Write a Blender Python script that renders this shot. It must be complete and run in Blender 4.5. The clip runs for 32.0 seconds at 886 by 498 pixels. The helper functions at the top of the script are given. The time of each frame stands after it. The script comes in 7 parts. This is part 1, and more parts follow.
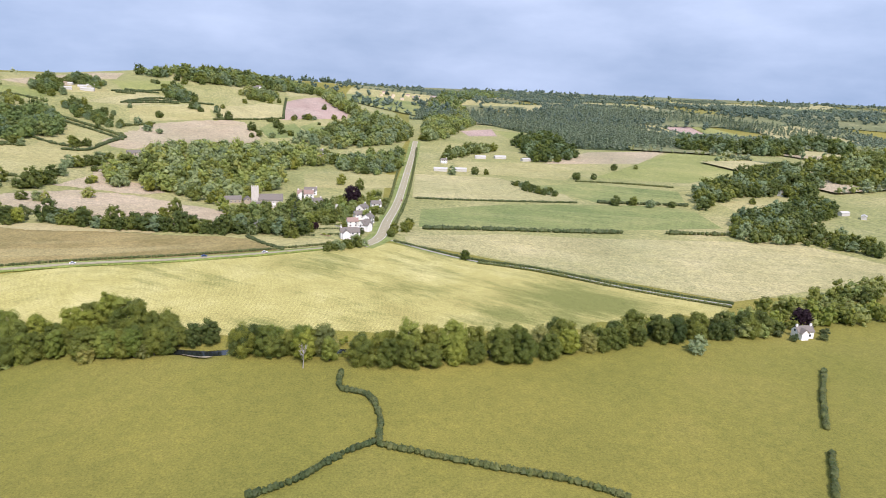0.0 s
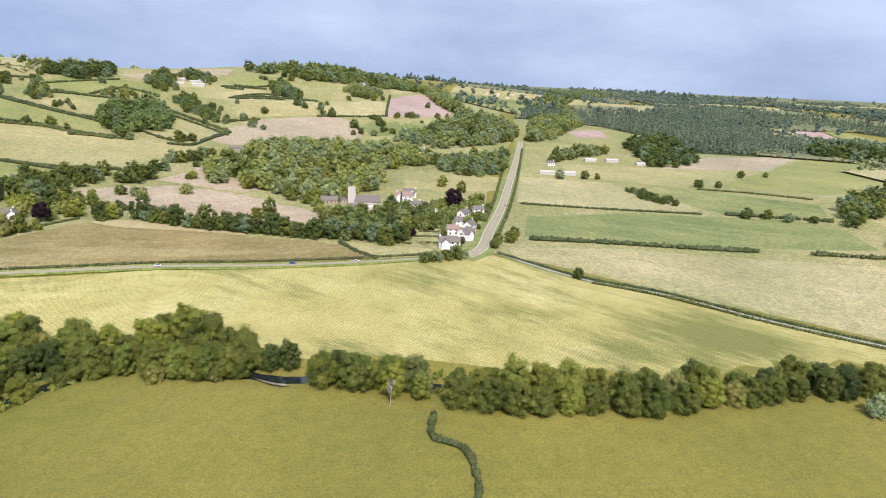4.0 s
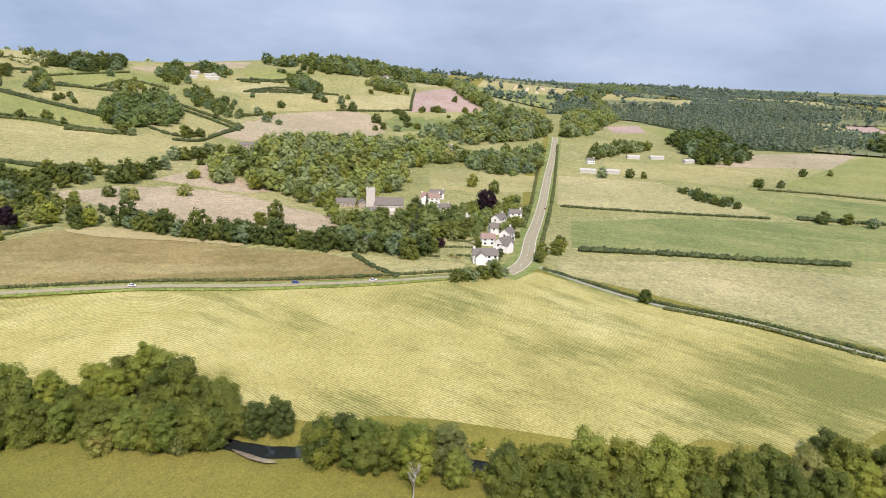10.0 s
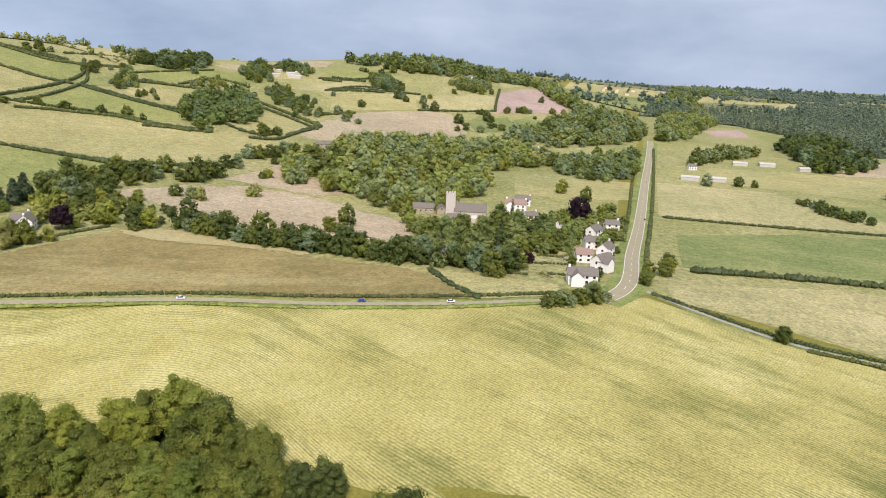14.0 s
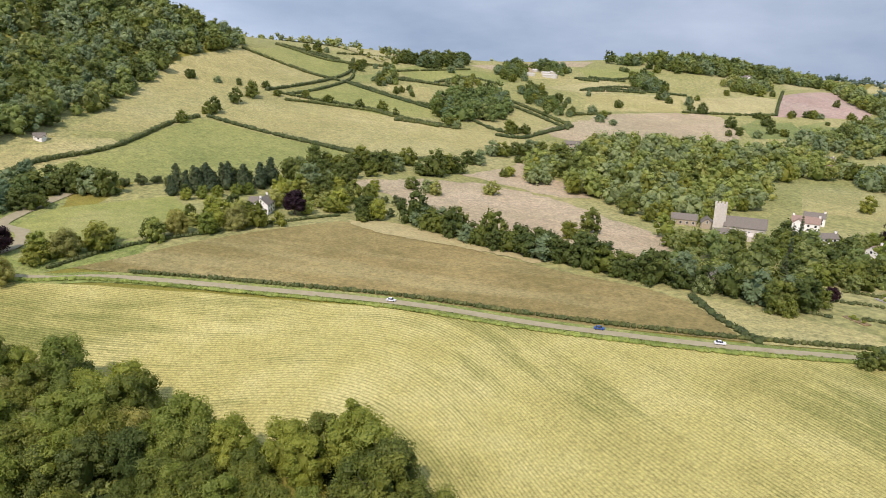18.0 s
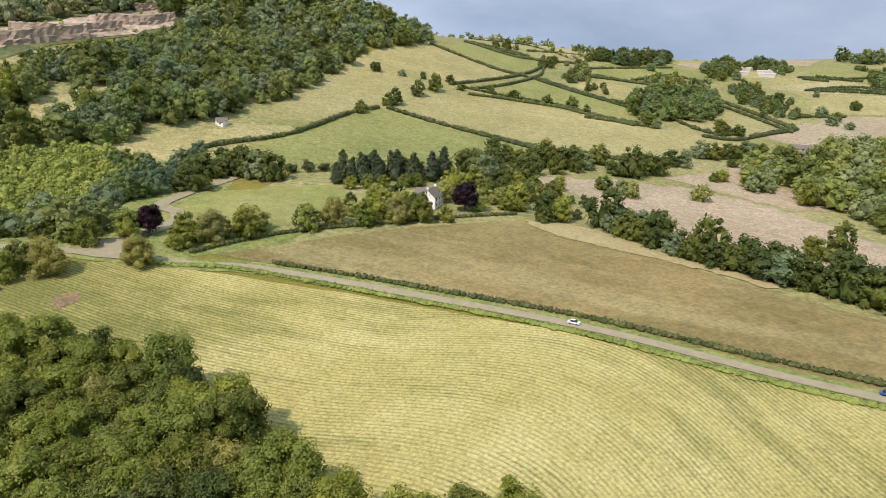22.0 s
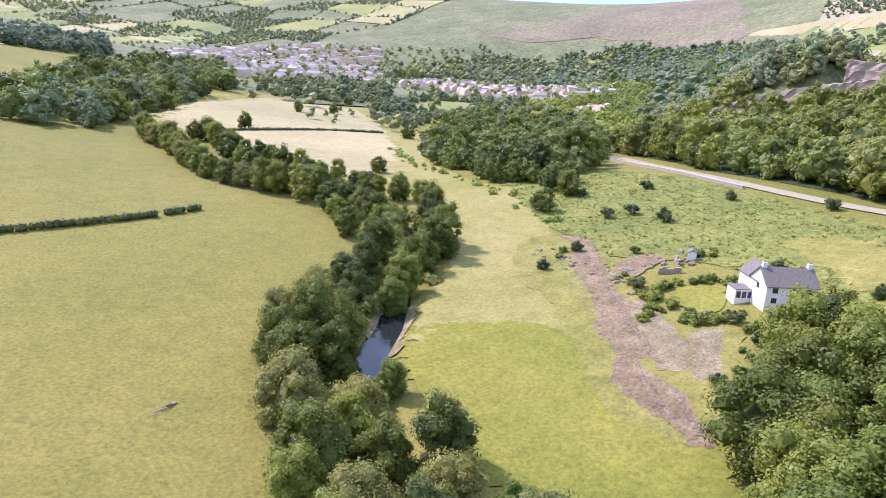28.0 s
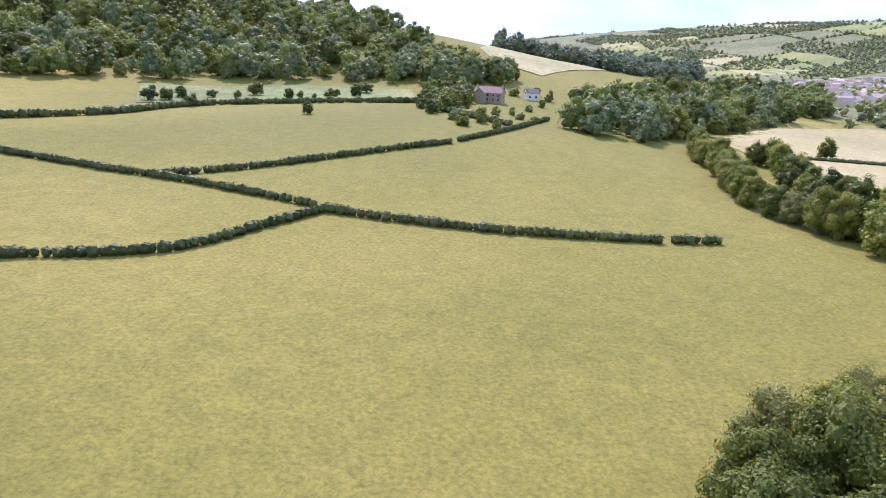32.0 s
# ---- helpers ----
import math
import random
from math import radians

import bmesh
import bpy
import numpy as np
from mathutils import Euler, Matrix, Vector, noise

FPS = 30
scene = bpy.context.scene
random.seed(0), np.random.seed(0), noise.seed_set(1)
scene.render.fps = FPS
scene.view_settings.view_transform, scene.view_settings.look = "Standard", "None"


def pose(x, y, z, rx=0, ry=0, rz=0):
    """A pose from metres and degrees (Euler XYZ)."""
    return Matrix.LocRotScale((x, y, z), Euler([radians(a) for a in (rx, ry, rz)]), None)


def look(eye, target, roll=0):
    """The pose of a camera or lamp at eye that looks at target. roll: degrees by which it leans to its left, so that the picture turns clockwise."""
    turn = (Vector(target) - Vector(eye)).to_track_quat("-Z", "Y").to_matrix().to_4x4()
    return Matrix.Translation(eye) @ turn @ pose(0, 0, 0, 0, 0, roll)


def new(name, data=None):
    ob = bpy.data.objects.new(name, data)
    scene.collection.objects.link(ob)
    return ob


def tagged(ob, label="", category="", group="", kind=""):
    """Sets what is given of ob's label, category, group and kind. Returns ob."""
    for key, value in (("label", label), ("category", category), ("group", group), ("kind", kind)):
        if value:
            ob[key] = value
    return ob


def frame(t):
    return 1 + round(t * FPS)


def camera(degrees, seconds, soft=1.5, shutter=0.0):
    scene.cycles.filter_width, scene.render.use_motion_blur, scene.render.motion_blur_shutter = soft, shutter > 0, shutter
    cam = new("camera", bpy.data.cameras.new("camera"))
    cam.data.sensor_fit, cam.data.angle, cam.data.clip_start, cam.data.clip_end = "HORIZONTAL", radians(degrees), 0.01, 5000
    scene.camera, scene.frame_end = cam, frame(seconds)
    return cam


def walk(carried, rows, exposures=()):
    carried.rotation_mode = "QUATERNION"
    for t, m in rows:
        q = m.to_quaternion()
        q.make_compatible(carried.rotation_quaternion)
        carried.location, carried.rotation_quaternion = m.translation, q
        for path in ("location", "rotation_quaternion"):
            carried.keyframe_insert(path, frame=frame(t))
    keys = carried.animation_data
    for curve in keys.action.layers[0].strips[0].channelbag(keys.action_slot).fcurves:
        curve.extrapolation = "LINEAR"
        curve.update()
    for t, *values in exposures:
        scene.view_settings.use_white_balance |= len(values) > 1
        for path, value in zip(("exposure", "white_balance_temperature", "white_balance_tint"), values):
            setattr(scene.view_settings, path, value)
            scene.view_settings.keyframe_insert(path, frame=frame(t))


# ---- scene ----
cam = camera(65.35, 32.0, 0.95)
UNIT = 1.3      # metres to one unit of the plan
PATH = [
    (0, (-0.00, -4.07, 129.44), (-0.00, 93.01, 105.43), 2.39),
    (0.5, (-0.40, 2.11, 129.19), (-3.01, 99.13, 105.07), 2.44),
    (1, (-1.03, 8.30, 128.92), (-6.27, 105.19, 104.72), 2.49),
    (1.5, (-1.73, 14.37, 128.60), (-14.86, 110.44, 104.15), 2.63),
    (2, (-2.56, 20.13, 128.18), (-16.66, 116.06, 103.71), 2.71),
    (2.5, (-3.72, 25.64, 127.69), (-17.73, 121.57, 103.21), 2.65),
    (3, (-4.95, 30.94, 127.13), (-18.91, 126.86, 102.56), 2.66),
    (3.5, (-6.21, 36.34, 126.58), (-20.17, 132.25, 101.95), 2.67),
    (5.5, (-11.32, 58.34, 124.34), (-25.50, 154.15, 99.47), 2.52),
    (6, (-12.52, 63.89, 123.70), (-26.81, 159.68, 98.82), 2.45),
    (6.5, (-13.79, 69.42, 123.04), (-28.17, 165.20, 98.15), 2.43),
    (7, (-15.16, 75.08, 122.39), (-29.60, 170.86, 97.52), 2.39),
    (7.5, (-16.51, 80.73, 121.70), (-31.00, 176.51, 96.88), 2.37),
    (8, (-17.83, 86.36, 120.93), (-32.41, 182.13, 96.13), 2.35),
    (8.5, (-19.07, 91.95, 120.07), (-33.69, 187.69, 95.17), 2.29),
    (9, (-20.23, 97.59, 119.13), (-34.90, 193.31, 94.19), 2.32),
    (9.5, (-21.49, 103.19, 118.12), (-36.29, 198.86, 93.06), 2.33),
    (10, (-22.84, 108.79, 117.07), (-40.23, 203.99, 91.90), 2.34),
    (10.5, (-24.12, 114.38, 116.03), (-44.33, 208.99, 90.73), 2.41),
    (11, (-25.44, 120.18, 115.08), (-47.71, 214.29, 89.66), 2.21),
    (11.5, (-26.89, 126.10, 114.23), (-52.25, 219.43, 88.80), 2.11),
    (12, (-28.51, 131.82, 113.47), (-54.61, 224.96, 88.09), 2.15),
    (12.5, (-30.32, 137.11, 112.72), (-56.47, 230.25, 87.41), 2.30),
    (13, (-32.37, 142.17, 112.01), (-58.57, 235.31, 86.76), 2.40),
    (13.5, (-34.42, 147.19, 111.32), (-60.78, 240.29, 86.09), 2.47),
    (14, (-36.30, 152.51, 110.56), (-64.62, 245.05, 85.37), 2.44),
    (14.5, (-38.07, 158.21, 109.55), (-70.52, 249.35, 84.27), 2.30),
    (15, (-40.08, 164.36, 108.23), (-79.01, 252.88, 82.77), 2.22),
    (15.5, (-42.21, 170.62, 106.73), (-86.74, 256.41, 81.10), 2.18),
    (17.5, (-52.86, 193.08, 99.71), (-110.29, 270.86, 74.17), 2.09),
    (18, (-56.48, 197.80, 98.28), (-115.54, 274.38, 72.84), 2.14),
    (18.5, (-60.14, 202.35, 96.80), (-120.98, 277.52, 71.37), 2.06),
    (19, (-63.83, 206.70, 95.14), (-127.11, 279.83, 69.70), 2.04),
    (19.5, (-67.68, 211.04, 93.36), (-133.39, 282.01, 67.97), 2.00),
    (20, (-71.84, 215.46, 91.54), (-139.81, 284.31, 66.23), 2.03),
    (20.5, (-76.35, 219.97, 89.66), (-146.40, 286.74, 64.44), 2.02),
    (21, (-81.10, 224.34, 87.74), (-153.23, 288.88, 62.60), 2.02),
    (21.5, (-85.99, 228.47, 85.81), (-160.46, 290.32, 60.74), 2.07),
    (22, (-90.97, 232.50, 83.85), (-168.08, 291.05, 58.81), 2.07),
    (22.5, (-96.12, 236.28, 81.83), (-175.92, 291.10, 56.84), 2.13),
    (23, (-101.43, 239.96, 79.77), (-183.88, 290.77, 54.87), 2.23),
    (23.5, (-107.05, 243.21, 77.65), (-193.08, 287.73, 52.81), 2.28),
    (24, (-113.07, 246.54, 75.51), (-204.04, 279.73, 50.55), 2.41),
    (24.5, (-119.39, 249.41, 73.34), (-213.61, 271.68, 48.31), 2.62),
    (25, (-125.78, 251.79, 71.18), (-222.27, 259.28, 46.02), 2.80),
    (25.5, (-132.40, 253.67, 69.06), (-228.81, 245.60, 43.76), 2.96),
    (26, (-139.24, 254.55, 66.89), (-233.32, 232.01, 41.55), 3.08),
    (26.5, (-146.18, 254.45, 64.72), (-235.84, 218.16, 39.33), 3.25),
    (28.5, (-173.50, 241.40, 56.65), (-230.94, 163.92, 30.22), 3.31),
    (29, (-178.40, 237.33, 55.00), (-231.49, 156.73, 28.84), 3.24),
    (29.5, (-182.64, 232.47, 53.40), (-230.97, 148.87, 27.42), 3.17),
    (30, (-186.51, 227.21, 51.91), (-221.43, 137.21, 25.82), 3.07),
    (30.5, (-190.14, 221.63, 50.47), (-212.18, 127.64, 24.40), 3.09),
    (31, (-193.06, 215.68, 49.16), (-203.49, 119.69, 23.15), 3.08),
    (31.5, (-195.20, 209.54, 48.09), (-197.02, 112.96, 22.24), 3.08),
    (32, (-196.72, 203.53, 47.06), (-190.29, 107.10, 21.35), 2.97),
]
EXPOSURE = [(0, 0.19, 6080, 31), (7, 0.14, 6270, 29), (13, 0.03, 6500, 27), (20, -0.1, 6530, 27), (24, -0.01, 6340, 29), (26, 0.62, 5510, 44), (29, 0.67, 5550, 45), (32, 0.57, 5600, 44)]
walk(cam, [(t, look(tuple(UNIT * c for c in eye), tuple(UNIT * c for c in target), roll)) for t, eye, target, roll in PATH], EXPOSURE)

# ---- light ----
SUN_ELEVATION, SUN_BEARING = 48.0, 161.0      # degrees; bearing clockwise from +y
world = bpy.data.worlds.new("sky")
scene.world = world
world.use_nodes = True
wn, wl = world.node_tree.nodes, world.node_tree.links
wn.clear()


def wnode(kind, **values):
    n = wn.new(kind)
    for key, value in values.items():
        n.inputs[key].default_value = value
    return n


sky = wn.new("ShaderNodeTexSky")
sky.sky_type, sky.sun_disc = "NISHITA", False
sky.sun_elevation, sky.sun_rotation = radians(SUN_ELEVATION), radians(SUN_BEARING)
sky.altitude, sky.air_density, sky.dust_density = 100, 1.2, 2.0
dirs = wn.new("ShaderNodeTexCoord")
stretch = wn.new("ShaderNodeMapping")
stretch.inputs["Scale"].default_value = (1.3, 1.3, 4.0)
puffs = wnode("ShaderNodeTexNoise", Scale=1.0, Detail=8.0, Roughness=0.58)
cover = wn.new("ShaderNodeValToRGB")
cover.color_ramp.elements[0].position, cover.color_ramp.elements[1].position = 0.15, 0.42
tone = wn.new("ShaderNodeValToRGB")
tone.color_ramp.elements[0].position, tone.color_ramp.elements[1].position = 0.35, 0.7
tone.color_ramp.elements[0].color, tone.color_ramp.elements[1].color = (2.45, 3.75, 4.95, 1), (5.8, 7.35, 8.4, 1)
grey = wnode("ShaderNodeTexNoise", Scale=1.15, Detail=8.0, Roughness=0.56)
blend = wn.new("ShaderNodeMix")
blend.data_type = "RGBA"
back = wnode("ShaderNodeBackground", Strength=0.12)
wout = wn.new("ShaderNodeOutputWorld")
wl.new(dirs.outputs["Generated"], stretch.inputs[0])
wl.new(stretch.outputs[0], puffs.inputs["Vector"])
wl.new(stretch.outputs[0], grey.inputs["Vector"])
wl.new(puffs.outputs[0], cover.inputs[0])
wl.new(grey.outputs[0], tone.inputs[0])
wl.new(cover.outputs[0], blend.inputs["Factor"])
wl.new(sky.outputs[0], blend.inputs["A"])
axis = wn.new("ShaderNodeSeparateXYZ")
glow = wnode("ShaderNodeMapRange")
glow.inputs["From Min"].default_value, glow.inputs["From Max"].default_value = -1.0, 1.0
glow.inputs["To Min"].default_value, glow.inputs["To Max"].default_value = 1.5, 0.8
sunward = wn.new("ShaderNodeVectorMath")
sunward.operation = "SCALE"
wl.new(dirs.outputs["Generated"], axis.inputs[0])
wl.new(axis.outputs["Y"], glow.inputs["Value"])
wl.new(tone.outputs[0], sunward.inputs[0])
wl.new(glow.outputs[0], sunward.inputs["Scale"])
wl.new(sunward.outputs[0], blend.inputs["B"])
wl.new(blend.outputs["Result"], back.inputs["Color"])
wl.new(back.outputs[0], wout.inputs[0])

sun = new("sun", bpy.data.lights.new("sun", "SUN"))
sun.data.energy, sun.data.angle, sun.data.color = 3.95, radians(0.5), (1.0, 0.94, 0.85)
sun.matrix_world = pose(0, 0, 400, 90 - SUN_ELEVATION, 0, 180 - SUN_BEARING)

# ---- materials ----


def material(name):
    m = bpy.data.materials.new(name)
    m.use_nodes = True
    nt = m.node_tree
    return m, nt.nodes, nt.links, nt.nodes["Principled BSDF"]


def ramp(nodes, stops):
    r = nodes.new("ShaderNodeValToRGB")
    e = r.color_ramp.elements
    while len(e) < len(stops):
        e.new(0.5)
    for slot, (at, col) in zip(e, stops):
        slot.position, slot.color = at, (*col, 1)
    return r


def noise_of(nodes, links, vector, scale, detail=4.0, rough=0.55, stretch=None, turn=0.0):
    n = nodes.new("ShaderNodeTexNoise")
    n.inputs["Scale"].default_value, n.inputs["Detail"].default_value, n.inputs["Roughness"].default_value = scale, detail, rough
    if stretch:
        m = nodes.new("ShaderNodeMapping")
        m.vector_type = "TEXTURE"
        m.inputs["Scale"].default_value = stretch
        m.inputs["Rotation"].default_value = (0, 0, radians(turn))
        links.new(vector, m.inputs[0])
        vector = m.outputs[0]
    links.new(vector, n.inputs["Vector"])
    return n.outputs[0]


def mix(nodes, links, fac, a, b, how="MIX"):
    m = nodes.new("ShaderNodeMix")
    m.data_type, m.blend_type = "RGBA", how
    for socket, value in ((m.inputs["Factor"], fac), (m.inputs["A"], a), (m.inputs["B"], b)):
        if isinstance(value, (int, float)):
            socket.default_value = value
        elif isinstance(value, tuple):
            socket.default_value = (*value, 1)
        else:
            links.new(value, socket)
    return m.outputs["Result"]


def ground_material(name, low, mid, high, patch=0.012, fine=0.55, turn=0.0, rows=0.0, row_tone=(0.1, 0.1, 0.03), streak=0.0, streak_tone=(0.1, 0.13, 0.03), bump=0.4, tuft=0.9, grainy=0.7):
    """Open ground: wide patches, streaks along the working direction, drill rows and fine tufts."""
    m, nodes, links, bsdf = material(name)
    where = nodes.new("ShaderNodeNewGeometry").outputs["Position"]
    wide = ramp(nodes, [(0.32, low), (0.5, mid), (0.68, high)])
    links.new(noise_of(nodes, links, where, patch, 6, 0.62), wide.inputs[0])
    col = wide.outputs[0]
    broad = ramp(nodes, [(0.35, (0.86, 0.9, 0.88)), (0.65, (1.1, 1.06, 1.08))])
    links.new(noise_of(nodes, links, where, 0.0045, 3, 0.5), broad.inputs[0])
    col = mix(nodes, links, 1.0, col, broad.outputs[0], "MULTIPLY")
    if streak:
        s = ramp(nodes, [(0.5, (0, 0, 0)), (0.66, (1, 1, 1))])
        links.new(noise_of(nodes, links, where, 0.05, 5, 0.6, (9, 1, 1), turn), s.inputs[0])
        k = nodes.new("ShaderNodeMath")
        k.operation = "MULTIPLY"
        k.inputs[1].default_value = streak
        links.new(s.outputs[0], k.inputs[0])
        col = mix(nodes, links, k.outputs[0], col, streak_tone)
    if rows:
        turned = nodes.new("ShaderNodeMapping")
        turned.inputs["Rotation"].default_value = (0, 0, -radians(turn))
        links.new(where, turned.inputs[0])
        w = nodes.new("ShaderNodeTexWave")
        w.bands_direction = "Y"
        w.inputs["Scale"].default_value, w.inputs["Distortion"].default_value, w.inputs["Detail"].default_value = 0.13, 0.6, 2
        w.inputs["Detail Scale"].default_value = 0.3
        links.new(turned.outputs[0], w.inputs["Vector"])
        edge = ramp(nodes, [(0.55, (0, 0, 0)), (0.95, (1, 1, 1))])
        links.new(w.outputs["Fac"], edge.inputs[0])
        where_rows = ramp(nodes, [(0.42, (0.12, 0.12, 0.12)), (0.62, (1, 1, 1))])
        links.new(noise_of(nodes, links, where, 0.035, 5, 0.65, (3, 1, 1), turn + 25), where_rows.inputs[0])
        k = nodes.new("ShaderNodeMath")
        k.operation = "MULTIPLY"
        links.new(where_rows.outputs[0], k.inputs[1])
        links.new(edge.outputs[0], k.inputs[0])
        k2 = nodes.new("ShaderNodeMath")
        k2.operation = "MULTIPLY"
        k2.inputs[1].default_value = rows
        links.new(k.outputs[0], k2.inputs[0])
        col = mix(nodes, links, k2.outputs[0], col, row_tone)
    tufts = ramp(nodes, [(0.36, (0.8, 0.84, 0.82)), (0.5, (1, 1, 1)), (0.64, (1.16, 1.14, 1.1))])
    links.new(noise_of(nodes, links, where, 0.16, 4, 0.7), tufts.inputs[0])
    col = mix(nodes, links, tuft, col, tufts.outputs[0], "MULTIPLY")
    grain = ramp(nodes, [(0.36, (0.45, 0.47, 0.45)), (0.5, (1, 1, 1)), (0.64, (1.5, 1.46, 1.4))])
    fine_noise = noise_of(nodes, links, where, fine, 6, 0.75)
    links.new(fine_noise, grain.inputs[0])
    col = mix(nodes, links, grainy, col, grain.outputs[0], "MULTIPLY")
    links.new(col, bsdf.inputs["Base Color"])
    bsdf.inputs["Roughness"].default_value = 0.9
    bsdf.inputs["Specular IOR Level"].default_value = 0.15
    b = nodes.new("ShaderNodeBump")
    b.inputs["Strength"].default_value, b.inputs["Distance"].default_value = bump, 0.6
    links.new(fine_noise, b.inputs["Height"])
    links.new(b.outputs[0], bsdf.inputs["Normal"])
    return m


def leaf_material(name, dark, light, scale=0.07, even=0.8):
    m, nodes, links, bsdf = material(name)
    where = nodes.new("ShaderNodeNewGeometry")
    tint = ramp(nodes, [(0.3, dark), (0.7, light)])
    n = noise_of(nodes, links, where.outputs["Position"], scale, 3, 0.6)
    links.new(n, tint.inputs[0])
    vary = ramp(nodes, [(0.0, (0.72, 0.76, 0.76)), (0.55, (1.0, 1.0, 1.0)), (1.0, (1.26, 1.24, 1.16))])
    links.new(where.outputs["Random Per Island"], vary.inputs[0])
    col = mix(nodes, links, even, tint.outputs[0], vary.outputs[0], "MULTIPLY")
    each = ramp(nodes, [(0.0, (0.72, 0.8, 0.8)), (0.5, (1, 1, 1)), (1.0, (1.24, 1.16, 0.98))])
    info = nodes.new("ShaderNodeObjectInfo")
    links.new(info.outputs["Random"], each.inputs[0])
    col = mix(nodes, links, 1.0, col, each.outputs[0], "MULTIPLY")
    links.new(col, bsdf.inputs["Base Color"])
    bsdf.inputs["Roughness"].default_value = 0.55
    bsdf.inputs["Specular IOR Level"].default_value = 0.2
    tr = nodes.new("ShaderNodeBsdfTranslucent")
    links.new(mix(nodes, links, 1.0, col, (1.45, 1.35, 0.75), "MULTIPLY"), tr.inputs["Color"])
    both = nodes.new("ShaderNodeMixShader")
    both.inputs[0].default_value = 0.34
    links.new(bsdf.outputs[0], both.inputs[1])
    links.new(tr.outputs[0], both.inputs[2])
    links.new(both.outputs[0], nodes["Material Output"].inputs["Surface"])
    return m


def plain_material(name, a, b, scale=1.0, rough=0.8, bump=0.2, metal=0.0, stretch=None):
    m, nodes, links, bsdf = material(name)
    where = nodes.new("ShaderNodeNewGeometry").outputs["Position"]
    n = noise_of(nodes, links, where, scale, 5, 0.65, stretch)
    r = ramp(nodes, [(0.3, a), (0.7, b)])
    links.new(n, r.inputs[0])
    links.new(r.outputs[0], bsdf.inputs["Base Color"])
    bsdf.inputs["Roughness"].default_value, bsdf.inputs["Metallic"].default_value = rough, metal
    if bump:
        bu = nodes.new("ShaderNodeBump")
        bu.inputs["Strength"].default_value, bu.inputs["Distance"].default_value = bump, 0.1
        links.new(n, bu.inputs["Height"])
        links.new(bu.outputs[0], bsdf.inputs["Normal"])
    return m


def ripening_material(name, turns, bend, axis, greens):
    """A ripening crop: straw-coloured with greener, later patches broken up by the drill rows."""
    m, nodes, links, bsdf = material(name)
    where = nodes.new("ShaderNodeNewGeometry").outputs["Position"]
    base = ramp(nodes, [(0.34, (0.35, 0.31, 0.1)), (0.5, (0.425, 0.38, 0.13)), (0.66, (0.5, 0.45, 0.18))])
    links.new(noise_of(nodes, links, where, 0.02, 6, 0.65), base.inputs[0])
    col = base.outputs[0]

    def calc(how, p, q):
        k = nodes.new("ShaderNodeMath")
        k.operation = how
        for slot, value in zip(k.inputs, (p, q)):
            if isinstance(value, (int, float)):
                slot.default_value = value
            else:
                links.new(value, slot)
        return k.outputs[0]

    flat = nodes.new("ShaderNodeVectorMath")
    flat.operation = "MULTIPLY"
    links.new(where, flat.inputs[0])
    flat.inputs[1].default_value = (1, 1, 0)
    start = nodes.new("ShaderNodeVectorMath")
    start.operation = "SUBTRACT"
    links.new(where, start.inputs[0])
    start.inputs[1].default_value = (bend[0] * UNIT, bend[1] * UNIT, 0)
    along = nodes.new("ShaderNodeVectorMath")
    along.operation = "DOT_PRODUCT"
    links.new(start.outputs[0], along.inputs[0])
    along.inputs[1].default_value = (axis[0], axis[1], 0)
    where_to = nodes.new("ShaderNodeMapRange")
    where_to.interpolation_type = "SMOOTHSTEP"
    where_to.inputs["From Min"].default_value, where_to.inputs["From Max"].default_value = -70, 70
    links.new(along.outputs["Value"], where_to.inputs["Value"])
    bent = nodes.new("ShaderNodeMix")
    bent.data_type = "VECTOR"
    links.new(where_to.outputs[0], bent.inputs["Factor"])
    for angle, slot in zip(turns, (4, 5)):
        turned = nodes.new("ShaderNodeMapping")
        turned.inputs["Rotation"].default_value = (0, 0, -radians(angle))
        links.new(start.outputs[0], turned.inputs[0])
        links.new(turned.outputs[0], bent.inputs[slot])
    rowwise = bent.outputs[1]
    late = calc("MULTIPLY", noise_of(nodes, links, rowwise, 0.03, 5, 0.65, (2.2, 1, 1)), 1.9)
    late = calc("SUBTRACT", late, 0.45)
    for x, y, radius, much in greens:
        far = nodes.new("ShaderNodeVectorMath")
        far.operation = "DISTANCE"
        links.new(flat.outputs[0], far.inputs[0])
        far.inputs[1].default_value = (x * UNIT, y * UNIT, 0)
        fall = nodes.new("ShaderNodeMapRange")
        fall.interpolation_type = "SMOOTHSTEP"
        fall.inputs["From Min"].default_value, fall.inputs["From Max"].default_value = radius * UNIT, radius * UNIT * 0.2
        fall.inputs["To Max"].default_value = much * 0.8
        links.new(far.outputs["Value"], fall.inputs["Value"])
        late = calc("ADD", late, fall.outputs[0])
    streaks = calc("ADD", calc("MULTIPLY", noise_of(nodes, links, rowwise, 0.8, 4, 0.7, (14, 1, 1)), 0.75), calc("MULTIPLY", noise_of(nodes, links, rowwise, 0.16, 4, 0.65, (7, 1, 1)), 0.7))
    streaks = calc("SUBTRACT", streaks, 0.5)
    w = nodes.new("ShaderNodeTexWave")
    w.bands_direction = "Y"
    w.inputs["Scale"].default_value, w.inputs["Distortion"].default_value, w.inputs["Detail"].default_value = 0.22, 1.6, 3
    w.inputs["Detail Scale"].default_value = 0.3
    links.new(rowwise, w.inputs["Vector"])
    rows = calc("MULTIPLY", w.outputs["Fac"], 0.14)
    total = calc("ADD", calc("ADD", late, streaks), rows)
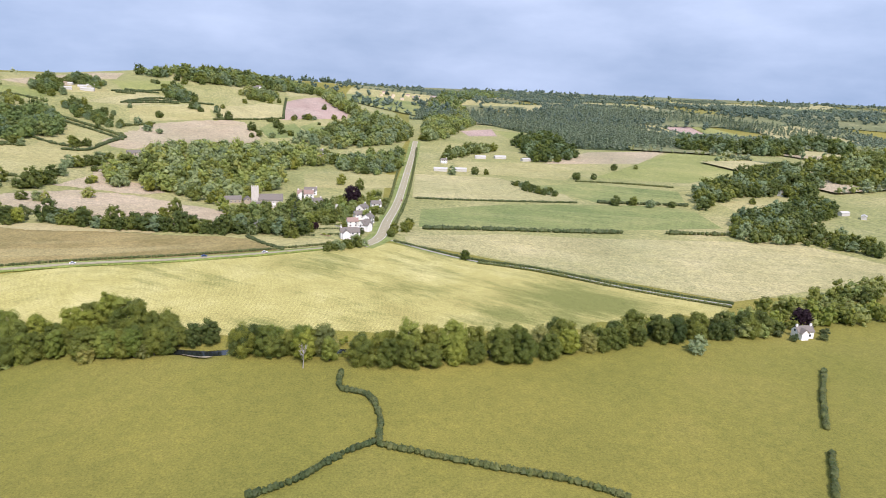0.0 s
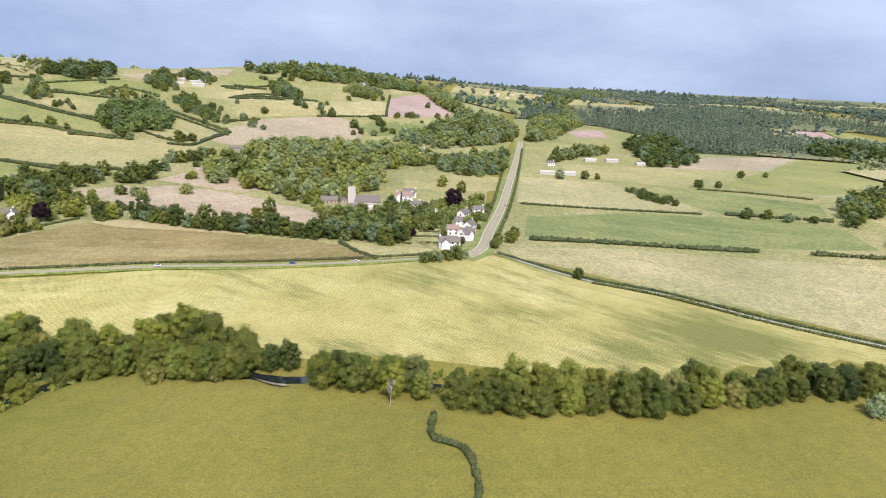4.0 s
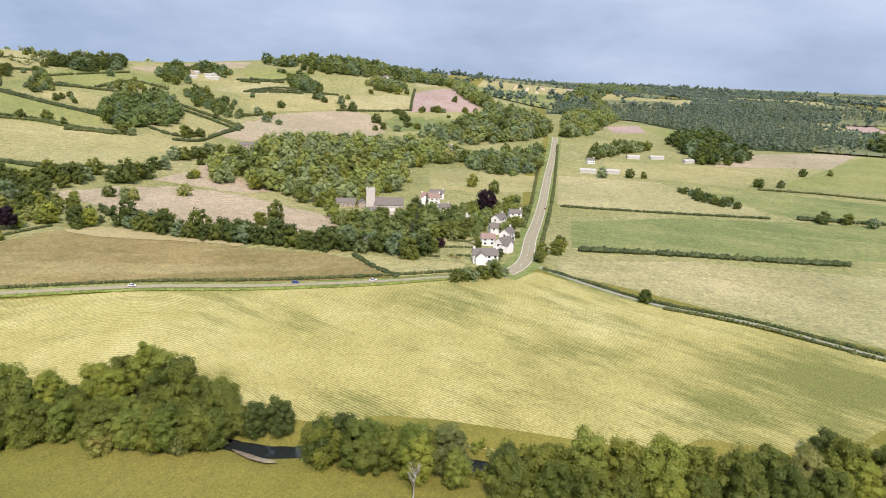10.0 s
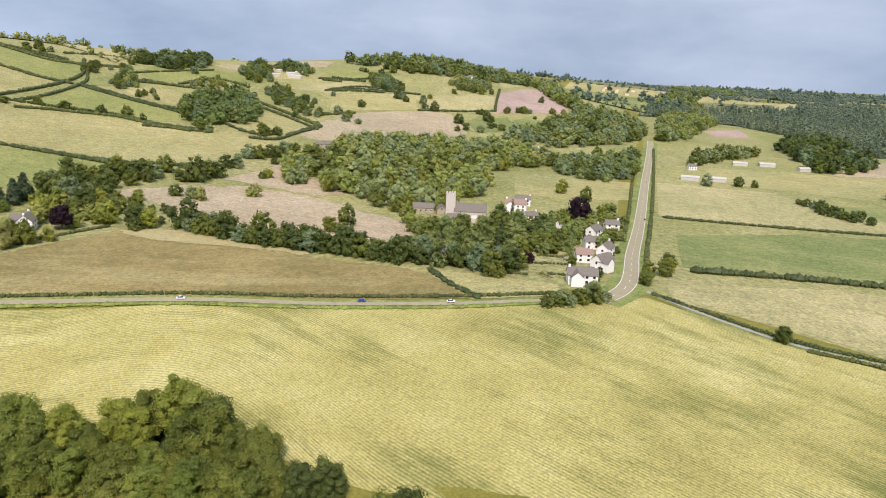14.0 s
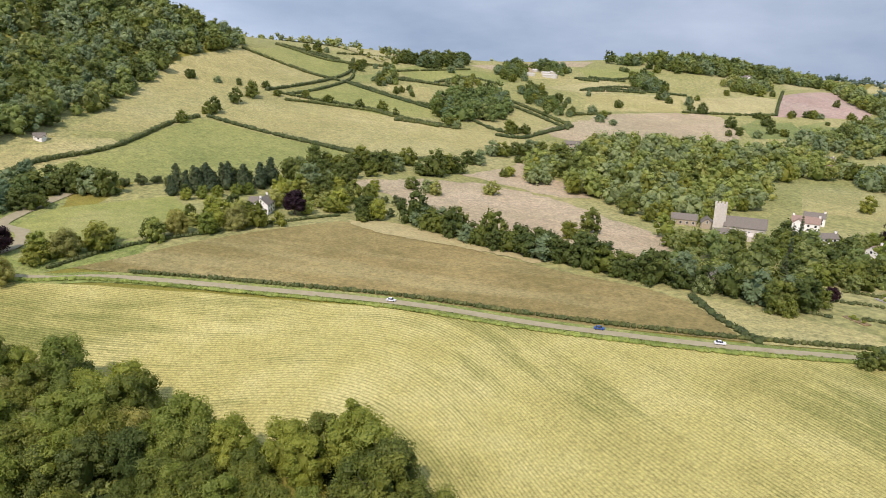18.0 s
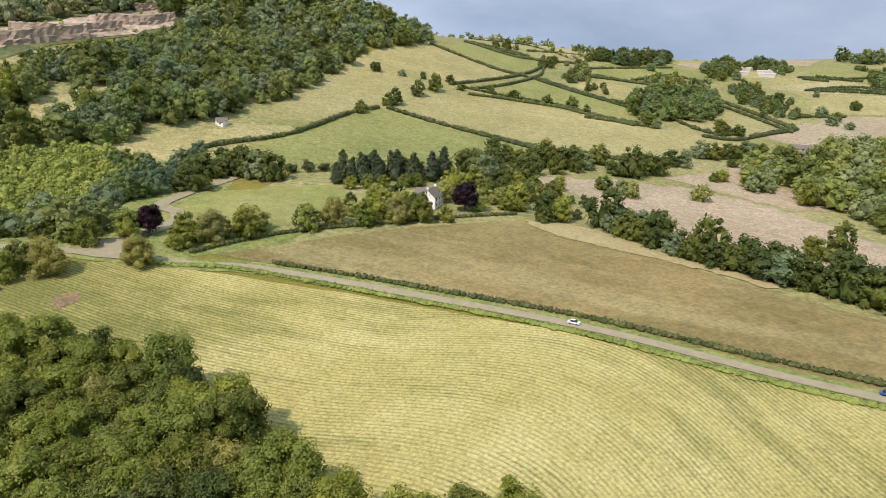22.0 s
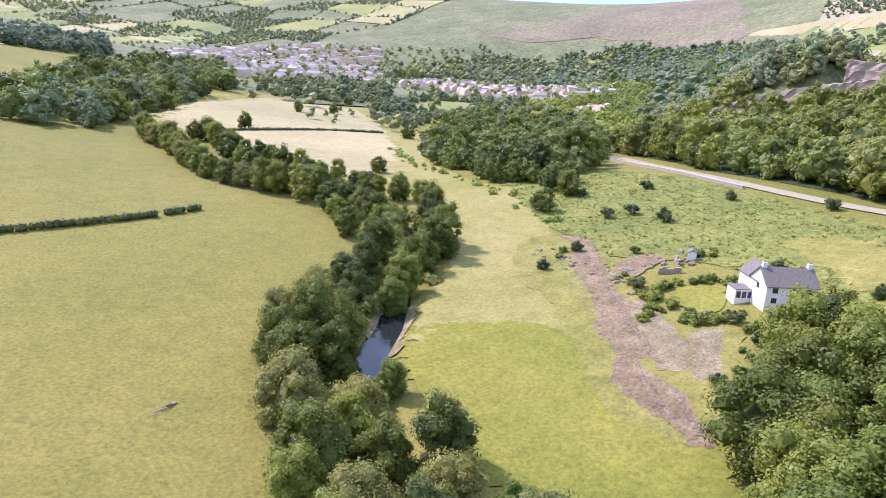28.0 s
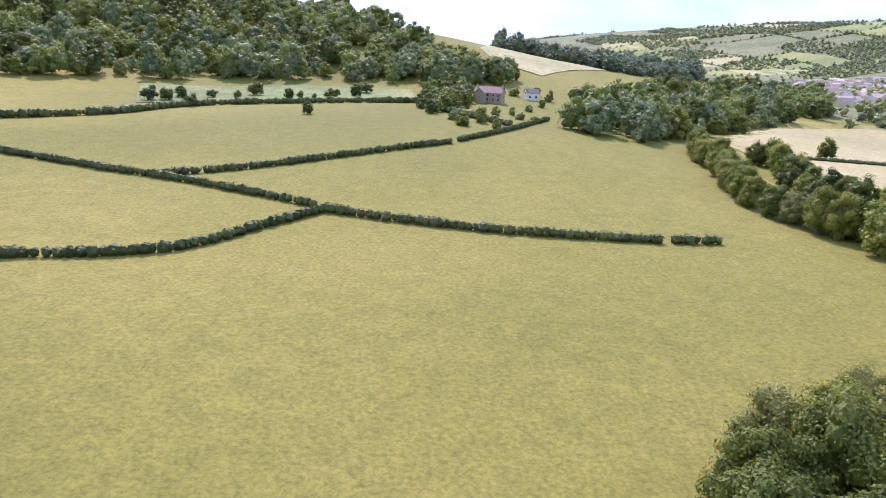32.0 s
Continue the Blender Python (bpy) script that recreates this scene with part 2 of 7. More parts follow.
    shade = ramp(nodes, [(0.42, (0, 0, 0)), (0.52, (0.45, 0.45, 0.45)), (0.66, (1, 1, 1))])
    links.new(calc("MULTIPLY", total, 0.5), shade.inputs[0])
    col = mix(nodes, links, shade.outputs[0], col, (0.19, 0.2, 0.055))
    line = ramp(nodes, [(0.5, (1.03, 1.03, 1.03)), (0.95, (0.72, 0.72, 0.66))])
    links.new(w.outputs["Fac"], line.inputs[0])
    col = mix(nodes, links, 0.8, col, line.outputs[0], "MULTIPLY")
    grain = ramp(nodes, [(0.37, (0.5, 0.5, 0.46)), (0.5, (1, 1, 1)), (0.63, (1.42, 1.4, 1.35))])
    fine = noise_of(nodes, links, where, 1.0, 6, 0.75)
    links.new(fine, grain.inputs[0])
    col = mix(nodes, links, 0.68, col, grain.outputs[0], "MULTIPLY")
    links.new(col, bsdf.inputs["Base Color"])
    bsdf.inputs["Roughness"].default_value, bsdf.inputs["Specular IOR Level"].default_value = 0.9, 0.15
    bump = nodes.new("ShaderNodeBump")
    bump.inputs["Strength"].default_value, bump.inputs["Distance"].default_value = 0.5, 0.5
    links.new(fine, bump.inputs["Height"])
    links.new(bump.outputs[0], bsdf.inputs["Normal"])
    return m


M = {}
M["pasture"] = ground_material("pasture", (0.180, 0.170, 0.033), (0.212, 0.195, 0.038), (0.248, 0.215, 0.049), patch=0.007, turn=20, streak=0.15, streak_tone=(0.161, 0.159, 0.035), fine=1.0, bump=0.6, tuft=0.5, grainy=0.52)
M["green"] = ground_material("green_meadow", (0.2, 0.22, 0.067), (0.245, 0.26, 0.08), (0.29, 0.29, 0.1))
M["bright"] = ground_material("lush_meadow", (0.181, 0.192, 0.027), (0.226, 0.222, 0.032), (0.261, 0.237, 0.043), patch=0.02, streak=0.2, streak_tone=(0.164, 0.180, 0.027), turn=30, bump=0.7, fine=0.9, tuft=0.55, grainy=0.5)
M["paddock"] = ground_material("paddock_grass", (0.213, 0.246, 0.070), (0.266, 0.284, 0.082), (0.307, 0.303, 0.111), patch=0.02, streak=0.2, streak_tone=(0.193, 0.230, 0.070), turn=30, bump=0.7, fine=0.9, tuft=0.55, grainy=0.5)
M["strip"] = ground_material("mown_meadow", (0.240, 0.225, 0.058), (0.283, 0.256, 0.073), (0.319, 0.275, 0.091), patch=0.02, fine=0.9, streak=0.4, turn=30, streak_tone=(0.221, 0.223, 0.049), tuft=0.45, grainy=0.42)
M["barley"] = ripening_material("ripening_crop", (33, -24), (-178, 330), (0.84, 0.54), [(-290, 255, 60, 0.36), (-265, 280, 45, 0.24), (-225, 335, 40, 0.16), (-240, 300, 40, 0.12), (-54, 387, 50, 0.2), (-20, 425, 45, 0.28), (-9, 363, 35, 0.14), (33, 371, 40, 0.18), (80, 375, 60, 0.3), (52, 327, 50, 0.3), (90, 340, 70, 0.3), (15, 308, 45, 0.26), (-20, 300, 40, 0.16), (-77, 356, 30, 0.12)])
M["straw"] = ground_material("pale_crop", (0.32, 0.29, 0.13), (0.375, 0.34, 0.155), (0.42, 0.375, 0.185), turn=-8, rows=0.3, row_tone=(0.26, 0.25, 0.1), streak=0.35, streak_tone=(0.27, 0.26, 0.1))
M["weedy"] = ground_material("weedy_crop", (0.192, 0.158, 0.056), (0.243, 0.194, 0.074), (0.281, 0.228, 0.088), turn=22, streak=0.4, streak_tone=(0.389, 0.340, 0.157), rows=0.25, row_tone=(0.178, 0.168, 0.051), patch=0.02, tuft=0.6, grainy=0.5)
M["stubble"] = ground_material("stubble", (0.34, 0.275, 0.168), (0.39, 0.318, 0.198), (0.43, 0.355, 0.228), turn=60, streak=0.3, streak_tone=(0.38, 0.34, 0.17))
M["hay"] = ground_material("dry_pasture", (0.295, 0.27, 0.105), (0.35, 0.318, 0.13), (0.395, 0.352, 0.16), turn=40, streak=0.35, streak_tone=(0.26, 0.265, 0.095))
M["dry"] = ground_material("dry_meadow", (0.335, 0.284, 0.127), (0.378, 0.323, 0.150), (0.412, 0.353, 0.172), turn=60, streak=0.3, streak_tone=(0.330, 0.314, 0.120), tuft=0.5, grainy=0.4)
M["red"] = ground_material("red_soil", (0.331, 0.238, 0.187), (0.386, 0.286, 0.226), (0.414, 0.324, 0.253), turn=10)
M["crop"] = ground_material("green_crop", (0.15, 0.19, 0.06), (0.2, 0.23, 0.075), (0.28, 0.28, 0.1), turn=-10, rows=0.3, row_tone=(0.13, 0.165, 0.05), streak=0.4, streak_tone=(0.31, 0.3, 0.12))
M["bracken"] = ground_material("bracken", (0.153, 0.178, 0.036), (0.196, 0.211, 0.045), (0.237, 0.238, 0.055), patch=0.05, fine=0.5, bump=1.0, streak=0.3, turn=60, streak_tone=(0.142, 0.157, 0.036), tuft=0.6)
M["wet_earth"] = plain_material("wet_earth", (0.07, 0.052, 0.034), (0.12, 0.092, 0.062), 0.6, 0.6, 0.8)
M["dirt"] = ground_material("bare_earth", (0.190, 0.137, 0.069), (0.262, 0.190, 0.100), (0.328, 0.246, 0.135), patch=0.12, fine=0.9, bump=0.9, streak=0.55, turn=50, streak_tone=(0.171, 0.123, 0.065))
M["hillgrass"] = ground_material("hill_pasture", (0.23, 0.235, 0.08), (0.285, 0.278, 0.105), (0.345, 0.315, 0.14), patch=0.01, fine=0.3, streak=0.25, turn=30, streak_tone=(0.24, 0.25, 0.09))
M["scrub"] = ground_material("scrubby_slope", (0.08, 0.1, 0.036), (0.115, 0.135, 0.048), (0.16, 0.17, 0.066), patch=0.05, fine=0.3)
M["church_stone"] = plain_material("church_stone", (0.46, 0.42, 0.34), (0.6, 0.55, 0.46), 1.0, 0.9, 0.5)
M["mud"] = ground_material("wet_mud", (0.19, 0.14, 0.085), (0.24, 0.18, 0.11), (0.3, 0.235, 0.15), patch=0.3, fine=1.2, bump=0.9)
M["rubble"] = ground_material("rubble", (0.216, 0.170, 0.084), (0.294, 0.237, 0.124), (0.372, 0.305, 0.169), patch=0.25, fine=1.3, bump=1.0, streak=0.6, turn=60, streak_tone=(0.190, 0.177, 0.059))
M["scruff"] = ground_material("rough_grass", (0.204, 0.196, 0.039), (0.250, 0.232, 0.051), (0.290, 0.264, 0.067), patch=0.08, fine=0.9, bump=0.9, streak=0.3, turn=50, streak_tone=(0.300, 0.251, 0.098), tuft=0.6, grainy=0.5)
# far meadow green: distance haze is put into this muted colour
M["cool"] = ground_material("haze_muted_meadow", (0.142, 0.157, 0.069), (0.180, 0.190, 0.084), (0.228, 0.228, 0.109), patch=0.014, fine=0.1, streak=0.35, streak_tone=(0.102, 0.123, 0.064), turn=20)
# brownish town roofs, paled in colour to show sun glare
M["pale_roof"] = plain_material("sun_glare_roof", (0.266, 0.209, 0.166), (0.399, 0.332, 0.275), 0.05, 0.6, 0)
M["town_wall"] = plain_material("town_walls", (0.567, 0.452, 0.288), (0.742, 0.611, 0.407), 0.03, 0.8, 0)
M["rockface"] = plain_material("quarry_face_rock", (0.240, 0.179, 0.120), (0.450, 0.354, 0.245), 0.35, 0.95, 0.8, 0.0, (5.000, 4.850, 0.602))
M["moor"] = ground_material("moor", (0.186, 0.152, 0.093), (0.225, 0.186, 0.111), (0.210, 0.205, 0.097), patch=0.006, fine=0.1)
# ground under the crowns, their shade is put into the dark colour
M["woodfloor"] = ground_material("shade_dark_floor", (0.04, 0.055, 0.02), (0.055, 0.075, 0.025), (0.075, 0.1, 0.03), patch=0.05)
M["quarry"] = ground_material("quarry_rock", (0.300, 0.235, 0.162), (0.385, 0.309, 0.211), (0.465, 0.382, 0.270), patch=0.03, fine=0.2, bump=1.0, streak=0.5, streak_tone=(0.220, 0.196, 0.099))
M["verge"] = ground_material("verge", (0.15, 0.19, 0.05), (0.21, 0.25, 0.07), (0.28, 0.28, 0.11), patch=0.06)
M["asphalt"] = plain_material("asphalt", (0.279, 0.241, 0.135), (0.363, 0.318, 0.190), 0.3, 0.85)
M["lane"] = plain_material("lane_surface", (0.28, 0.26, 0.22), (0.38, 0.35, 0.3), 0.4, 0.9)
M["paint"] = plain_material("road_paint", (0.620, 0.601, 0.528), (0.780, 0.757, 0.669), 2.0, 0.6, 0)
M["leaf"] = leaf_material("leaf", (0.103, 0.130, 0.023), (0.212, 0.233, 0.044))
M["leaf_light"] = leaf_material("leaf_light", (0.162, 0.201, 0.031), (0.267, 0.302, 0.059))
M["leaf_grey"] = leaf_material("leaf_grey", (0.175, 0.189, 0.053), (0.312, 0.311, 0.098))
M["fern"] = leaf_material("fern", (0.198, 0.214, 0.035), (0.289, 0.279, 0.051), 0.05, 0.3)
# leaf green paled and greyed, distance haze is part of the colour
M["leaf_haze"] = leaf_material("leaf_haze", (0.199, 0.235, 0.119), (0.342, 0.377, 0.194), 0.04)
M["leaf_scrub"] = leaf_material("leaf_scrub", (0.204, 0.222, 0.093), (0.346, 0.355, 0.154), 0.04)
M["leaf_dark"] = leaf_material("leaf_dark", (0.071, 0.102, 0.026), (0.144, 0.171, 0.039))
M["leaf_purple"] = leaf_material("leaf_purple", (0.022, 0.01, 0.014), (0.045, 0.018, 0.024))
# far leaf green, lightened and blued to carry haze
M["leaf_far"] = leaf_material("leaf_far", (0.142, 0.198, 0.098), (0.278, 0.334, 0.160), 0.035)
M["leaf_olive"] = leaf_material("leaf_olive", (0.173, 0.208, 0.060), (0.313, 0.338, 0.106), 0.05)
M["leaf_deep"] = leaf_material("leaf_deep", (0.155, 0.205, 0.062), (0.280, 0.331, 0.095), 0.05)
# blue-grey leaf copy with the haze of far slopes put into it
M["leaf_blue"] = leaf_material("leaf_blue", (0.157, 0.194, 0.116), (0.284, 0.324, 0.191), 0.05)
M["leaf_young"] = leaf_material("leaf_young", (0.239, 0.306, 0.065), (0.449, 0.481, 0.128), 0.1)
M["leaf_pine"] = leaf_material("leaf_pine", (0.058, 0.084, 0.038), (0.109, 0.14, 0.0665), 0.1)
M["leaf_gold"] = leaf_material("leaf_gold", (0.304, 0.315, 0.071), (0.392, 0.389, 0.114), 0.1)
# conifer green lifted and blued: haze over the plain painted in
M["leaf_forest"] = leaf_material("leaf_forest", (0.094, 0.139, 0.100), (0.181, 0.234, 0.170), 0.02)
M["hedge"] = leaf_material("hedge_leaf", (0.068, 0.101, 0.036), (0.161, 0.178, 0.065), 0.2)
M["bark"] = plain_material("bark", (0.09, 0.07, 0.05), (0.16, 0.13, 0.1), 2.0, 0.9, 0.6)
M["deadwood"] = plain_material("dead_wood", (0.4, 0.36, 0.31), (0.55, 0.5, 0.44), 2.0, 0.85, 0.4)
M["render"] = plain_material("white_render", (0.760, 0.728, 0.648), (0.860, 0.825, 0.747), 0.6, 0.8)
M["stone"] = plain_material("stone_wall", (0.306, 0.249, 0.167), (0.450, 0.378, 0.266), 1.2, 0.9, 0.6)
M["slate"] = plain_material("slate_roof", (0.130, 0.112, 0.086), (0.210, 0.183, 0.143), 1.5, 0.8, 0.4)
M["tile"] = plain_material("clay_roof", (0.232, 0.152, 0.110), (0.327, 0.228, 0.170), 1.5, 0.8, 0.4)
M["glass"] = plain_material("window_glass", (0.02, 0.025, 0.03), (0.04, 0.045, 0.05), 1.0, 0.08, 0)
M["white"] = plain_material("white_paint", (0.74, 0.74, 0.72), (0.82, 0.82, 0.8), 3.0, 0.5, 0)
M["shingle"] = plain_material("river_shingle", (0.194, 0.153, 0.099), (0.302, 0.246, 0.164), 1.5, 0.9, 0.8)
M["cladding"] = plain_material("pale_cladding", (0.441, 0.420, 0.353), (0.578, 0.550, 0.464), 0.5, 0.5, 0)

wm, wnodes, wlinks, wb = material("river_water")
wb.inputs["Base Color"].default_value = (0.02, 0.025, 0.022, 1)
wb.inputs["Roughness"].default_value = 0.06
wbump = wnodes.new("ShaderNodeBump")
wbump.inputs["Strength"].default_value, wbump.inputs["Distance"].default_value = 0.25, 0.1
wlinks.new(noise_of(wnodes, wlinks, wnodes.new("ShaderNodeNewGeometry").outputs["Position"], 1.2, 3), wbump.inputs["Height"])
wlinks.new(wbump.outputs[0], wb.inputs["Normal"])
M["water"] = wm

# ---- shape of the land ----
# hills and hollows: centre x, centre y, spread, height
HILLS = [(-1060, 330, 190, 62.7),
         (-1700, 150, 400, 100.0),
         (-1900, -850, 420, -48.8),
         (-1050, -1450, 380, -29.2),
         (-1600, -2500, 750, 172.0),
         (-600, -3000, 700, 136.0),
         (-658, 45, 36, 42.5),
         (-225, 205, 70, -11.2),
         (-415, 110, 60, 5.5),
         (0, -250, 110, -33.8),
         (-330, 230, 50, 10.8),
         (-510, 500, 150, 17.8),
         (-640, 240, 130, 44.6),
         (-537, 1049, 200, -0.6),
         (-850, 950, 260, 80.7),
         (-500, 1400, 260, 92.3),
         (-260, 1450, 220, -2.7),
         (-400, 760, 160, 8.1)]
RISES = [(-320, 300, 75, 3.1),
         (-300, 400, 90, 9.0),
         (-80, 420, 110, 14.4),
         (-260, 1100, 160, 2.1),
         (-50, 1000, 160, 4.8),
         (-170, -90, 90, 8.3),
         (-60, -430, 150, 22.6),
         (-190, -370, 110, 7.9),
         (140, -350, 200, 81.9),
         (-300, -720, 220, 42.3),
         (-320, 190, 40, -2.7),
         (-800, 450, 130, 40.4),
         (-1300, 100, 350, 33.1),
         (-2200, -300, 600, 239.5),
         (-2000, -1400, 650, 180.0),
         (-1200, -500, 250, -66.5),
         (-1000, 620, 250, 56.5),
         (-20, 30, 130, -2.3),
         (-640, -40, 150, -16.2),
         (-430, -80, 70, 1.1),
         (-600, 2100, 450, 52.0),
         (400, 1200, 500, 15.2),
         (-770, 600, 85, 23.0)]
BUMPS = np.array(HILLS + RISES)
RIVER = [(330, 420), (250, 378), (190, 350), (125, 331), (100, 322), (56, 298), (18, 284), (-17, 277), (-52, 277), (-80, 276), (-100, 271), (-115, 274),
         (-148, 279), (-172, 271), (-188, 256), (-200, 235), (-208, 212), (-214, 190), (-220, 170), (-231, 153), (-241, 145), (-253, 136), (-268, 121), (-285, 101),
         (-298, 75), (-302, 40), (-296, 10), (-290, -30), (-292, -100), (-310, -180), (-370, -260), (-480, -330), (-600, -360)]


def swell(x, y):
    """The land's height without the river bed."""
    x, y = np.asarray(x, float), np.asarray(y, float)
    z = np.full(x.shape, 6.0)
    for cx, cy, s, h in BUMPS:
        z = z + h * np.exp(-((x - cx) ** 2 + (y - cy) ** 2) / (2 * s * s))
    # the far plain is raised northward so the horizon fits the camera's view
    for start, run, h in ((1650, 650, 50.0), (2300, 1500, 17.0)):
        k = np.clip((y - start) / run, 0, 1)
        z = z + h * k * k * (3 - 2 * k)
    return z


def off_line(x, y, line):
    """The distance from points to a line of corners."""
    x, y = np.asarray(x, float), np.asarray(y, float)
    best = np.full(x.shape, 1e9)
    for (ax, ay), (bx, by) in zip(line[:-1], line[1:]):
        dx, dy = bx - ax, by - ay
        if not dx and not dy:
            continue
        k = np.clip(((x - ax) * dx + (y - ay) * dy) / (dx * dx + dy * dy), 0, 1)
        best = np.minimum(best, np.hypot(x - ax - k * dx, y - ay - k * dy))
    return best


def land(x, y):
    z = swell(x, y)
    return z - 3.2 * np.exp(-(off_line(x, y, RIVER) / 5.0) ** 2)


def height(x, y):
    return float(land(np.array([x]), np.array([y]))[0])


def graded(lo, hi, near_lo, near_hi, step, mid_lo, mid_hi, mid_step):
    xs = list(np.arange(near_lo, near_hi + 1, step))
    up, at, s = [], near_hi, step
    while at < hi:
        s = min(s * 1.25, mid_step) if at < mid_hi else min(s * 1.2, 45) if at < 2700 else s * 1.3
        at += s
        up.append(at)
    down, at, s = [], near_lo, step
    while at > lo:
        s = min(s * 1.25, mid_step) if at > mid_lo else min(s * 1.2, 45) if at > -3000 else s * 1.3
        at -= s
        down.append(at)
    return np.array(down[::-1] + xs + up)


def mesh_of(name, verts, faces, mat, smooth=False):
    me = bpy.data.meshes.new(name)
    me.from_pydata(verts if isinstance(verts, list) else verts.tolist(), [], faces if isinstance(faces, list) else faces.tolist())
    if mat:
        me.materials.append(mat)
    if smooth:
        me.polygons.foreach_set("use_smooth", [True] * len(me.polygons))
    me.update()
    return me


gx = graded(-5200, 5200, -460, 230, 6, -900, 500, 14)
gy = graded(-5200, 5200, -40, 345, 6, -520, 1300, 14)
gxx, gyy = np.meshgrid(gx, gy)
gv = np.stack([gxx.ravel(), gyy.ravel(), land(gxx.ravel(), gyy.ravel())], 1)
n_x, n_y = len(gx), len(gy)
gi = (np.arange(n_y - 1)[:, None] * n_x + np.arange(n_x - 1)[None]).ravel()
ground = new("ground", mesh_of("ground", gv, np.stack([gi, gi + 1, gi + n_x + 1, gi + n_x], 1), M["pasture"], True))
tagged(ground, "rolling green and yellowish pasture land of a wide valley", "ground", kind="structure")


def part(name, me, parent, label=""):
    """Links a mesh as one object under a thing or a part."""
    ob = new(name, me)
    ob.parent = parent
    if label:
        ob["label"] = label
    return ob


def inside(x, y, poly):
    x, y = np.asarray(x, float), np.asarray(y, float)
    ok = np.zeros(x.shape, bool)
    for (ax, ay), (bx, by) in zip(poly, poly[1:] + poly[:1]):
        if ay != by:
            ok ^= ((ay > y) != (by > y)) & (x < (bx - ax) * (y - ay) / (by - ay) + ax)
    return ok


def field(mat, poly, label, lift=0.14, step=0.0, name="field", category="field", rough=0.0, ragged=0.0):
    """A sheet of one crop or soil laid on the land within a boundary."""
    from mathutils.geometry import delaunay_2d_cdt
    if rough:
        r, loop = random.Random(len(label)), smooth_line(poly + poly[:1], rough)[:-1]
        much = ragged or rough * 0.5
        poly = [(x + r.uniform(-much, much), y + r.uniform(-much, much)) for x, y in loop]
    xs, ys = [p[0] for p in poly], [p[1] for p in poly]
    step = step or max(8.0, (max(xs) - min(xs) + max(ys) - min(ys)) / 60)
    edge = []
    for (ax, ay), (bx, by) in zip(poly, poly[1:] + poly[:1]):
        k = max(1, int(math.hypot(bx - ax, by - ay) / step))
        edge += [(ax + (bx - ax) * i / k, ay + (by - ay) * i / k) for i in range(k)]
    cx, cy = np.meshgrid(np.arange(min(xs), max(xs), step), np.arange(min(ys), max(ys), step))
    keep = inside(cx.ravel(), cy.ravel(), poly) & (off_line(cx.ravel(), cy.ravel(), poly + poly[:1]) > step * 0.4)
    pts = [Vector(p) for p in edge] + [Vector(p) for p in zip(cx.ravel()[keep].tolist(), cy.ravel()[keep].tolist())]
    n = len(edge)
    v, _, f, *_ = delaunay_2d_cdt(pts, [(i, (i + 1) % n) for i in range(n)], [], 1, 1e-4)
    px, py = np.array([p.x for p in v]), np.array([p.y for p in v])
    me = mesh_of(name, np.stack([px, py, land(px, py) + lift], 1), [list(q) for q in f], M[mat], True)
    return tagged(new(name, me), label, category, kind="structure")


def ribbon(name, line, width, mat, lift, step=6.0, shift=0.0, level=False):
    """A strip along a line of corners, draped on the land."""
    line = smooth_line(line, step)
    v, f = [], []
    for i, (x, y) in enumerate(line):
        a, b = line[max(i - 1, 0)], line[min(i + 1, len(line) - 1)]
        dx, dy = b[0] - a[0], b[1] - a[1]
        d = math.hypot(dx, dy)
        nx, ny = -dy / d, dx / d
        sides = [(x + nx * s, y + ny * s) for s in (shift - width / 2, shift + width / 2)]
        z = swell([x] * 2, [y] * 2) if level else swell([p[0] for p in sides], [p[1] for p in sides])
        v += [(*p, float(h) + lift) for p, h in zip(sides, z)]
        if i:
            k = 2 * i
            f.append((k - 2, k - 1, k + 1, k))
    return mesh_of(name, v, f, M[mat], True)


def smooth_line(line, step):
    """Points at even steps on a smooth curve through the corners."""
    out = []
    p = [line[0]] + list(line) + [line[-1]]
    for a, b, c, d in zip(p, p[1:], p[2:], p[3:]):
        n = max(1, int(math.hypot(c[0] - b[0], c[1] - b[1]) / step))
        for i in range(n):
            t = i / n
            out.append(tuple(0.5 * (2 * b[k] + (c[k] - a[k]) * t + (2 * a[k] - 5 * b[k] + 4 * c[k] - d[k]) * t * t
                                    + (3 * b[k] - a[k] - 3 * c[k] + d[k]) * t ** 3) for k in (0, 1)))
    return out + [tuple(line[-1])]


# ---- fields ----
CROP = [(-159, 369), (-118, 384), (-65, 409), (-35, 436), (-12, 424), (19, 411), (59, 404), (106, 388), (162, 366), (150, 347), (100, 329), (56, 305), (18, 290),
        (-17, 283), (-52, 283), (-96, 284), (-135, 292), (-176, 286), (-190, 277), (-211, 279), (-240, 272), (-258, 253), (-274, 236), (-288, 220), (-300, 214),
        (-312, 243), (-317, 259), (-311, 273), (-302, 286), (-286, 303), (-257, 325), (-204, 355)]
FOREWOOD = [(-283, 199), (-284, 220), (-266, 243), (-241, 270), (-212, 276), (-190, 274), (-172, 283), (-150, 294), (-138, 291), (-126, 280), (-114, 277), (-148, 281), (-174, 273), (-192, 258), (-205, 242), (-229, 231), (-256, 214)]
field("barley", CROP, "large ripening barley field with greener streaks and drill rows")
field("hillgrass", [(-56, 600), (-57, 440), (-104, 404), (-150, 387), (-204, 370), (-258, 342), (-290, 322), (-330, 300), (-360, 330), (-440, 430), (-560, 520), (-700, 640), (-1000, 700), (-1100, 1400), (-600, 1900), (-150, 1700), (-60, 1200), (-70, 800)], "yellowish rough pasture over the hill", 0.06, 12.0)
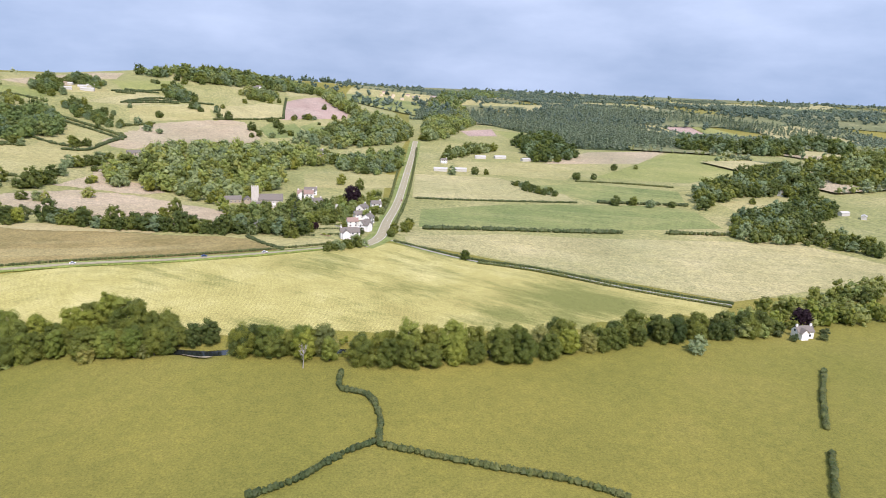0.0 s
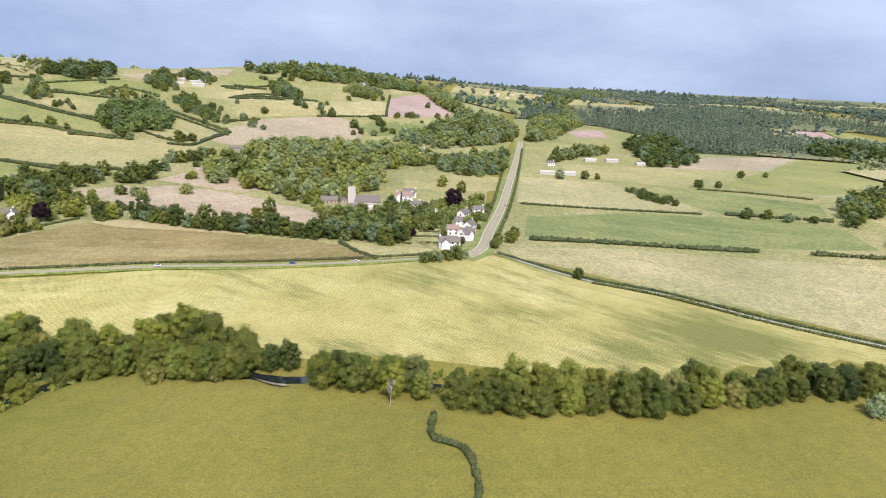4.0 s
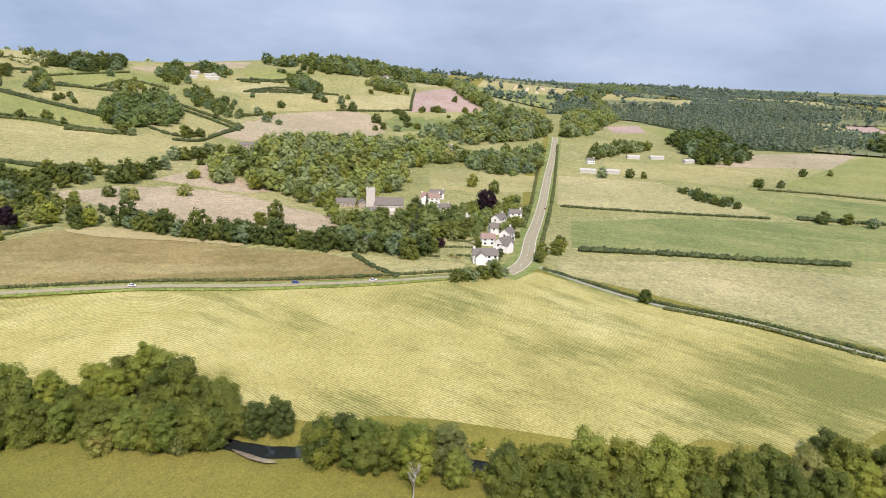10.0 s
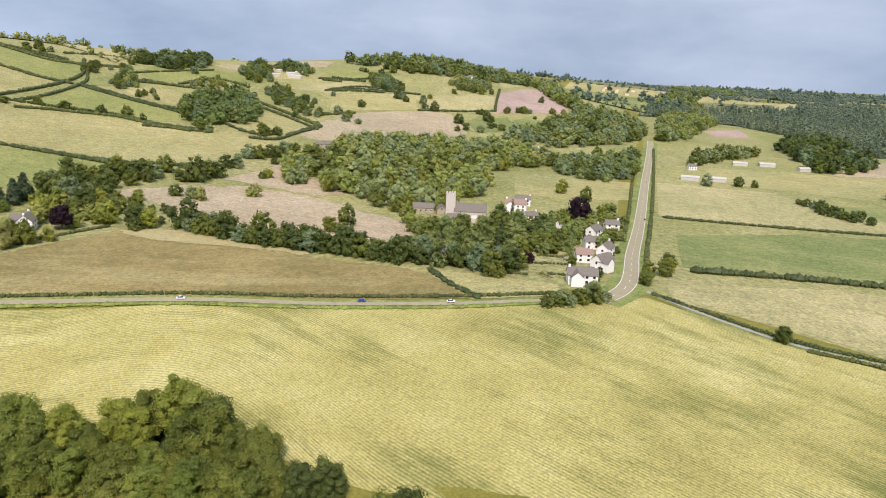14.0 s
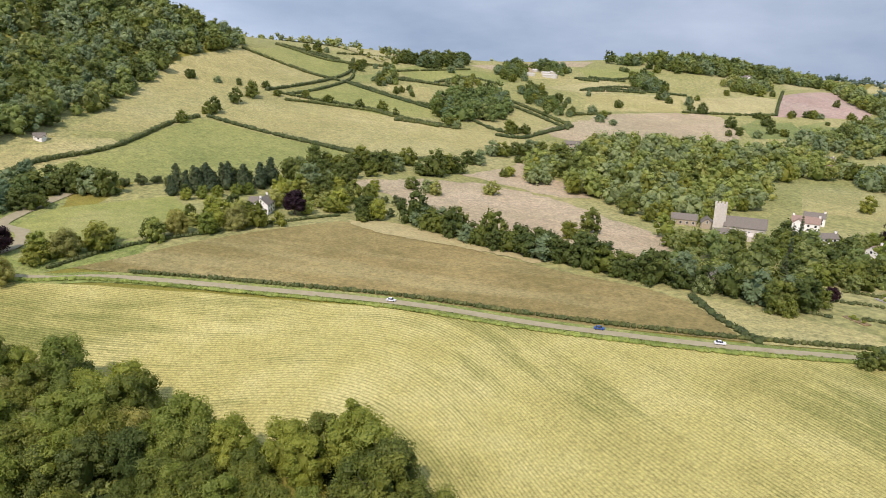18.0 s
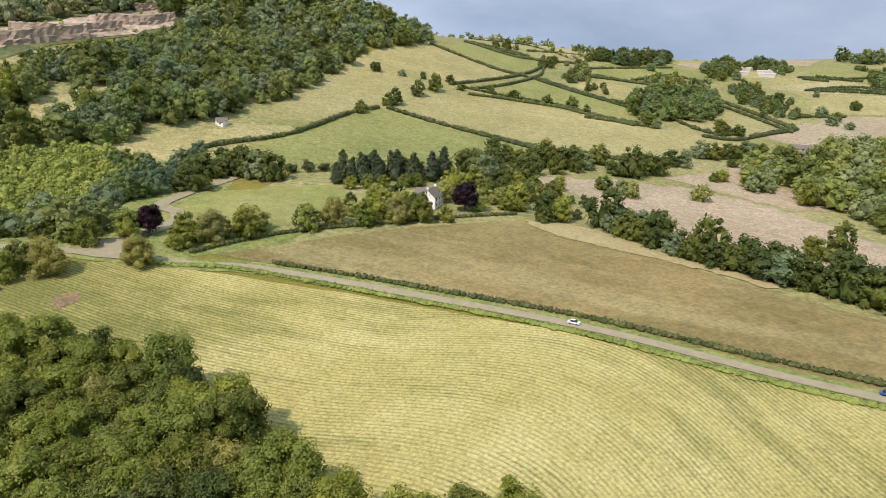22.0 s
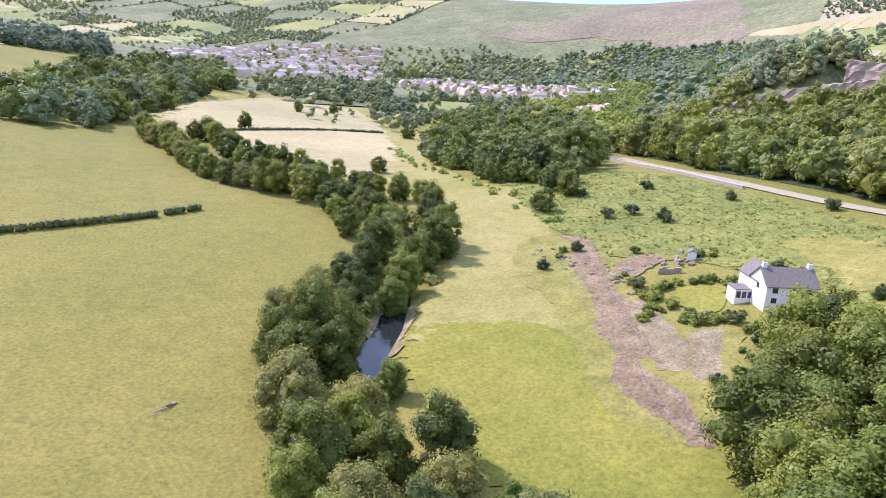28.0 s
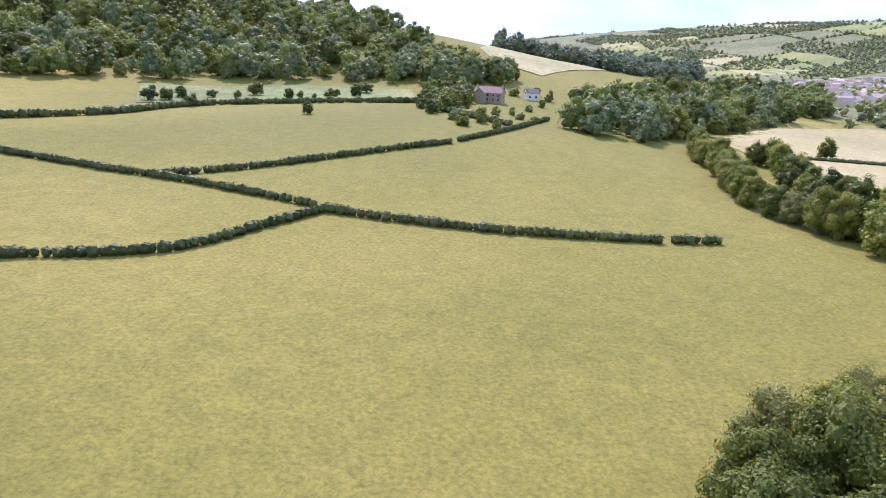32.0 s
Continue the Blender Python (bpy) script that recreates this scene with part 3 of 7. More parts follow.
field("hillgrass", [(-40, 446), (60, 415), (170, 385), (420, 430), (700, 600), (1000, 1000), (1000, 1750), (-100, 1750), (-60, 1080), (-40, 1000)], "yellowish farmland beside the main road", 0.06, 12.0)
field("weedy", [(-304, 303), (-299, 349), (-282, 413), (-248, 425), (-178, 426), (-142, 428), (-126, 424), (-100, 401), (-146, 381), (-187, 368), (-252, 341), (-285, 318)], "brown-green weedy crop field with pale streaks")
field("hay", [(-131, 430), (-94, 433), (-71, 434), (-66, 420), (-100, 400)], "small dry grass paddock beside the village")
field("stubble", [(-343, 470), (-339, 509), (-313, 556), (-271, 570), (-222, 555), (-164, 517), (-170, 457), (-219, 457), (-268, 460), (-310, 477)], "pinkish stubble strip between hedgerow trees", rough=7)
field("stubble", [(-329, 570), (-327, 615), (-334, 658), (-316, 637), (-253, 604), (-257, 581), (-294, 573)], "small pinkish stubble strip under trees", rough=6)
field("green", [(-432, 328), (-466, 403), (-519, 495), (-455, 521), (-397, 543), (-390, 495), (-388, 402), (-425, 326)], "fresh green meadow on the hillside")
field("hay", [(-521, 511), (-581, 611), (-550, 667), (-441, 703), (-382, 764), (-372, 636), (-376, 555), (-401, 547), (-461, 526)], "long dry yellow pasture on the hillside", rough=8)
field("hay", [(-505, 395), (-652, 560), (-697, 660), (-628, 732), (-589, 611), (-522, 506), (-492, 435)], "dry yellow pasture below the wooded hill")
field("scrub", [(-560, 225), (-640, 310), (-700, 430), (-740, 520), (-900, 540), (-1250, 150), (-1300, -250), (-950, -250), (-720, -110), (-600, -60), (-480, 60)], "dark scrubby slopes round the quarry", 0.4, 12.0)
field("green", [(-774, 783), (-708, 826), (-637, 758), (-712, 693)], "small green meadow high on the hill")
field("green", [(-589, 652), (-611, 733), (-509, 753), (-468, 729), (-492, 683)], "narrow green meadow on the hillside")
field("hay", [(-457, 760), (-463, 842), (-413, 834), (-396, 758), (-415, 729)], "small dry yellow paddock between hedges")
field("stubble", [(-393, 783), (-398, 849), (-390, 954), (-309, 1039), (-256, 928), (-324, 850), (-360, 769)], "pale tan hillside field with scattered trees", rough=9)
field("straw", [(-463, 1010), (-394, 1097), (-347, 1033), (-426, 969)], "pale straw field on the hill")
field("straw", [(-378, 1095), (-286, 1192), (-261, 1097), (-337, 1044)], "pale straw field on the hill")
field("red", [(-287, 1239), (-243, 1457), (-187, 1307), (-175, 1204), (-261, 1097)], "red bare soil field on the hilltop")
field("crop", [(-277, 1019), (-239, 1084), (-200, 1012), (-247, 957)], "dark green crop patch on the hillside")
field("crop", [(-225, 1074), (-157, 1157), (-150, 1061), (-194, 1008)], "dark green crop patch beside the wood")
field("paddock", [(-348, 294), (-365, 311), (-378, 331), (-365, 380), (-314, 365), (-319, 332), (-329, 299)], "mown green paddock beside the lane")
field("hay", [(-469, 306), (-483, 360), (-488, 399), (-476, 411), (-438, 323)], "rough yellow meadow below the wood", rough=6)
field("hay", [(-541, 283), (-557, 333), (-541, 329), (-529, 313), (-504, 289), (-507, 279)], "long pale clearing in the wood", 0.5, rough=4)
field("hay", [(-522, 240), (-525, 250), (-497, 255), (-502, 246)], "small pale clearing in the wood", 0.5, rough=3)
field("straw", [(-27, 462), (49, 509), (162, 527), (279, 539), (320, 480), (297, 442), (170, 378), (78, 417), (-24, 438)], "pale crop field with tramlines beside the lane")
field("crop", [(-21, 601), (61, 651), (203, 674), (241, 654), (241, 582), (98, 544), (-19, 504)], "green crop field with yellow margins")
field("straw", [(-36, 803), (60, 806), (126, 718), (131, 679), (35, 665), (-32, 662)], "pale grass field beside the main road")
field("crop", [(95, 761), (158, 794), (260, 764), (245, 691), (154, 678), (126, 718)], "blue-green crop field")
field("hay", [(7, 913), (131, 939), (179, 907), (141, 809), (21, 833)], "dry grass field before the farm")
field("stubble", [(131, 939), (225, 1111), (379, 1199), (277, 996)], "tan field beyond the hedge")
field("green", [(384, 1183), (518, 1157), (386, 921), (294, 829), (180, 840), (236, 926)], "wide green field before the forest")
field("red", [(498, 1843), (477, 1426), (648, 1653), (653, 1900), (583, 1940)], "red bare soil field in the forest")
field("hay", [(282, 704), (366, 760), (391, 759), (289, 637), (283, 675)], "dry clearing among the trees")
field("red", [(24, 1325), (91, 1461), (92, 1298), (38, 1238)], "reddish far field")
field("green", [(90, 1445), (215, 1413), (111, 1273)], "pale green far field")
field("hillgrass", [(-128, 444), (-95, 430), (-66, 430), (-52, 450), (-50, 625), (-85, 640), (-120, 605)], "lawns and plots of the village gardens", 0.12, 6.0, rough=3)
field("hay", [(-157, 758), (-109, 783), (-56, 791), (-54, 713), (-88, 694), (-142, 685)], "dry paddock behind the village")
field("strip", [(-300, 112), (-338, 88), (-362, 40), (-385, -10), (-470, -90), (-560, -170), (-560, -300), (-400, -310), (-300, -210), (-296, -100), (-294, -30), (-300, 10), (-304, 40), (-300, 78)], "pale rough grass of the valley floor", 0.07, 8.0)
field("dry", [(-316, -194), (-409, -284), (-490, -288), (-489, -200), (-401, -54), (-353, -2), (-315, 18), (-312, -33), (-307, -95)], "pale dry meadow on the valley floor", rough=7)
field("bright", [(-255, 140), (-246, 148), (-237, 168), (-232, 186), (-228, 204), (-220, 220), (-212, 234), (-206, 240), (-229, 229), (-256, 212), (-270, 204), (-262, 195), (-268, 180), (-277, 160)], "lush yellow-green river meadow", 0.21, 4.0, rough=1.3, ragged=1.7)
field("strip", [(-377, 2), (-357, 61), (-360, 73), (-340, 98), (-327, 118), (-318, 131), (-305, 143), (-299, 148), (-296, 157), (-284, 168), (-279, 172), (-271, 170), (-262, 158), (-252, 146), (-256, 139), (-279, 124), (-301, 100), (-352, 20)], "mown pale strip of the river meadow", 0.14, 3.0, rough=1.6, ragged=1.5)
field("bracken", [(-410, 73), (-409, 117), (-368, 202), (-332, 240), (-319, 239), (-308, 214), (-325, 192), (-326, 163), (-317, 143), (-326, 124), (-338, 98), (-356, 74), (-362, 62), (-385, 50)], "bracken-covered bank below the road", 0.18, 5.0, rough=2.5, ragged=1.6)
field("scruff", [(-348, 176), (-359, 188), (-333, 227), (-320, 226), (-319, 208)], "dry patch among the bracken", 0.25, 4.0, rough=2.0, ragged=1.8)
field("bright", [(-307, 217), (-318, 239), (-311, 244), (-306, 240), (-301, 217)], "narrow mown lawn beside the house", 0.2)
field("bright", [(-309, 170), (-317, 175), (-308, 183), (-300, 182), (-302, 175)], "small mown garden lawn", 0.22, 3.0, rough=2)
field("scruff", [(-323, 122), (-313, 120), (-300, 128), (-291, 138), (-288, 150), (-278, 164), (-262, 184), (-257, 198), (-261, 207), (-276, 204), (-291, 195), (-300, 184), (-300, 172), (-310, 160), (-318, 148)], "rough grass and weeds on flooded ground", 0.24, 3.0, "weedy_ground", "ground", rough=2.5)
field("dirt", [(-323, 124), (-319, 132), (-305, 144), (-296, 156), (-288, 164), (-281, 169), (-278, 175), (-274, 179), (-269, 181), (-265, 186), (-263, 192), (-261, 198), (-258, 204), (-261, 206), (-267, 199), (-271, 194), (-273, 189), (-274, 183), (-275, 181), (-278, 184), (-278, 188), (-284, 185), (-289, 179), (-293, 172), (-297, 166), (-301, 160), (-308, 152), (-317, 143), (-326, 132)], "bare reddish earth track churned by floods", 0.28, 2.0, "earth_track", "earth", rough=1.2, ragged=0.7)
field("dirt", [(-318, 149), (-326, 153), (-324, 158), (-320, 158), (-311, 158), (-309, 153)], "bare reddish earth between ruined walls", 0.3, 3.0, "earth_patch", "earth", rough=1.5)
field("rubble", [(-290, 184), (-295, 187), (-292, 191), (-286, 193), (-279, 197), (-275, 195), (-279, 191), (-284, 188)], "pale rubble and dry brush spread", 0.25, 1.2, "rubble_patch", "rubble", rough=0.9, ragged=0.8)
field("rubble", [(-297, 165), (-300, 168), (-295, 175), (-290, 182), (-283, 189), (-277, 191), (-276, 187), (-282, 182), (-289, 173)], "pale gravel washed out of the bank", 0.285, 1.2, "rubble_patch", "rubble", rough=0.9, ragged=0.8)
runnel = ribbon("runnel", [(-318, 137), (-307, 148.5), (-298, 160), (-291, 168), (-284, 177), (-278, 183.5), (-273, 186), (-269, 193), (-262, 203)], 0.7, "wet_earth", 0.34, 1.5)
tagged(runnel, "dark wet runnel cut along the earth track", "ditch", kind="structure")
field("dry", [(-281, 415), (-272, 426), (-259, 432), (-229, 433), (-205, 434), (-189, 433), (-187, 428), (-203, 427), (-225, 423), (-249, 415), (-267, 412)], "pale dry margin along the tree row", 0.3, 4.0, rough=2.5, ragged=1.2)
field("dirt", [(-237, 214), (-240, 222), (-232, 228), (-227, 229), (-226, 221)], "patch of bare brown earth", 0.28, 3.0, "earth_patch", "earth", rough=2)
field("dirt", [(-295, 255), (-297, 259), (-294, 263), (-291, 260), (-290, 256)], "worn reddish patch of bare soil", 0.2, 3.0, "earth_patch", "earth", rough=1.5)
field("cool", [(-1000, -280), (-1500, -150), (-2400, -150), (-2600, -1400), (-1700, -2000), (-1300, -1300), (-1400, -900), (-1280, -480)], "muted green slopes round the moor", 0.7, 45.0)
field("moor", [(-1305, -920), (-1464, -907), (-1723, -879), (-1887, -839), (-1843, -702), (-1707, -525), (-1367, -342), (-1365, -444), (-1437, -662), (-1346, -796)], "brown heather moor on the far hillside", 1.5, 45, rough=40)
GLADES = [[(-579, -270), (-640, -276), (-653, -243), (-637, -228), (-584, -213), (-540, -215)], [(-504, -162), (-575, -189), (-585, -178), (-525, -146), (-474, -120)], [(-1286, -618), (-1317, -597), (-1271, -550), (-1242, -569)], [(-1268, -543), (-1285, -504), (-1251, -478), (-1236, -504)]]
CLEARINGS = [[(-663, 65), (-1061, -62), (-1063, -13), (-1029, 54), (-895, 84), (-901, 30)], [(-1311, -345), (-1410, -384), (-1388, -287), (-1339, -140), (-1231, -35), (-1073, 4), (-1180, -178)]]
YARD = [(-680, -158), (-690, -180), (-742, -188), (-768, -166), (-742, -148)]
for poly, mat in zip(GLADES, ("green", "pasture", "green", "green")):
    field(mat, poly, "small green paddock among far trees", 1.3, 6.0, rough=4)
field("stubble", [(-1053, -59), (-1055, -11), (-1025, 52), (-964, 61), (-980, 9), (-1018, -42)], "tan field among the woods behind the quarry", 1.2, 8.0, rough=5)
field("dry", [(-1402, -380), (-1379, -283), (-1329, -137), (-1233, -49), (-1237, -115), (-1301, -228)], "dry pale field on the slope above the quarry", 1.2, 8.0, rough=5)
field("quarry", YARD, "pale gravel yard among the trees", 0.9, 6.0, "yard", "yard", rough=3)
field("straw", [(-179, -384), (-375, -1822), (-311, -513), (-227, -309), (-194, -331)], "pale open pasture on the crest of the hill", 0.5)
for mat, poly in (("green", [(-652, 865), (-677, 965), (-623, 969), (-594, 899), (-631, 849)]), ("hay", [(-754, 886), (-727, 934), (-672, 866), (-697, 835)]), ("stubble", [(-624, 1207), (-572, 1079), (-585, 1018), (-648, 1012)]), ("crop", [(-638, 767), (-639, 817), (-606, 784), (-615, 746)]), ("hay", [(-601, 782), (-571, 836), (-526, 772), (-577, 763)]), ("straw", [(-517, 983), (-484, 1103), (-418, 1106), (-462, 1012)]), ("green", [(-734, 773), (-688, 812), (-647, 777), (-622, 728), (-675, 719)]), ("green", [(-628, 856), (-609, 919), (-581, 860), (-609, 836)])):
    field(mat, poly, "small field high on the hill", 0.3)
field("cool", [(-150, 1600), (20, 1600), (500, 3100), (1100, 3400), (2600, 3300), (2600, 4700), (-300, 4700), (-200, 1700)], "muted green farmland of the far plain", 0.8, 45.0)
# darker crop green stands in for the wood's shade on this strip
field("crop", [(-35, -101), (-81, -138), (-152, -175), (-146, -209), (-74, -212), (-3, -168)], "shaded rough strip below the wood", 0.3)
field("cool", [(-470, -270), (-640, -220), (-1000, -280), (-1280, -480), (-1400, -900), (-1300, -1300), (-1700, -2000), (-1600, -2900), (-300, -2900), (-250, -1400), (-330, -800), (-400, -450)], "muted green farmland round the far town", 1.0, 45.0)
field("quarry", [(-904, -2), (-883, 75), (-846, 141), (-743, 205), (-732, 241), (-703, 290), (-736, 372), (-759, 441), (-710, 428), (-670, 361), (-648, 305), (-618, 252), (-600, 232), (-640, 175), (-765, 104), (-640, 91)], "pinkish quarry floor and benches on the hillside", 0.8, 10.0, "quarry_floor", "quarry", rough=8)
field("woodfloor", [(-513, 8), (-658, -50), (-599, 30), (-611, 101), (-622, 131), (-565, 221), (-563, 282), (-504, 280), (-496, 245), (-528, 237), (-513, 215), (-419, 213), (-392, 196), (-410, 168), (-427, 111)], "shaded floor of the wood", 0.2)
field("hillgrass", [(-600, 232), (-702, 470), (-640, 560), (-560, 520), (-440, 430), (-425, 326), (-440, 322), (-478, 310), (-505, 288), (-478, 238), (-520, 200)], "yellowish grass between the hill woods", 0.05, 8.0)
field("verge", [(-306, 292), (-325, 268), (-345, 245), (-372, 214), (-394, 196), (-430, 210), (-475, 240), (-505, 290), (-478, 312), (-440, 326), (-405, 350), (-380, 335), (-366, 312), (-349, 292), (-332, 296), (-312, 340), (-300, 325)], "rough grass between the road and the woods", 0.1, 8.0)
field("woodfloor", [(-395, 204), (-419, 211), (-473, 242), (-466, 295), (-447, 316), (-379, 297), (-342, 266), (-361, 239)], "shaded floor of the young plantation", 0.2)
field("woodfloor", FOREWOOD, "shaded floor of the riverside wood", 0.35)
# ---- roads and river ----
VALLEY = [(-46, 428)] + [(-67, 414), (-102, 394), (-147, 377), (-201, 361), (-255, 333), (-288, 310), (-304, 291)][:-1] + [(-288, 311), (-299, 295), (-308, 285), (-316, 273), (-325, 263), (-340, 243), (-366, 216), (-387, 195)][1:]
NORTH = [(-52, 420)] + [(-43, 451), (-44, 522), (-44, 626), (-46, 797), (-47, 944), (-49, 1047)] + [(-50, 1075)]
LANE = [(-35, 444), (-12, 427), (19, 413), (60, 409)] + [(106, 391), (165, 370)]


def road(name, line, width, mat, label, verge=0.0, line_gap=0.0, lift=0.34):
    ob = tagged(new(name, ribbon(name, line, width, mat, lift)), label, "road", kind="structure")
    if verge:
        part("verge", ribbon("verge", line, width + verge, "verge", lift - 0.15), ob, "rough grass verge")
    if line_gap:
        pts = smooth_line(line, 3.0)
        for k in range(0, len(pts) - 2, 4):
            part("lane_dash", ribbon("lane_dash", [pts[k], pts[k + 1]], 0.3, "paint", lift + 0.02), ob)
        for side in (-1, 1):
            part("edge_line", ribbon("edge_line", line, 0.25, "paint", lift + 0.02, shift=side * (width / 2 - 0.4)), ob, "white edge line")
    return ob


for cut in ([(-322, 130), (-310, 147), (-299, 159), (-293, 166), (-285, 176), (-278, 185), (-275, 188)], [(-271, 193), (-265, 199), (-261, 203)], [(-318, 136), (-303, 155), (-289, 170)], [(-276, 182), (-268, 190), (-263, 198)]):
    tagged(new("gully", ribbon("gully", cut, 0.9, "mud", 0.36, 2.0)), "dark muddy gully worn into the track", "gully", kind="structure")
road("main_road", NORTH, 7.6, "asphalt", "straight grey main road with white lane lines", 9.0, 12.0)
road("valley_road", VALLEY, 3.4, "asphalt", "pale grey valley road between grass verges", 5.0)
road("upper_road", [(-387, 195)] + [(-415, 117), (-435, 81), (-479, 29)] + [(-500, -40)], 5.5, "asphalt", "grey road on a retaining wall above the bank")
road("lane", LANE, 2.0, "lane", "narrow pale lane between low hedges", 3.6)
road("side_road", [(-318, 276), (-328, 283), (-338, 300), (-352, 306), (-365, 303), (-380, 318), (-398, 345)], 6.0, "asphalt", "short grey side road at the junction", 0, 0, 0.4)
field("asphalt", [(-309, 280), (-316, 270), (-321, 265), (-327, 272), (-331, 282), (-327, 287), (-320, 285)], "wide tarmac apron at the junction", 0.42, 3.0, "junction_apron", "road")
tagged(new("river", ribbon("river", RIVER, 7.5, "water", -2.0, level=True)), "dark slow river between wooded banks", "river", kind="structure")

# ---- trees ----


def icosahedron():
    g = (1 + 5 ** 0.5) / 2
    v = np.array([(a, b * g, 0) for a in (-1, 1) for b in (-1, 1)] + [(0, a, b * g) for a in (-1, 1) for b in (-1, 1)] + [(b * g, 0, a) for a in (-1, 1) for b in (-1, 1)])
    v /= np.linalg.norm(v[0])
    near = np.linalg.norm(v[:, None] - v[None], axis=2) < 1.1
    f = []
    for a in range(12):
        for b in range(a + 1, 12):
            for c in range(b + 1, 12):
                if near[a, b] and near[b, c] and near[a, c]:
                    out = np.dot(np.cross(v[b] - v[a], v[c] - v[a]), v[a]) > 0
                    f.append((a, b, c) if out else (a, c, b))
    return v, np.array(f)


def finer(v, f):
    """Each triangle of a ball cut into four."""
    v, made, out = [tuple(p) for p in v], {}, []

    def mid(a, b):
        key = (min(a, b), max(a, b))
        if key not in made:
            p = (np.array(v[a]) + np.array(v[b])) / 2
            made[key] = len(v)
            v.append(tuple(p / np.linalg.norm(p)))
        return made[key]

    for a, b, c in f.tolist():
        ab, bc, ca = mid(a, b), mid(b, c), mid(c, a)
        out += [(a, ab, ca), (b, bc, ab), (c, ca, bc), (ab, bc, ca)]
    return np.array(v), np.array(out)


BALLS = {0: icosahedron()}
BALLS[1] = finer(*BALLS[0])


def crown_arrays(seed, tall, wide, lobes, leaves, leaf, detail, low=0.18, lump=0.0, cone=False):
    """Verts and faces of a crown: a rough core, uneven boughs round it and a loose coat of leaf sprays."""
    rng = np.random.default_rng(seed)
    bv, bf = BALLS[detail]
    V, F3, F4, n = [], [], [], 0
    mid, half = tall * (1 + low) / 2, tall * (1 - low) / 2
    lump = lump or 0.22
    middle = np.array([0, 0, mid])
    masses = []
    if not cone:
        masses.append((middle - (0, 0, half * 0.08), np.array([wide * 0.33, wide * 0.33, half * 0.7]), 0))
    for i in range(lobes):
        k = (i + 0.5) / lobes
        a = i * 2.4 + rng.uniform(-0.7, 0.7)
        if cone:
            r = wide * (0.1 + 0.3 * k)
            c = np.array([math.cos(a) * r * 0.35, math.sin(a) * r * 0.35, tall * (0.96 - 0.86 * k)])
            r = np.array([r, r, r * 0.9])
        else:
            zz = 1 - 1.7 * k
            rr = math.sqrt(max(0.0, 1 - zz * zz)) * rng.uniform(0.52, 0.76)
            size = wide * lump * rng.choice((0.62, 0.8, 1.0, 1.25))
            c = np.array([math.cos(a) * rr * wide / 2, math.sin(a) * rr * wide / 2, mid + zz * half * rng.uniform(0.58, 0.84)])
            r = np.array([size, size, size * rng.uniform(0.7, 0.95)])
        masses.append((c, r, leaves))
    for c, r, sprays in masses:
        rough = 1 + rng.uniform(-0.3, 0.18, (len(bv), 1))
        V.append(c + bv * rough * r * 0.85)
        F3.append(bf + n)
        n += len(bv)
        if not sprays:
            continue
        d = rng.normal(size=(sprays, 3))
        d[:, 2] += 0.3
        out = c - middle
        d += 0.6 * out / (np.linalg.norm(out) + 0.1)
        d /= np.linalg.norm(d, axis=1, keepdims=True)
        p = c + d * r * rng.uniform(0.78, 1.36, (sprays, 1))
        face = d + rng.normal(size=(sprays, 3)) * 0.42 + (0, 0, 0.3)
        face /= np.linalg.norm(face, axis=1, keepdims=True)
        t = np.cross(face, rng.normal(size=(sprays, 3)))
        t /= np.linalg.norm(t, axis=1, keepdims=True)
        u = np.cross(face, t)
        w = leaf * rng.uniform(0.5, 1.3, (sprays, 1))
        q = np.stack([p - t * w * 0.62, p + u * w * 0.3, p + t * w * 0.55, p - u * w * 0.38], 1)
        V.append(q.reshape(-1, 3))
        F4.append(np.arange(n, n + 4 * sprays).reshape(-1, 4))
        n += 4 * sprays
    return np.concatenate(V), np.concatenate(F3), np.concatenate(F4)


def crown_mesh(name, mat, *shape, **more):
    v, f3, f4 = crown_arrays(*shape, **more)
    return mesh_of(name, v, f3.tolist() + f4.tolist(), M[mat])


def tube(v, f, a, b, ra, rb, sides=6):
    a, b = Vector(a), Vector(b)
    d = (b - a).normalized()
    u = d.orthogonal().normalized()
    w = d.cross(u)
    n = len(v)
    for p, r in ((a, ra), (b, rb)):
        v += [tuple(p + r * (u * math.cos(6.2832 * i / sides) + w * math.sin(6.2832 * i / sides))) for i in range(sides)]
    f += [(n + i, n + (i + 1) % sides, n + sides + (i + 1) % sides, n + sides + i) for i in range(sides)]
    f.append(tuple(range(n + 2 * sides - 1, n + sides - 1, -1)))


def trunk_mesh(seed, tall, wide, mat="bark"):
    rng = random.Random(seed)
    v, f = [], []
    r = tall * 0.028
    top = (rng.uniform(-0.4, 0.4), rng.uniform(-0.4, 0.4), tall * 0.62)
    fork = (0, 0, tall * 0.28)
    tube(v, f, (0, 0, -1.0), fork, r * 1.25, r, 8)
    tube(v, f, fork, top, r, r * 0.4, 8)
    for i in range(6):
        a = i * 1.05 + rng.uniform(-0.3, 0.3)
        z = tall * rng.uniform(0.28, 0.5)
        tube(v, f, (0, 0, z), (math.cos(a) * wide * 0.3, math.sin(a) * wide * 0.3, z + tall * 0.22), r * 0.5, r * 0.15, 5)
    return mesh_of("trunk", v, f, M[mat], True)


KINDS = {}


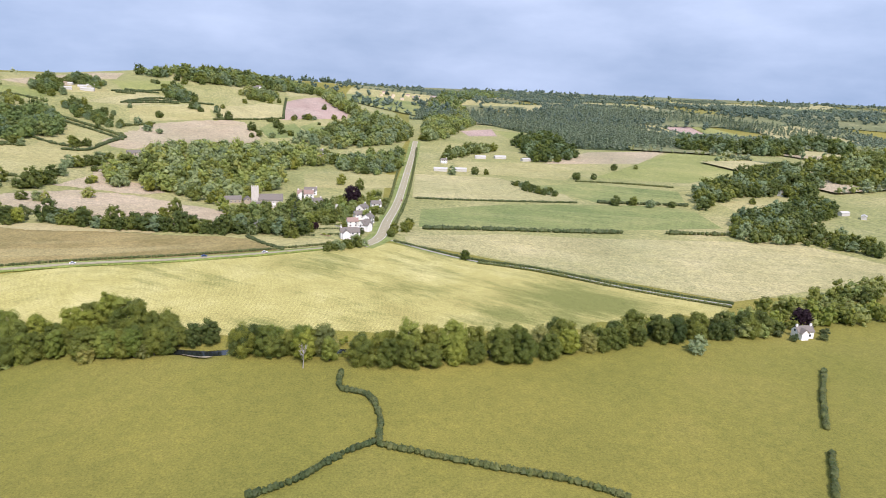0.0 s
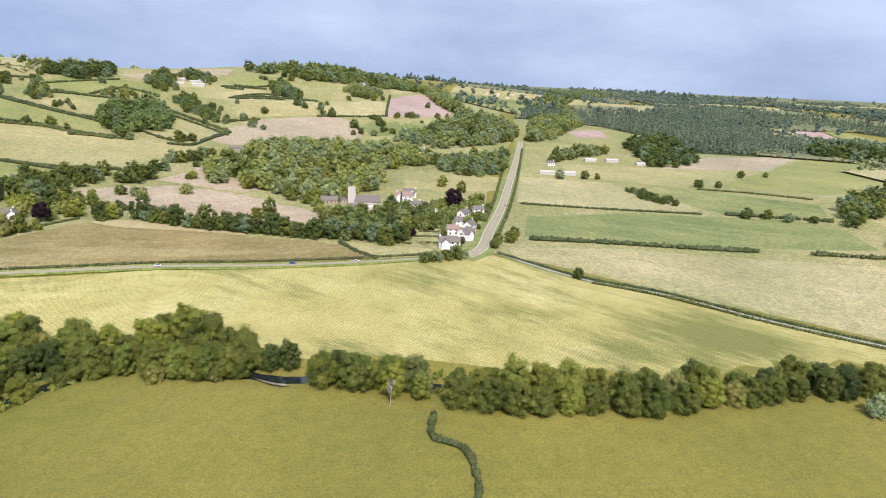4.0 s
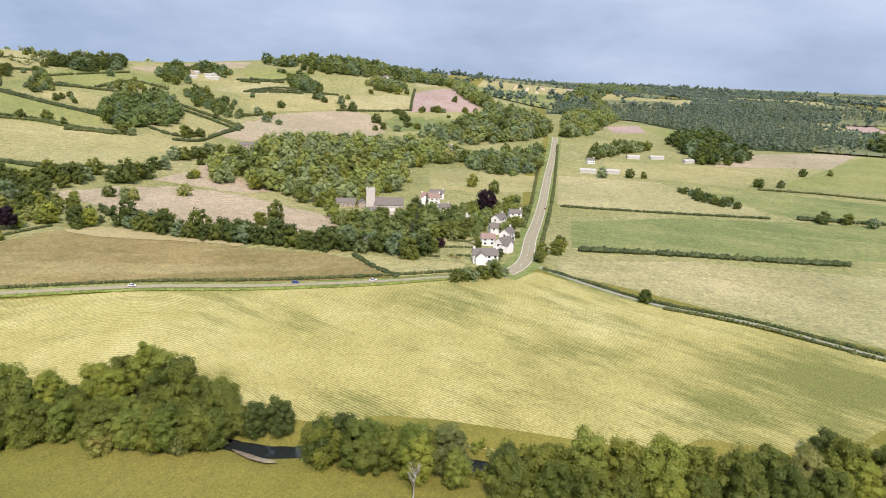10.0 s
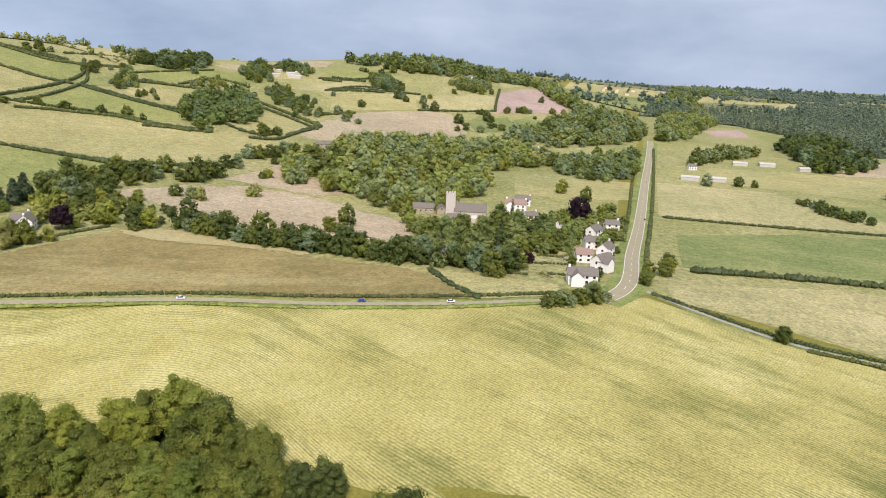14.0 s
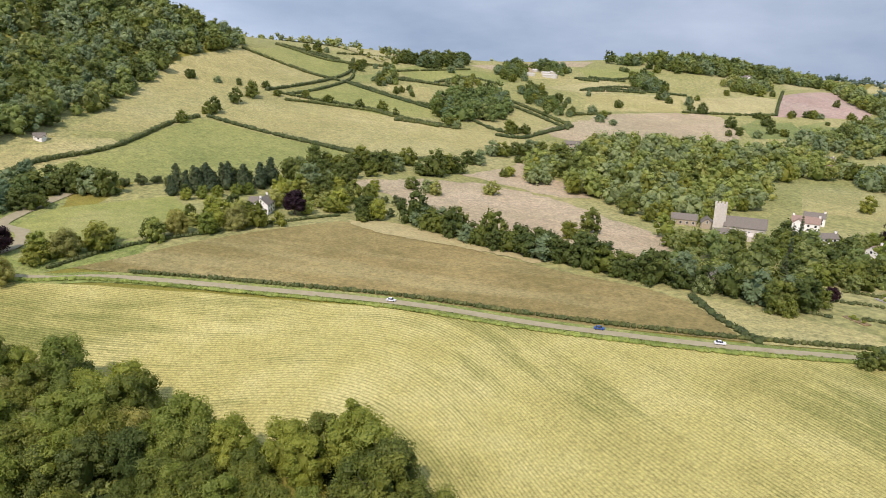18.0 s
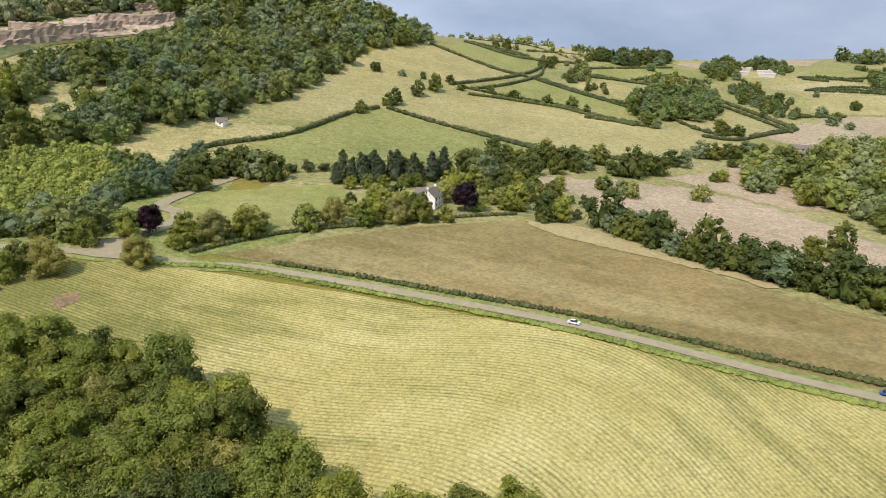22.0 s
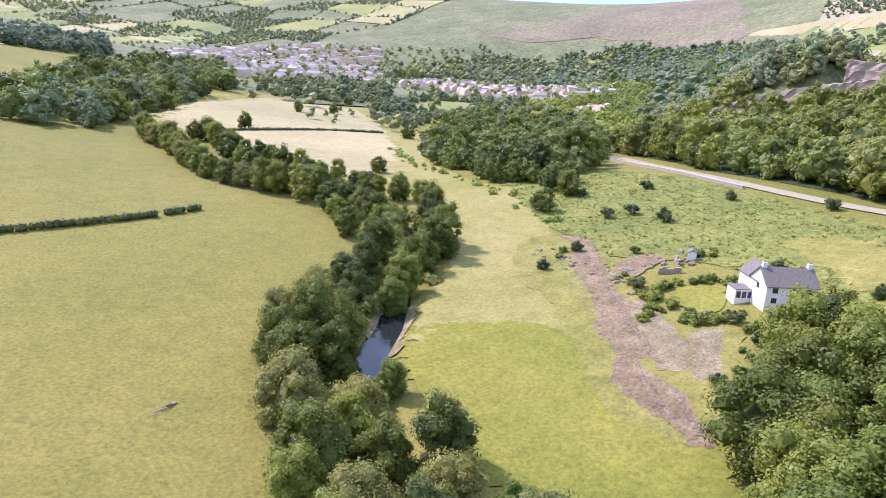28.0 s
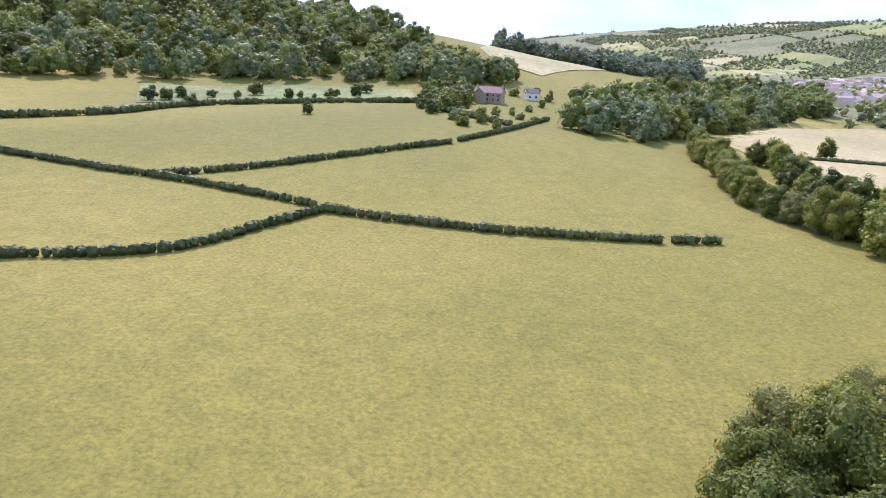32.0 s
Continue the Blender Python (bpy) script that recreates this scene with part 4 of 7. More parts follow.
def tree_kind(key, mat, label, tall, wide, lobes, leaves, leaf, detail, category="tree", low=0.18, count=3, lump=0.0, cone=False):
    KINDS[key] = dict(label=label, category=category, tall=tall, wide=wide,
                      made=[(trunk_mesh(s, tall, wide), crown_mesh("crown", mat, hash_of(key) + s, tall, wide, lobes, leaves, leaf, detail, low=low, lump=lump, cone=cone)) for s in range(count)])


def hash_of(text):
    return sum(ord(c) * (i + 3) for i, c in enumerate(text)) % 9973


tree_kind("oak", "leaf", "broad green broadleaf tree with a full crown", 14, 12, 34, 210, 0.46, 0, low=-0.2, count=4, lump=0.15)
tree_kind("ash", "leaf_light", "light green broadleaf tree with a loose crown", 15, 10.5, 34, 200, 0.42, 0, low=-0.18, count=4, lump=0.15)
tree_kind("willow", "leaf_grey", "grey-green willow with a rounded crown", 12, 11, 34, 210, 0.4, 0, low=-0.22, lump=0.14)
tree_kind("alder", "leaf_dark", "dark green alder on the river bank", 13, 9.5, 32, 210, 0.42, 0, low=-0.2, lump=0.15)
tree_kind("mid", "leaf", "green broadleaf tree in the fields", 11, 11, 22, 48, 0.85, 0, low=-0.2, count=4, lump=0.15)
tree_kind("mid_light", "leaf_light", "light green broadleaf tree near houses", 11, 10, 22, 48, 0.8, 0, low=-0.2, lump=0.15)
tree_kind("mid_dark", "leaf_dark", "dark green broadleaf tree with dense crown", 11.5, 11, 22, 48, 0.85, 0, low=-0.2, lump=0.15)
tree_kind("copper", "leaf_purple", "dark purple copper beech with rounded crown", 13, 13, 30, 80, 0.8, 0, low=0.02, count=1, lump=0.14)
tree_kind("gold", "leaf_gold", "bright yellow-green garden tree", 11, 8, 16, 50, 0.9, 1, low=0.02, count=1, lump=0.15)
tree_kind("pine", "leaf_pine", "dark narrow conifer in a row", 14, 10, 12, 60, 1.0, 0, low=0.0, cone=True, count=3)
tree_kind("cypress", "leaf_pine", "slim dark green garden cypress", 12, 3.4, 8, 30, 0.8, 1, low=0.0, cone=True, count=1)
tree_kind("bush", "hedge", "rounded green bush on rough ground", 3.4, 4.4, 8, 60, 0.5, 1, "bush", low=0.0)
tree_kind("shrub", "leaf_light", "light green garden shrub", 2.0, 2.6, 7, 40, 0.4, 1, "shrub", low=0.0, count=2)
rnd = random.Random(5)


def tree(key, x, y, size=1.0, name="tree", group="", turn=None, sink=0.0):
    k = KINDS[key]
    root = new(name)
    trunk, crown = rnd.choice(k["made"])
    part("trunk", trunk, root)
    part("crown", crown, root)
    s = size * rnd.uniform(0.9, 1.1)
    root.matrix_basis = Matrix.LocRotScale((x, y, height(x, y) - sink), Euler((0, 0, rnd.uniform(0, 6.28))), (s * rnd.uniform(0.92, 1.08), s, s * rnd.uniform(0.92, 1.1)))
    return tagged(root, k["label"], k["category"], group)


def pick(weights):
    return rnd.choices([w[0] for w in weights], [w[1] for w in weights])[0]


def spread(poly, gap, seed):
    """Points about gap metres apart within a boundary."""
    r = np.random.default_rng(seed)
    xs, ys = [p[0] for p in poly], [p[1] for p in poly]
    cx, cy = np.meshgrid(np.arange(min(xs), max(xs), gap), np.arange(min(ys), max(ys), gap * 0.87))
    cx = cx + (np.arange(cx.shape[0]) % 2)[:, None] * gap / 2
    p = np.stack([cx.ravel(), cy.ravel()], 1) + r.uniform(-0.33, 0.33, (cx.size, 2)) * gap
    return p[inside(p[:, 0], p[:, 1], poly)]


BUSHY = [crown_arrays(70 + s, 3.6, 5.2, 7, 16, 0.75, 0, low=0.0, lump=0.19) for s in range(4)]
FERN = [crown_arrays(90 + s, 0.75, 2.8, 4, 9, 0.5, 0, low=0.0, lump=0.2) for s in range(3)]
MIDW = [crown_arrays(30 + s, 11, 12, 12, 10, 1.5, 0, low=-0.1, lump=0.17) for s in range(4)]
NEARW = [crown_arrays(35 + s, 11, 10.5, 18, 30, 0.72, 0, low=-0.15, lump=0.155) for s in range(4)]
FAR = [crown_arrays(40 + s, 11, 11.5, 15, 16, 1.05, 0, low=-0.12, lump=0.16) for s in range(4)]
CONES = [crown_arrays(80 + s, 12, 7, 5, 6, 2.0, 0, low=0.0, cone=True) for s in range(3)]
TINY = [crown_arrays(60 + s, 11, 12, 3, 3, 2.8, 0, low=0.0) for s in range(4)]


# leaf_pale gathers the haze-tinted greens for distant woods
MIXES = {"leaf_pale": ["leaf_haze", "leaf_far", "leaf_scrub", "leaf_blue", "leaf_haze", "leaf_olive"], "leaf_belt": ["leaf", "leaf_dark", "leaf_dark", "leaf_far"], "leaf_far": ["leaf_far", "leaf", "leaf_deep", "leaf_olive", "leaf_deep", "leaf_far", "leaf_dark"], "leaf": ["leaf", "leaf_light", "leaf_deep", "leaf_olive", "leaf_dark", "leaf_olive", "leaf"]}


BENCHES = [[(-631, 91), (-635, 110), (-633, 131), (-621, 155), (-606, 175), (-588, 200)], [(-629, 223), (-617, 242), (-612, 264)], [(-650, 257), (-644, 289), (-658, 332)], [(-685, 292), (-676, 326), (-673, 362)], [(-699, 334), (-697, 357), (-706, 387)]]


def wood(points, label, size=1.0, seed=1, sets=FAR, mat="leaf_far", name="woodland", spread_size=0.3):
    """Many trees that stand too far off to count, as one mass of crowns."""
    r = np.random.default_rng(seed)
    kinds = MIXES.get(mat, [mat])
    if len(points) > 120 and size > 0.85 and any(sets is k for k in (FAR, NEARW, MIDW)):
        points, size, spread_size = points[r.random(len(points)) < 0.66], size * 1.3, 0.36
    if any(sets is k for k in (FAR, NEARW, MIDW)):
        for line in BENCHES:
            points = points[off_line(points[:, 0], points[:, 1], line) > 25]
    V, F, slots, n = [], [], [], 0
    for glade in GLADES + CLEARINGS + [YARD]:
        points = points[~inside(points[:, 0], points[:, 1], glade)]
    z = land(points[:, 0], points[:, 1])
    for (x, y), h in zip(points, z):
        v, f3, f4 = sets[r.integers(len(sets))]
        s, a = size * r.uniform(1 - spread_size, 1 + spread_size), r.uniform(0, 6.28)
        c, q = math.cos(a) * s, math.sin(a) * s
        V.append(np.stack([v[:, 0] * c - v[:, 1] * q + x, v[:, 0] * q + v[:, 1] * c + y, v[:, 2] * s * r.uniform(0.8, 1.2) + h - 0.6], 1))
        F += (f3 + n).tolist()
        F += (f4 + n).tolist()
        slots += [int(r.integers(len(kinds)))] * (len(f3) + len(f4))
        n += len(v)
    me = mesh_of(name, np.concatenate(V), F, M[kinds[0]])
    for k in kinds[1:]:
        me.materials.append(M[k])
    me.polygons.foreach_set("material_index", slots)
    return tagged(new(name, me), label, "woodland", kind="stuff")


def hedge(line, tall=2.2, wide=2.4, label="clipped green field hedge", gap=1.6, mat="hedge", name="hedge"):
    """A hedge along a line: overlapping rough masses with a coat of leaf sprays."""
    pts = smooth_line(line, gap * (0.62 if gap > 2.0 else 1.0))
    v0, f0 = BALLS[0]
    r = np.random.default_rng(int(abs(line[0][0] * 7 + line[0][1])))
    V, F, n = [], [], 0
    zs = land(np.array([p[0] for p in pts]), np.array([p[1] for p in pts]))
    for (x, y), z in zip(pts, zs):
        s = r.uniform(0.55, 1.3) if gap > 2.0 else r.uniform(0.72, 1.2)
        v = v0 * (1 + r.uniform(-0.2, 0.2, (len(v0), 1))) * np.array([wide / 2 * 1.1, wide / 2 * 1.1, tall * 0.62]) * s + (x + r.uniform(-0.25, 0.25), y + r.uniform(-0.25, 0.25), z + tall * 0.42)
        V.append(v)
        F += (f0 + n).tolist()
        n += len(v)
        k = 16 if gap < 2.0 else 9
        leaf = 0.26 if gap < 2.0 else 0.36
        d = r.normal(size=(k, 3))
        d[:, 2] = abs(d[:, 2])
        d /= np.linalg.norm(d, axis=1, keepdims=True)
        p = np.array([x, y, z + tall * 0.42]) + d * np.array([wide / 2 * 1.1, wide / 2 * 1.1, tall * 0.62]) * s
        t = np.cross(d, r.normal(size=(k, 3)))
        t /= np.linalg.norm(t, axis=1, keepdims=True)
        q = np.cross(d, t) + d * r.uniform(-0.6, 0.8, (k, 1))
        V.append(np.stack([p - t * leaf, p - q * leaf, p + t * leaf, p + q * leaf * 1.3], 1).reshape(-1, 3))
        F += np.arange(n, n + 4 * k).reshape(-1, 4).tolist()
        n += 4 * k
    return tagged(new(name, mesh_of(name, np.concatenate(V), F, M[mat])), label, "hedge", "field hedges")

# ---- hedges ----
for line in ([(-39, 254), (-37, 241), (-26, 236), (-20, 221), (-19, 205)], [(-21, 204), (-31, 195), (-42, 181), (-53, 173)], [(-18, 203), (-2, 198), (20, 192), (41, 187), (58, 179)], [(171, 282), (158, 258), (144, 229)], [(136, 210), (123, 184)]):
    hedge(line)
for line in ([(-109, 90), (-127, 84), (-138, 77), (-145, 66)], [(-146, 64), (-157, 47)], [(-158, 46), (-175, 49), (-201, 51), (-235, 49)], [(-239, 48), (-249, 46)], [(-51, 10), (-86, 21)], [(-88, 22), (-112, 28), (-138, 37), (-154, 43)], [(-108, 25), (-128, 11), (-149, -9), (-181, -42)], [(-184, -47), (-202, -81), (-221, -132)]):
    hedge(line, 2.0, 2.3)
for line in ([(-16, -39), (-44, -65), (-72, -113), (-158, -154)], [(-171, -122), (-202, -94)], [(-435, 330), (-453, 353), (-466, 403), (-506, 464), (-519, 495)], [(-518, 503), (-457, 523), (-401, 547), (-367, 581)], [(-748, 786), (-717, 802), (-680, 812)], [(-665, 709), (-640, 718), (-620, 734)], [(-576, 626), (-586, 665), (-622, 751), (-655, 790)], [(-616, 737), (-572, 742), (-528, 746), (-502, 747)], [(-558, 609), (-547, 632), (-533, 649), (-511, 672), (-474, 678), (-446, 688)], [(-463, 521), (-434, 531), (-396, 541), (-385, 544)], [(-783, 791), (-708, 817)]):
    hedge(line, 2.8, 3.2, "tall overgrown field hedge", 2.6)
for line in ([(-612, 823), (-576, 854)], [(-460, 753), (-423, 736), (-399, 736)], [(-483, 874), (-409, 845), (-393, 835), (-386, 757)], [(-469, 1024), (-442, 1057), (-416, 1077)], [(-508, 1074), (-486, 1084)], [(-587, 859), (-589, 929), (-555, 939)], [(-418, 890), (-396, 936)], [(-15, 496), (51, 523), (144, 544)], [(183, 551), (240, 555)], [(154, 678), (241, 679)]):
    hedge(line, 3.4, 4.0, "broken line of overgrown hedge shrubs", 4.2)
for line in ([(-29, 657), (34, 662), (130, 673)], [(153, 805), (206, 803), (262, 790)], [(-36, 469), (-37, 547), (-37, 652), (-39, 800), (-44, 1002)], [(-51, 555), (-53, 666), (-57, 791), (-58, 883)], [(-127, 429), (-112, 413), (-98, 402)]):
    hedge(line, 2.0, 2.4, "low green hedge beside a field", 2.4)
for line in ([(-308, 297), (-311, 328), (-302, 367), (-289, 418)], [(-308, 214), (-315, 227), (-319, 240)], [(-301, 217), (-303, 232), (-307, 244)], [(-69, 421), (-104, 401), (-150, 383), (-205, 365), (-259, 336), (-288, 316)], [(-32, 441), (-12, 430), (19, 416), (61, 412), (107, 394), (166, 373)], [(22, 409), (60, 405.5), (105, 387.5), (163, 366.5)]):
    hedge(line, 1.5, 1.9, "low clipped green boundary hedge")

for line in ([(-616, 832), (-597, 841), (-577, 854)], [(-476, 1029), (-455, 1078), (-415, 1099)], [(-643, 850), (-638, 893), (-624, 977)], [(-517, 1078), (-490, 1097), (-462, 1115)], [(-738, 843), (-724, 886), (-705, 909)]):
    hedge(line, 3.0, 4.0, "overgrown hedge high on the hill", 5.0)

# ---- woods ----
NEARBY = [("oak", 4), ("ash", 3), ("alder", 2), ("willow", 1)]
FARTHER = [("mid", 5), ("mid_light", 2), ("mid_dark", 3)]
ROADS = [VALLEY, NORTH, LANE]


def clear(points, gap=7.0):
    """Only those points that stand clear of roads and river."""
    points = np.array(points, float)
    ok = off_line(points[:, 0], points[:, 1], RIVER) > 3.0
    for line in ROADS:
        ok &= off_line(points[:, 0], points[:, 1], line) > gap
    return points[ok]


def at_shingle(x, y):
    """The open stretch of bank with the shingle strip."""
    return -112 < x < -88 and 252 < y < 269.5


def wood_of_trees(points, weights, size, group):
    for x, y in clear(points):
        if at_shingle(x, y):
            continue
        tree(pick(weights), float(x), float(y), size, group=group)


def row(line, gap, seed, dx=0.0, dy=0.0, loose=0.3):
    r = np.random.default_rng(seed)
    p = np.array(smooth_line(line, gap))
    return p + (dx, dy) + r.uniform(-loose, loose, p.shape) * gap


HOMES = [(-62, 441), (-56, 472), (-57, 503), (-68, 558), (-60, 588), (-128, 622), (-111, 586), (-88, 572), (-66, 482), (-66, 520), (-146, 566), (-128, 646), (-152, 548), (-181, 577)]


def off_homes(points, gap=8.5):
    """Only those points that leave the village houses, their open garden and the view to them free."""
    points = points[~inside(points[:, 0], points[:, 1], [(-102, 470), (-74, 496), (-64, 462), (-68, 435), (-93, 419)])]
    for hx, hy in HOMES:
        points = points[(np.hypot(points[:, 0] - hx, points[:, 1] - hy) > gap) & (np.hypot(points[:, 0] - hx, points[:, 1] - hy + 10) > gap)]
    return points



def stand(kind, size, *spots):
    for x, y in spots:
        if at_shingle(x, y):
            continue
        tree(kind, x + rnd.uniform(-0.8, 0.8), y + rnd.uniform(-0.8, 0.8), size, group="riverside trees", sink=0.6)


# the river trees, reach by reach
stand("oak", 1.0, (-150, 268), (-128, 268))
stand("ash", 0.9, (-139, 264), (-160, 266), (-172, 262))
stand("willow", 0.7, (-123, 265), (-146, 262), (-134, 273))
stand("alder", 1.0, (-84, 266.5), (-79, 273))
stand("oak", 0.95, (-73, 268), (-64, 270), (-55, 270))
SEDGE = [(-82, 262), (-66, 259), (-45, 258), (-30, 257), (-9, 257), (18, 264), (39, 270), (60, 280), (85, 291), (108, 301), (143, 312), (166, 320)]
for inward, gap, size, seed in ((5.5, 8.6, 0.92, 401), (13.0, 9.2, 1.1, 402), (21.5, 9.5, 1.05, 403)):
    for x, y in row([(x - inward * 0.25, y + inward) for x, y in SEDGE], gap, seed, loose=0.16):
        bed = float(off_line([x], [y], RIVER)[0])
        if bed > 4.5 and not (inward > 20 and x < 40) and not at_shingle(x, y):
            kind = pick([("alder", 4), ("oak", 3)] if x > 70 else [("oak", 5), ("ash", 2), ("alder", 2), ("willow", 0.4)])
            tree(kind, float(x), float(y), size * rnd.uniform(0.88, 1.1), group="riverside trees", sink=0.6)
bank = [row([(x, y - 5) for x, y in RIVER[3:13]], 3.4, 60), row([(x, y + 5.5) for x, y in RIVER[1:10]], 3.0, 61), row([(x + 5.5, y - 3) for x, y in RIVER[12:22]], 3.2, 62),
        row([(x - 5.5, y + 2) for x, y in RIVER[14:20]], 3.2, 63), row([(x + 4.5, y - 4) for x, y in RIVER[19:28]], 3.2, 64), row([(x - 5, y + 4) for x, y in RIVER[22:28]], 3.2, 65)]
bank = np.array([p for p in np.concatenate(bank) if not at_shingle(*p)])
wood(bank, "tangled green scrub along the river banks", 0.85, seed=66, sets=BUSHY, mat="leaf", name="bank_scrub", spread_size=0.4)
wood_of_trees(spread([(-150, 262), (-146, 287), (-130, 288), (-108, 281), (-84, 279), (-84, 260), (-110, 259)], 7.0, 33), NEARBY, 0.88, "riverside trees")
wood_of_trees(spread(FOREWOOD, 8.0, 3), [("oak", 4), ("ash", 5), ("alder", 1), ("willow", 1)], 1.15, "riverside wood")
stand("oak", 1.0, (-170, 265), (-178, 262), (-167, 277), (-181, 275), (-160, 270))
stand("oak", 0.8, (-176, 268), (-183, 258), (-190, 247), (-198, 240), (-196, 226), (-204, 218), (-203, 205), (-222, 212), (-217, 224), (-208, 196))
stand("ash", 0.78, (-180, 264), (-207, 246), (-213, 236), (-212, 206), (-225, 199), (-206, 187), (-208, 176))
stand("ash", 0.98, (-221, 167))
stand("willow", 1.0, (-218, 156), (-227, 162), (-213, 184), (-222, 190), (-222, 206))
stand("oak", 0.9, (-221, 176), (-213, 172), (-232, 146), (-238, 139))
stand("alder", 1.05, (-229, 181), (-216, 193))
stand("oak", 0.92, (-226, 139), (-236, 132), (-271, 106), (-276, 118), (-286, 113), (-291, 88), (-223, 146), (-233, 137))
stand("willow", 0.85, (-245, 121), (-231, 129), (-282, 98), (-240, 128))
stand("alder", 0.8, (-252, 123), (-262, 114), (-254, 117), (-297, 100), (-244, 131), (-303, 88))
stand("ash", 0.8, (-259, 130), (-266, 125), (-278, 104), (-293, 108), (-284, 92), (-272, 115))
stand("ash", 0.5, (-236, 160))
wood_of_trees(row([(-290, 80), (-293, 60), (-294, 44), (-283, 34), (-276, 22), (-270, 5), (-272, -20), (-275, -45), (-275, -70), (-282, -95)], 6.2, 52, loose=0.2), NEARBY, 0.78, "riverside trees")
wood_of_trees(row([(-311, 80), (-311, 62), (-308, 30), (-302, -20), (-303, -80)], 8, 54), NEARBY, 0.72, "riverside trees")
BROAD = [crown_arrays(20 + s, 12, 12.5, 22, 32, 0.95, 0, low=-0.2, lump=0.145) for s in range(4)]
wood(clear(np.concatenate([row([(-260, 434), (-218, 430), (-178, 434), (-150, 432), (-126, 435), (-95, 439)], 6.5, 8, 0, 4, 0.2), row([(-260, 434), (-218, 430), (-178, 434), (-150, 432), (-126, 435), (-95, 439)], 8.5, 81, 2, 12, 0.2)])), "belt of broad oaks along the field edge", 1.0, seed=8, sets=BROAD, mat="leaf_belt", name="tree_belt")
wood(clear(np.array([(-370, 464), (-372, 479), (-372, 498), (-367, 512), (-361, 528), (-354, 446), (-339, 445), (-340, 459)] + [(-340, 542), (-339, 565), (-349, 604), (-358, 647), (-350, 666), (-349, 690), (-370, 548)] + [(-410, 325), (-405, 332), (-404, 342), (-401, 349), (-390, 352), (-387, 318)] + [(x + 5, y + 6) for x, y in [(-370, 464), (-372, 479), (-372, 498), (-367, 512), (-361, 528), (-354, 446), (-339, 445), (-340, 459)] + [(-340, 542), (-339, 565), (-349, 604), (-358, 647), (-350, 666), (-349, 690), (-370, 548)] + [(-410, 325), (-405, 332), (-404, 342), (-401, 349), (-390, 352), (-387, 318)]])), "broad hedgerow trees between the fields", 1.05, seed=9, sets=BROAD, mat="leaf_belt", name="tree_belt")
for x, y in row([(-366, 380), (-366, 396), (-363, 412), (-361, 436)], 2.3, 82):
    tree(pick([("pine", 3), ("mid_dark", 1)]), x + rnd.uniform(-5, 5), y, rnd.uniform(0.55, 0.95), group="conifer row")
for x, y in row([(-354, 382), (-350, 396), (-346, 410)], 5.0, 83):
    tree("mid_light", x, y, 0.6, group="garden trees")
for p in [(-395, 371), (-393, 379), (-391, 387), (-383, 389), (-395, 363)]:
    tree("bush", *p, 1.4, name="bush")

wood(np.array([(-559, 782), (-464, 934), (-452, 941), (-410, 926), (-392, 913), (-416, 878), (-394, 753), (-400, 743), (-498, 1180), (-397, 1093), (-362, 1092), (-338, 1036), (-337, 1159), (-325, 1197), (-294, 1215), (-405, 978), (-374, 1055), (-269, 951), (-262, 965), (-259, 1050), (-249, 1039), (-227, 997), (-244, 965), (-246, 1108), (-226, 1131), (-205, 1107), (-192, 1174), (-179, 1195), (-221, 1247), (-177, 999), (-585, 993), (-600, 1045), (-553, 975), (-548, 996), (-597, 1094), (-584, 1113), (-536, 1076), (-434, 701), (-661, 793), (-673, 826)]), "scattered dark trees on the hill pastures", 0.75, seed=31, sets=BROAD, mat="leaf_belt", name="hill_trees")
wood(np.array([(-750, 804), (-768, 836), (-746, 831), (-751, 947), (-760, 984), (-652, 946), (-665, 987), (-513, 1284), (-716, 960)]), "dark trees along the skyline of the hill", 0.7, seed=32, sets=BROAD, mat="leaf_belt", name="hill_trees")
wood(np.array([(-767, 816), (-761, 826), (-746, 819), (-740, 929), (-748, 980), (-721, 959), (-693, 936), (-711, 986), (-699, 994), (-682, 960), (-682, 901), (-677, 886), (-648, 951), (-660, 978), (-663, 1013), (-657, 848), (-617, 810), (-606, 806), (-601, 782), (-637, 829), (-593, 1010), (-559, 989), (-552, 1002), (-596, 1138), (-545, 1092), (-589, 938), (-567, 918), (-548, 896), (-573, 903), (-584, 892), (-578, 872), (-515, 904), (-502, 929), (-514, 935), (-504, 967), (-493, 1178), (-675, 820), (-660, 799), (-656, 791), (-680, 831), (-448, 888), (-437, 881), (-427, 870), (-418, 886), (-457, 925), (-465, 912), (-442, 711), (-446, 704), (-439, 1123), (-399, 1101), (-567, 776), (-565, 765), (-488, 912), (-477, 905)]), "dark broadleaf trees round the hill farms", 0.78, seed=33, sets=BROAD, mat="leaf_belt", name="hill_trees")
for n, p in enumerate([(-41, -117), (-61, -101), (-89, -154), (-102, -156), (-111, -158), (-117, -88), (-65, -146), (-36, -113), (-42, -132), (-54, -141), (-69, -163), (-120, -174), (-123, -189), (-95, -155)]):
    tree(("bush", "mid_dark")[n % 3 == 2], *p, (1.5, 0.5)[n % 3 == 2] * rnd.uniform(0.45, 1.35), name="bush", group="field bushes")
wood(np.array([(-167, -112), (-178, -97), (-197, -83), (-214, -116), (-183, -83), (-190, -96), (-207, -121), (-172, -156), (-160, -192), (-171, -221), (-226, -215), (-220, -233), (-206, -221)]), "garden trees round the farmhouse", 0.5, seed=37, sets=BROAD, mat="leaf", name="farm_trees")
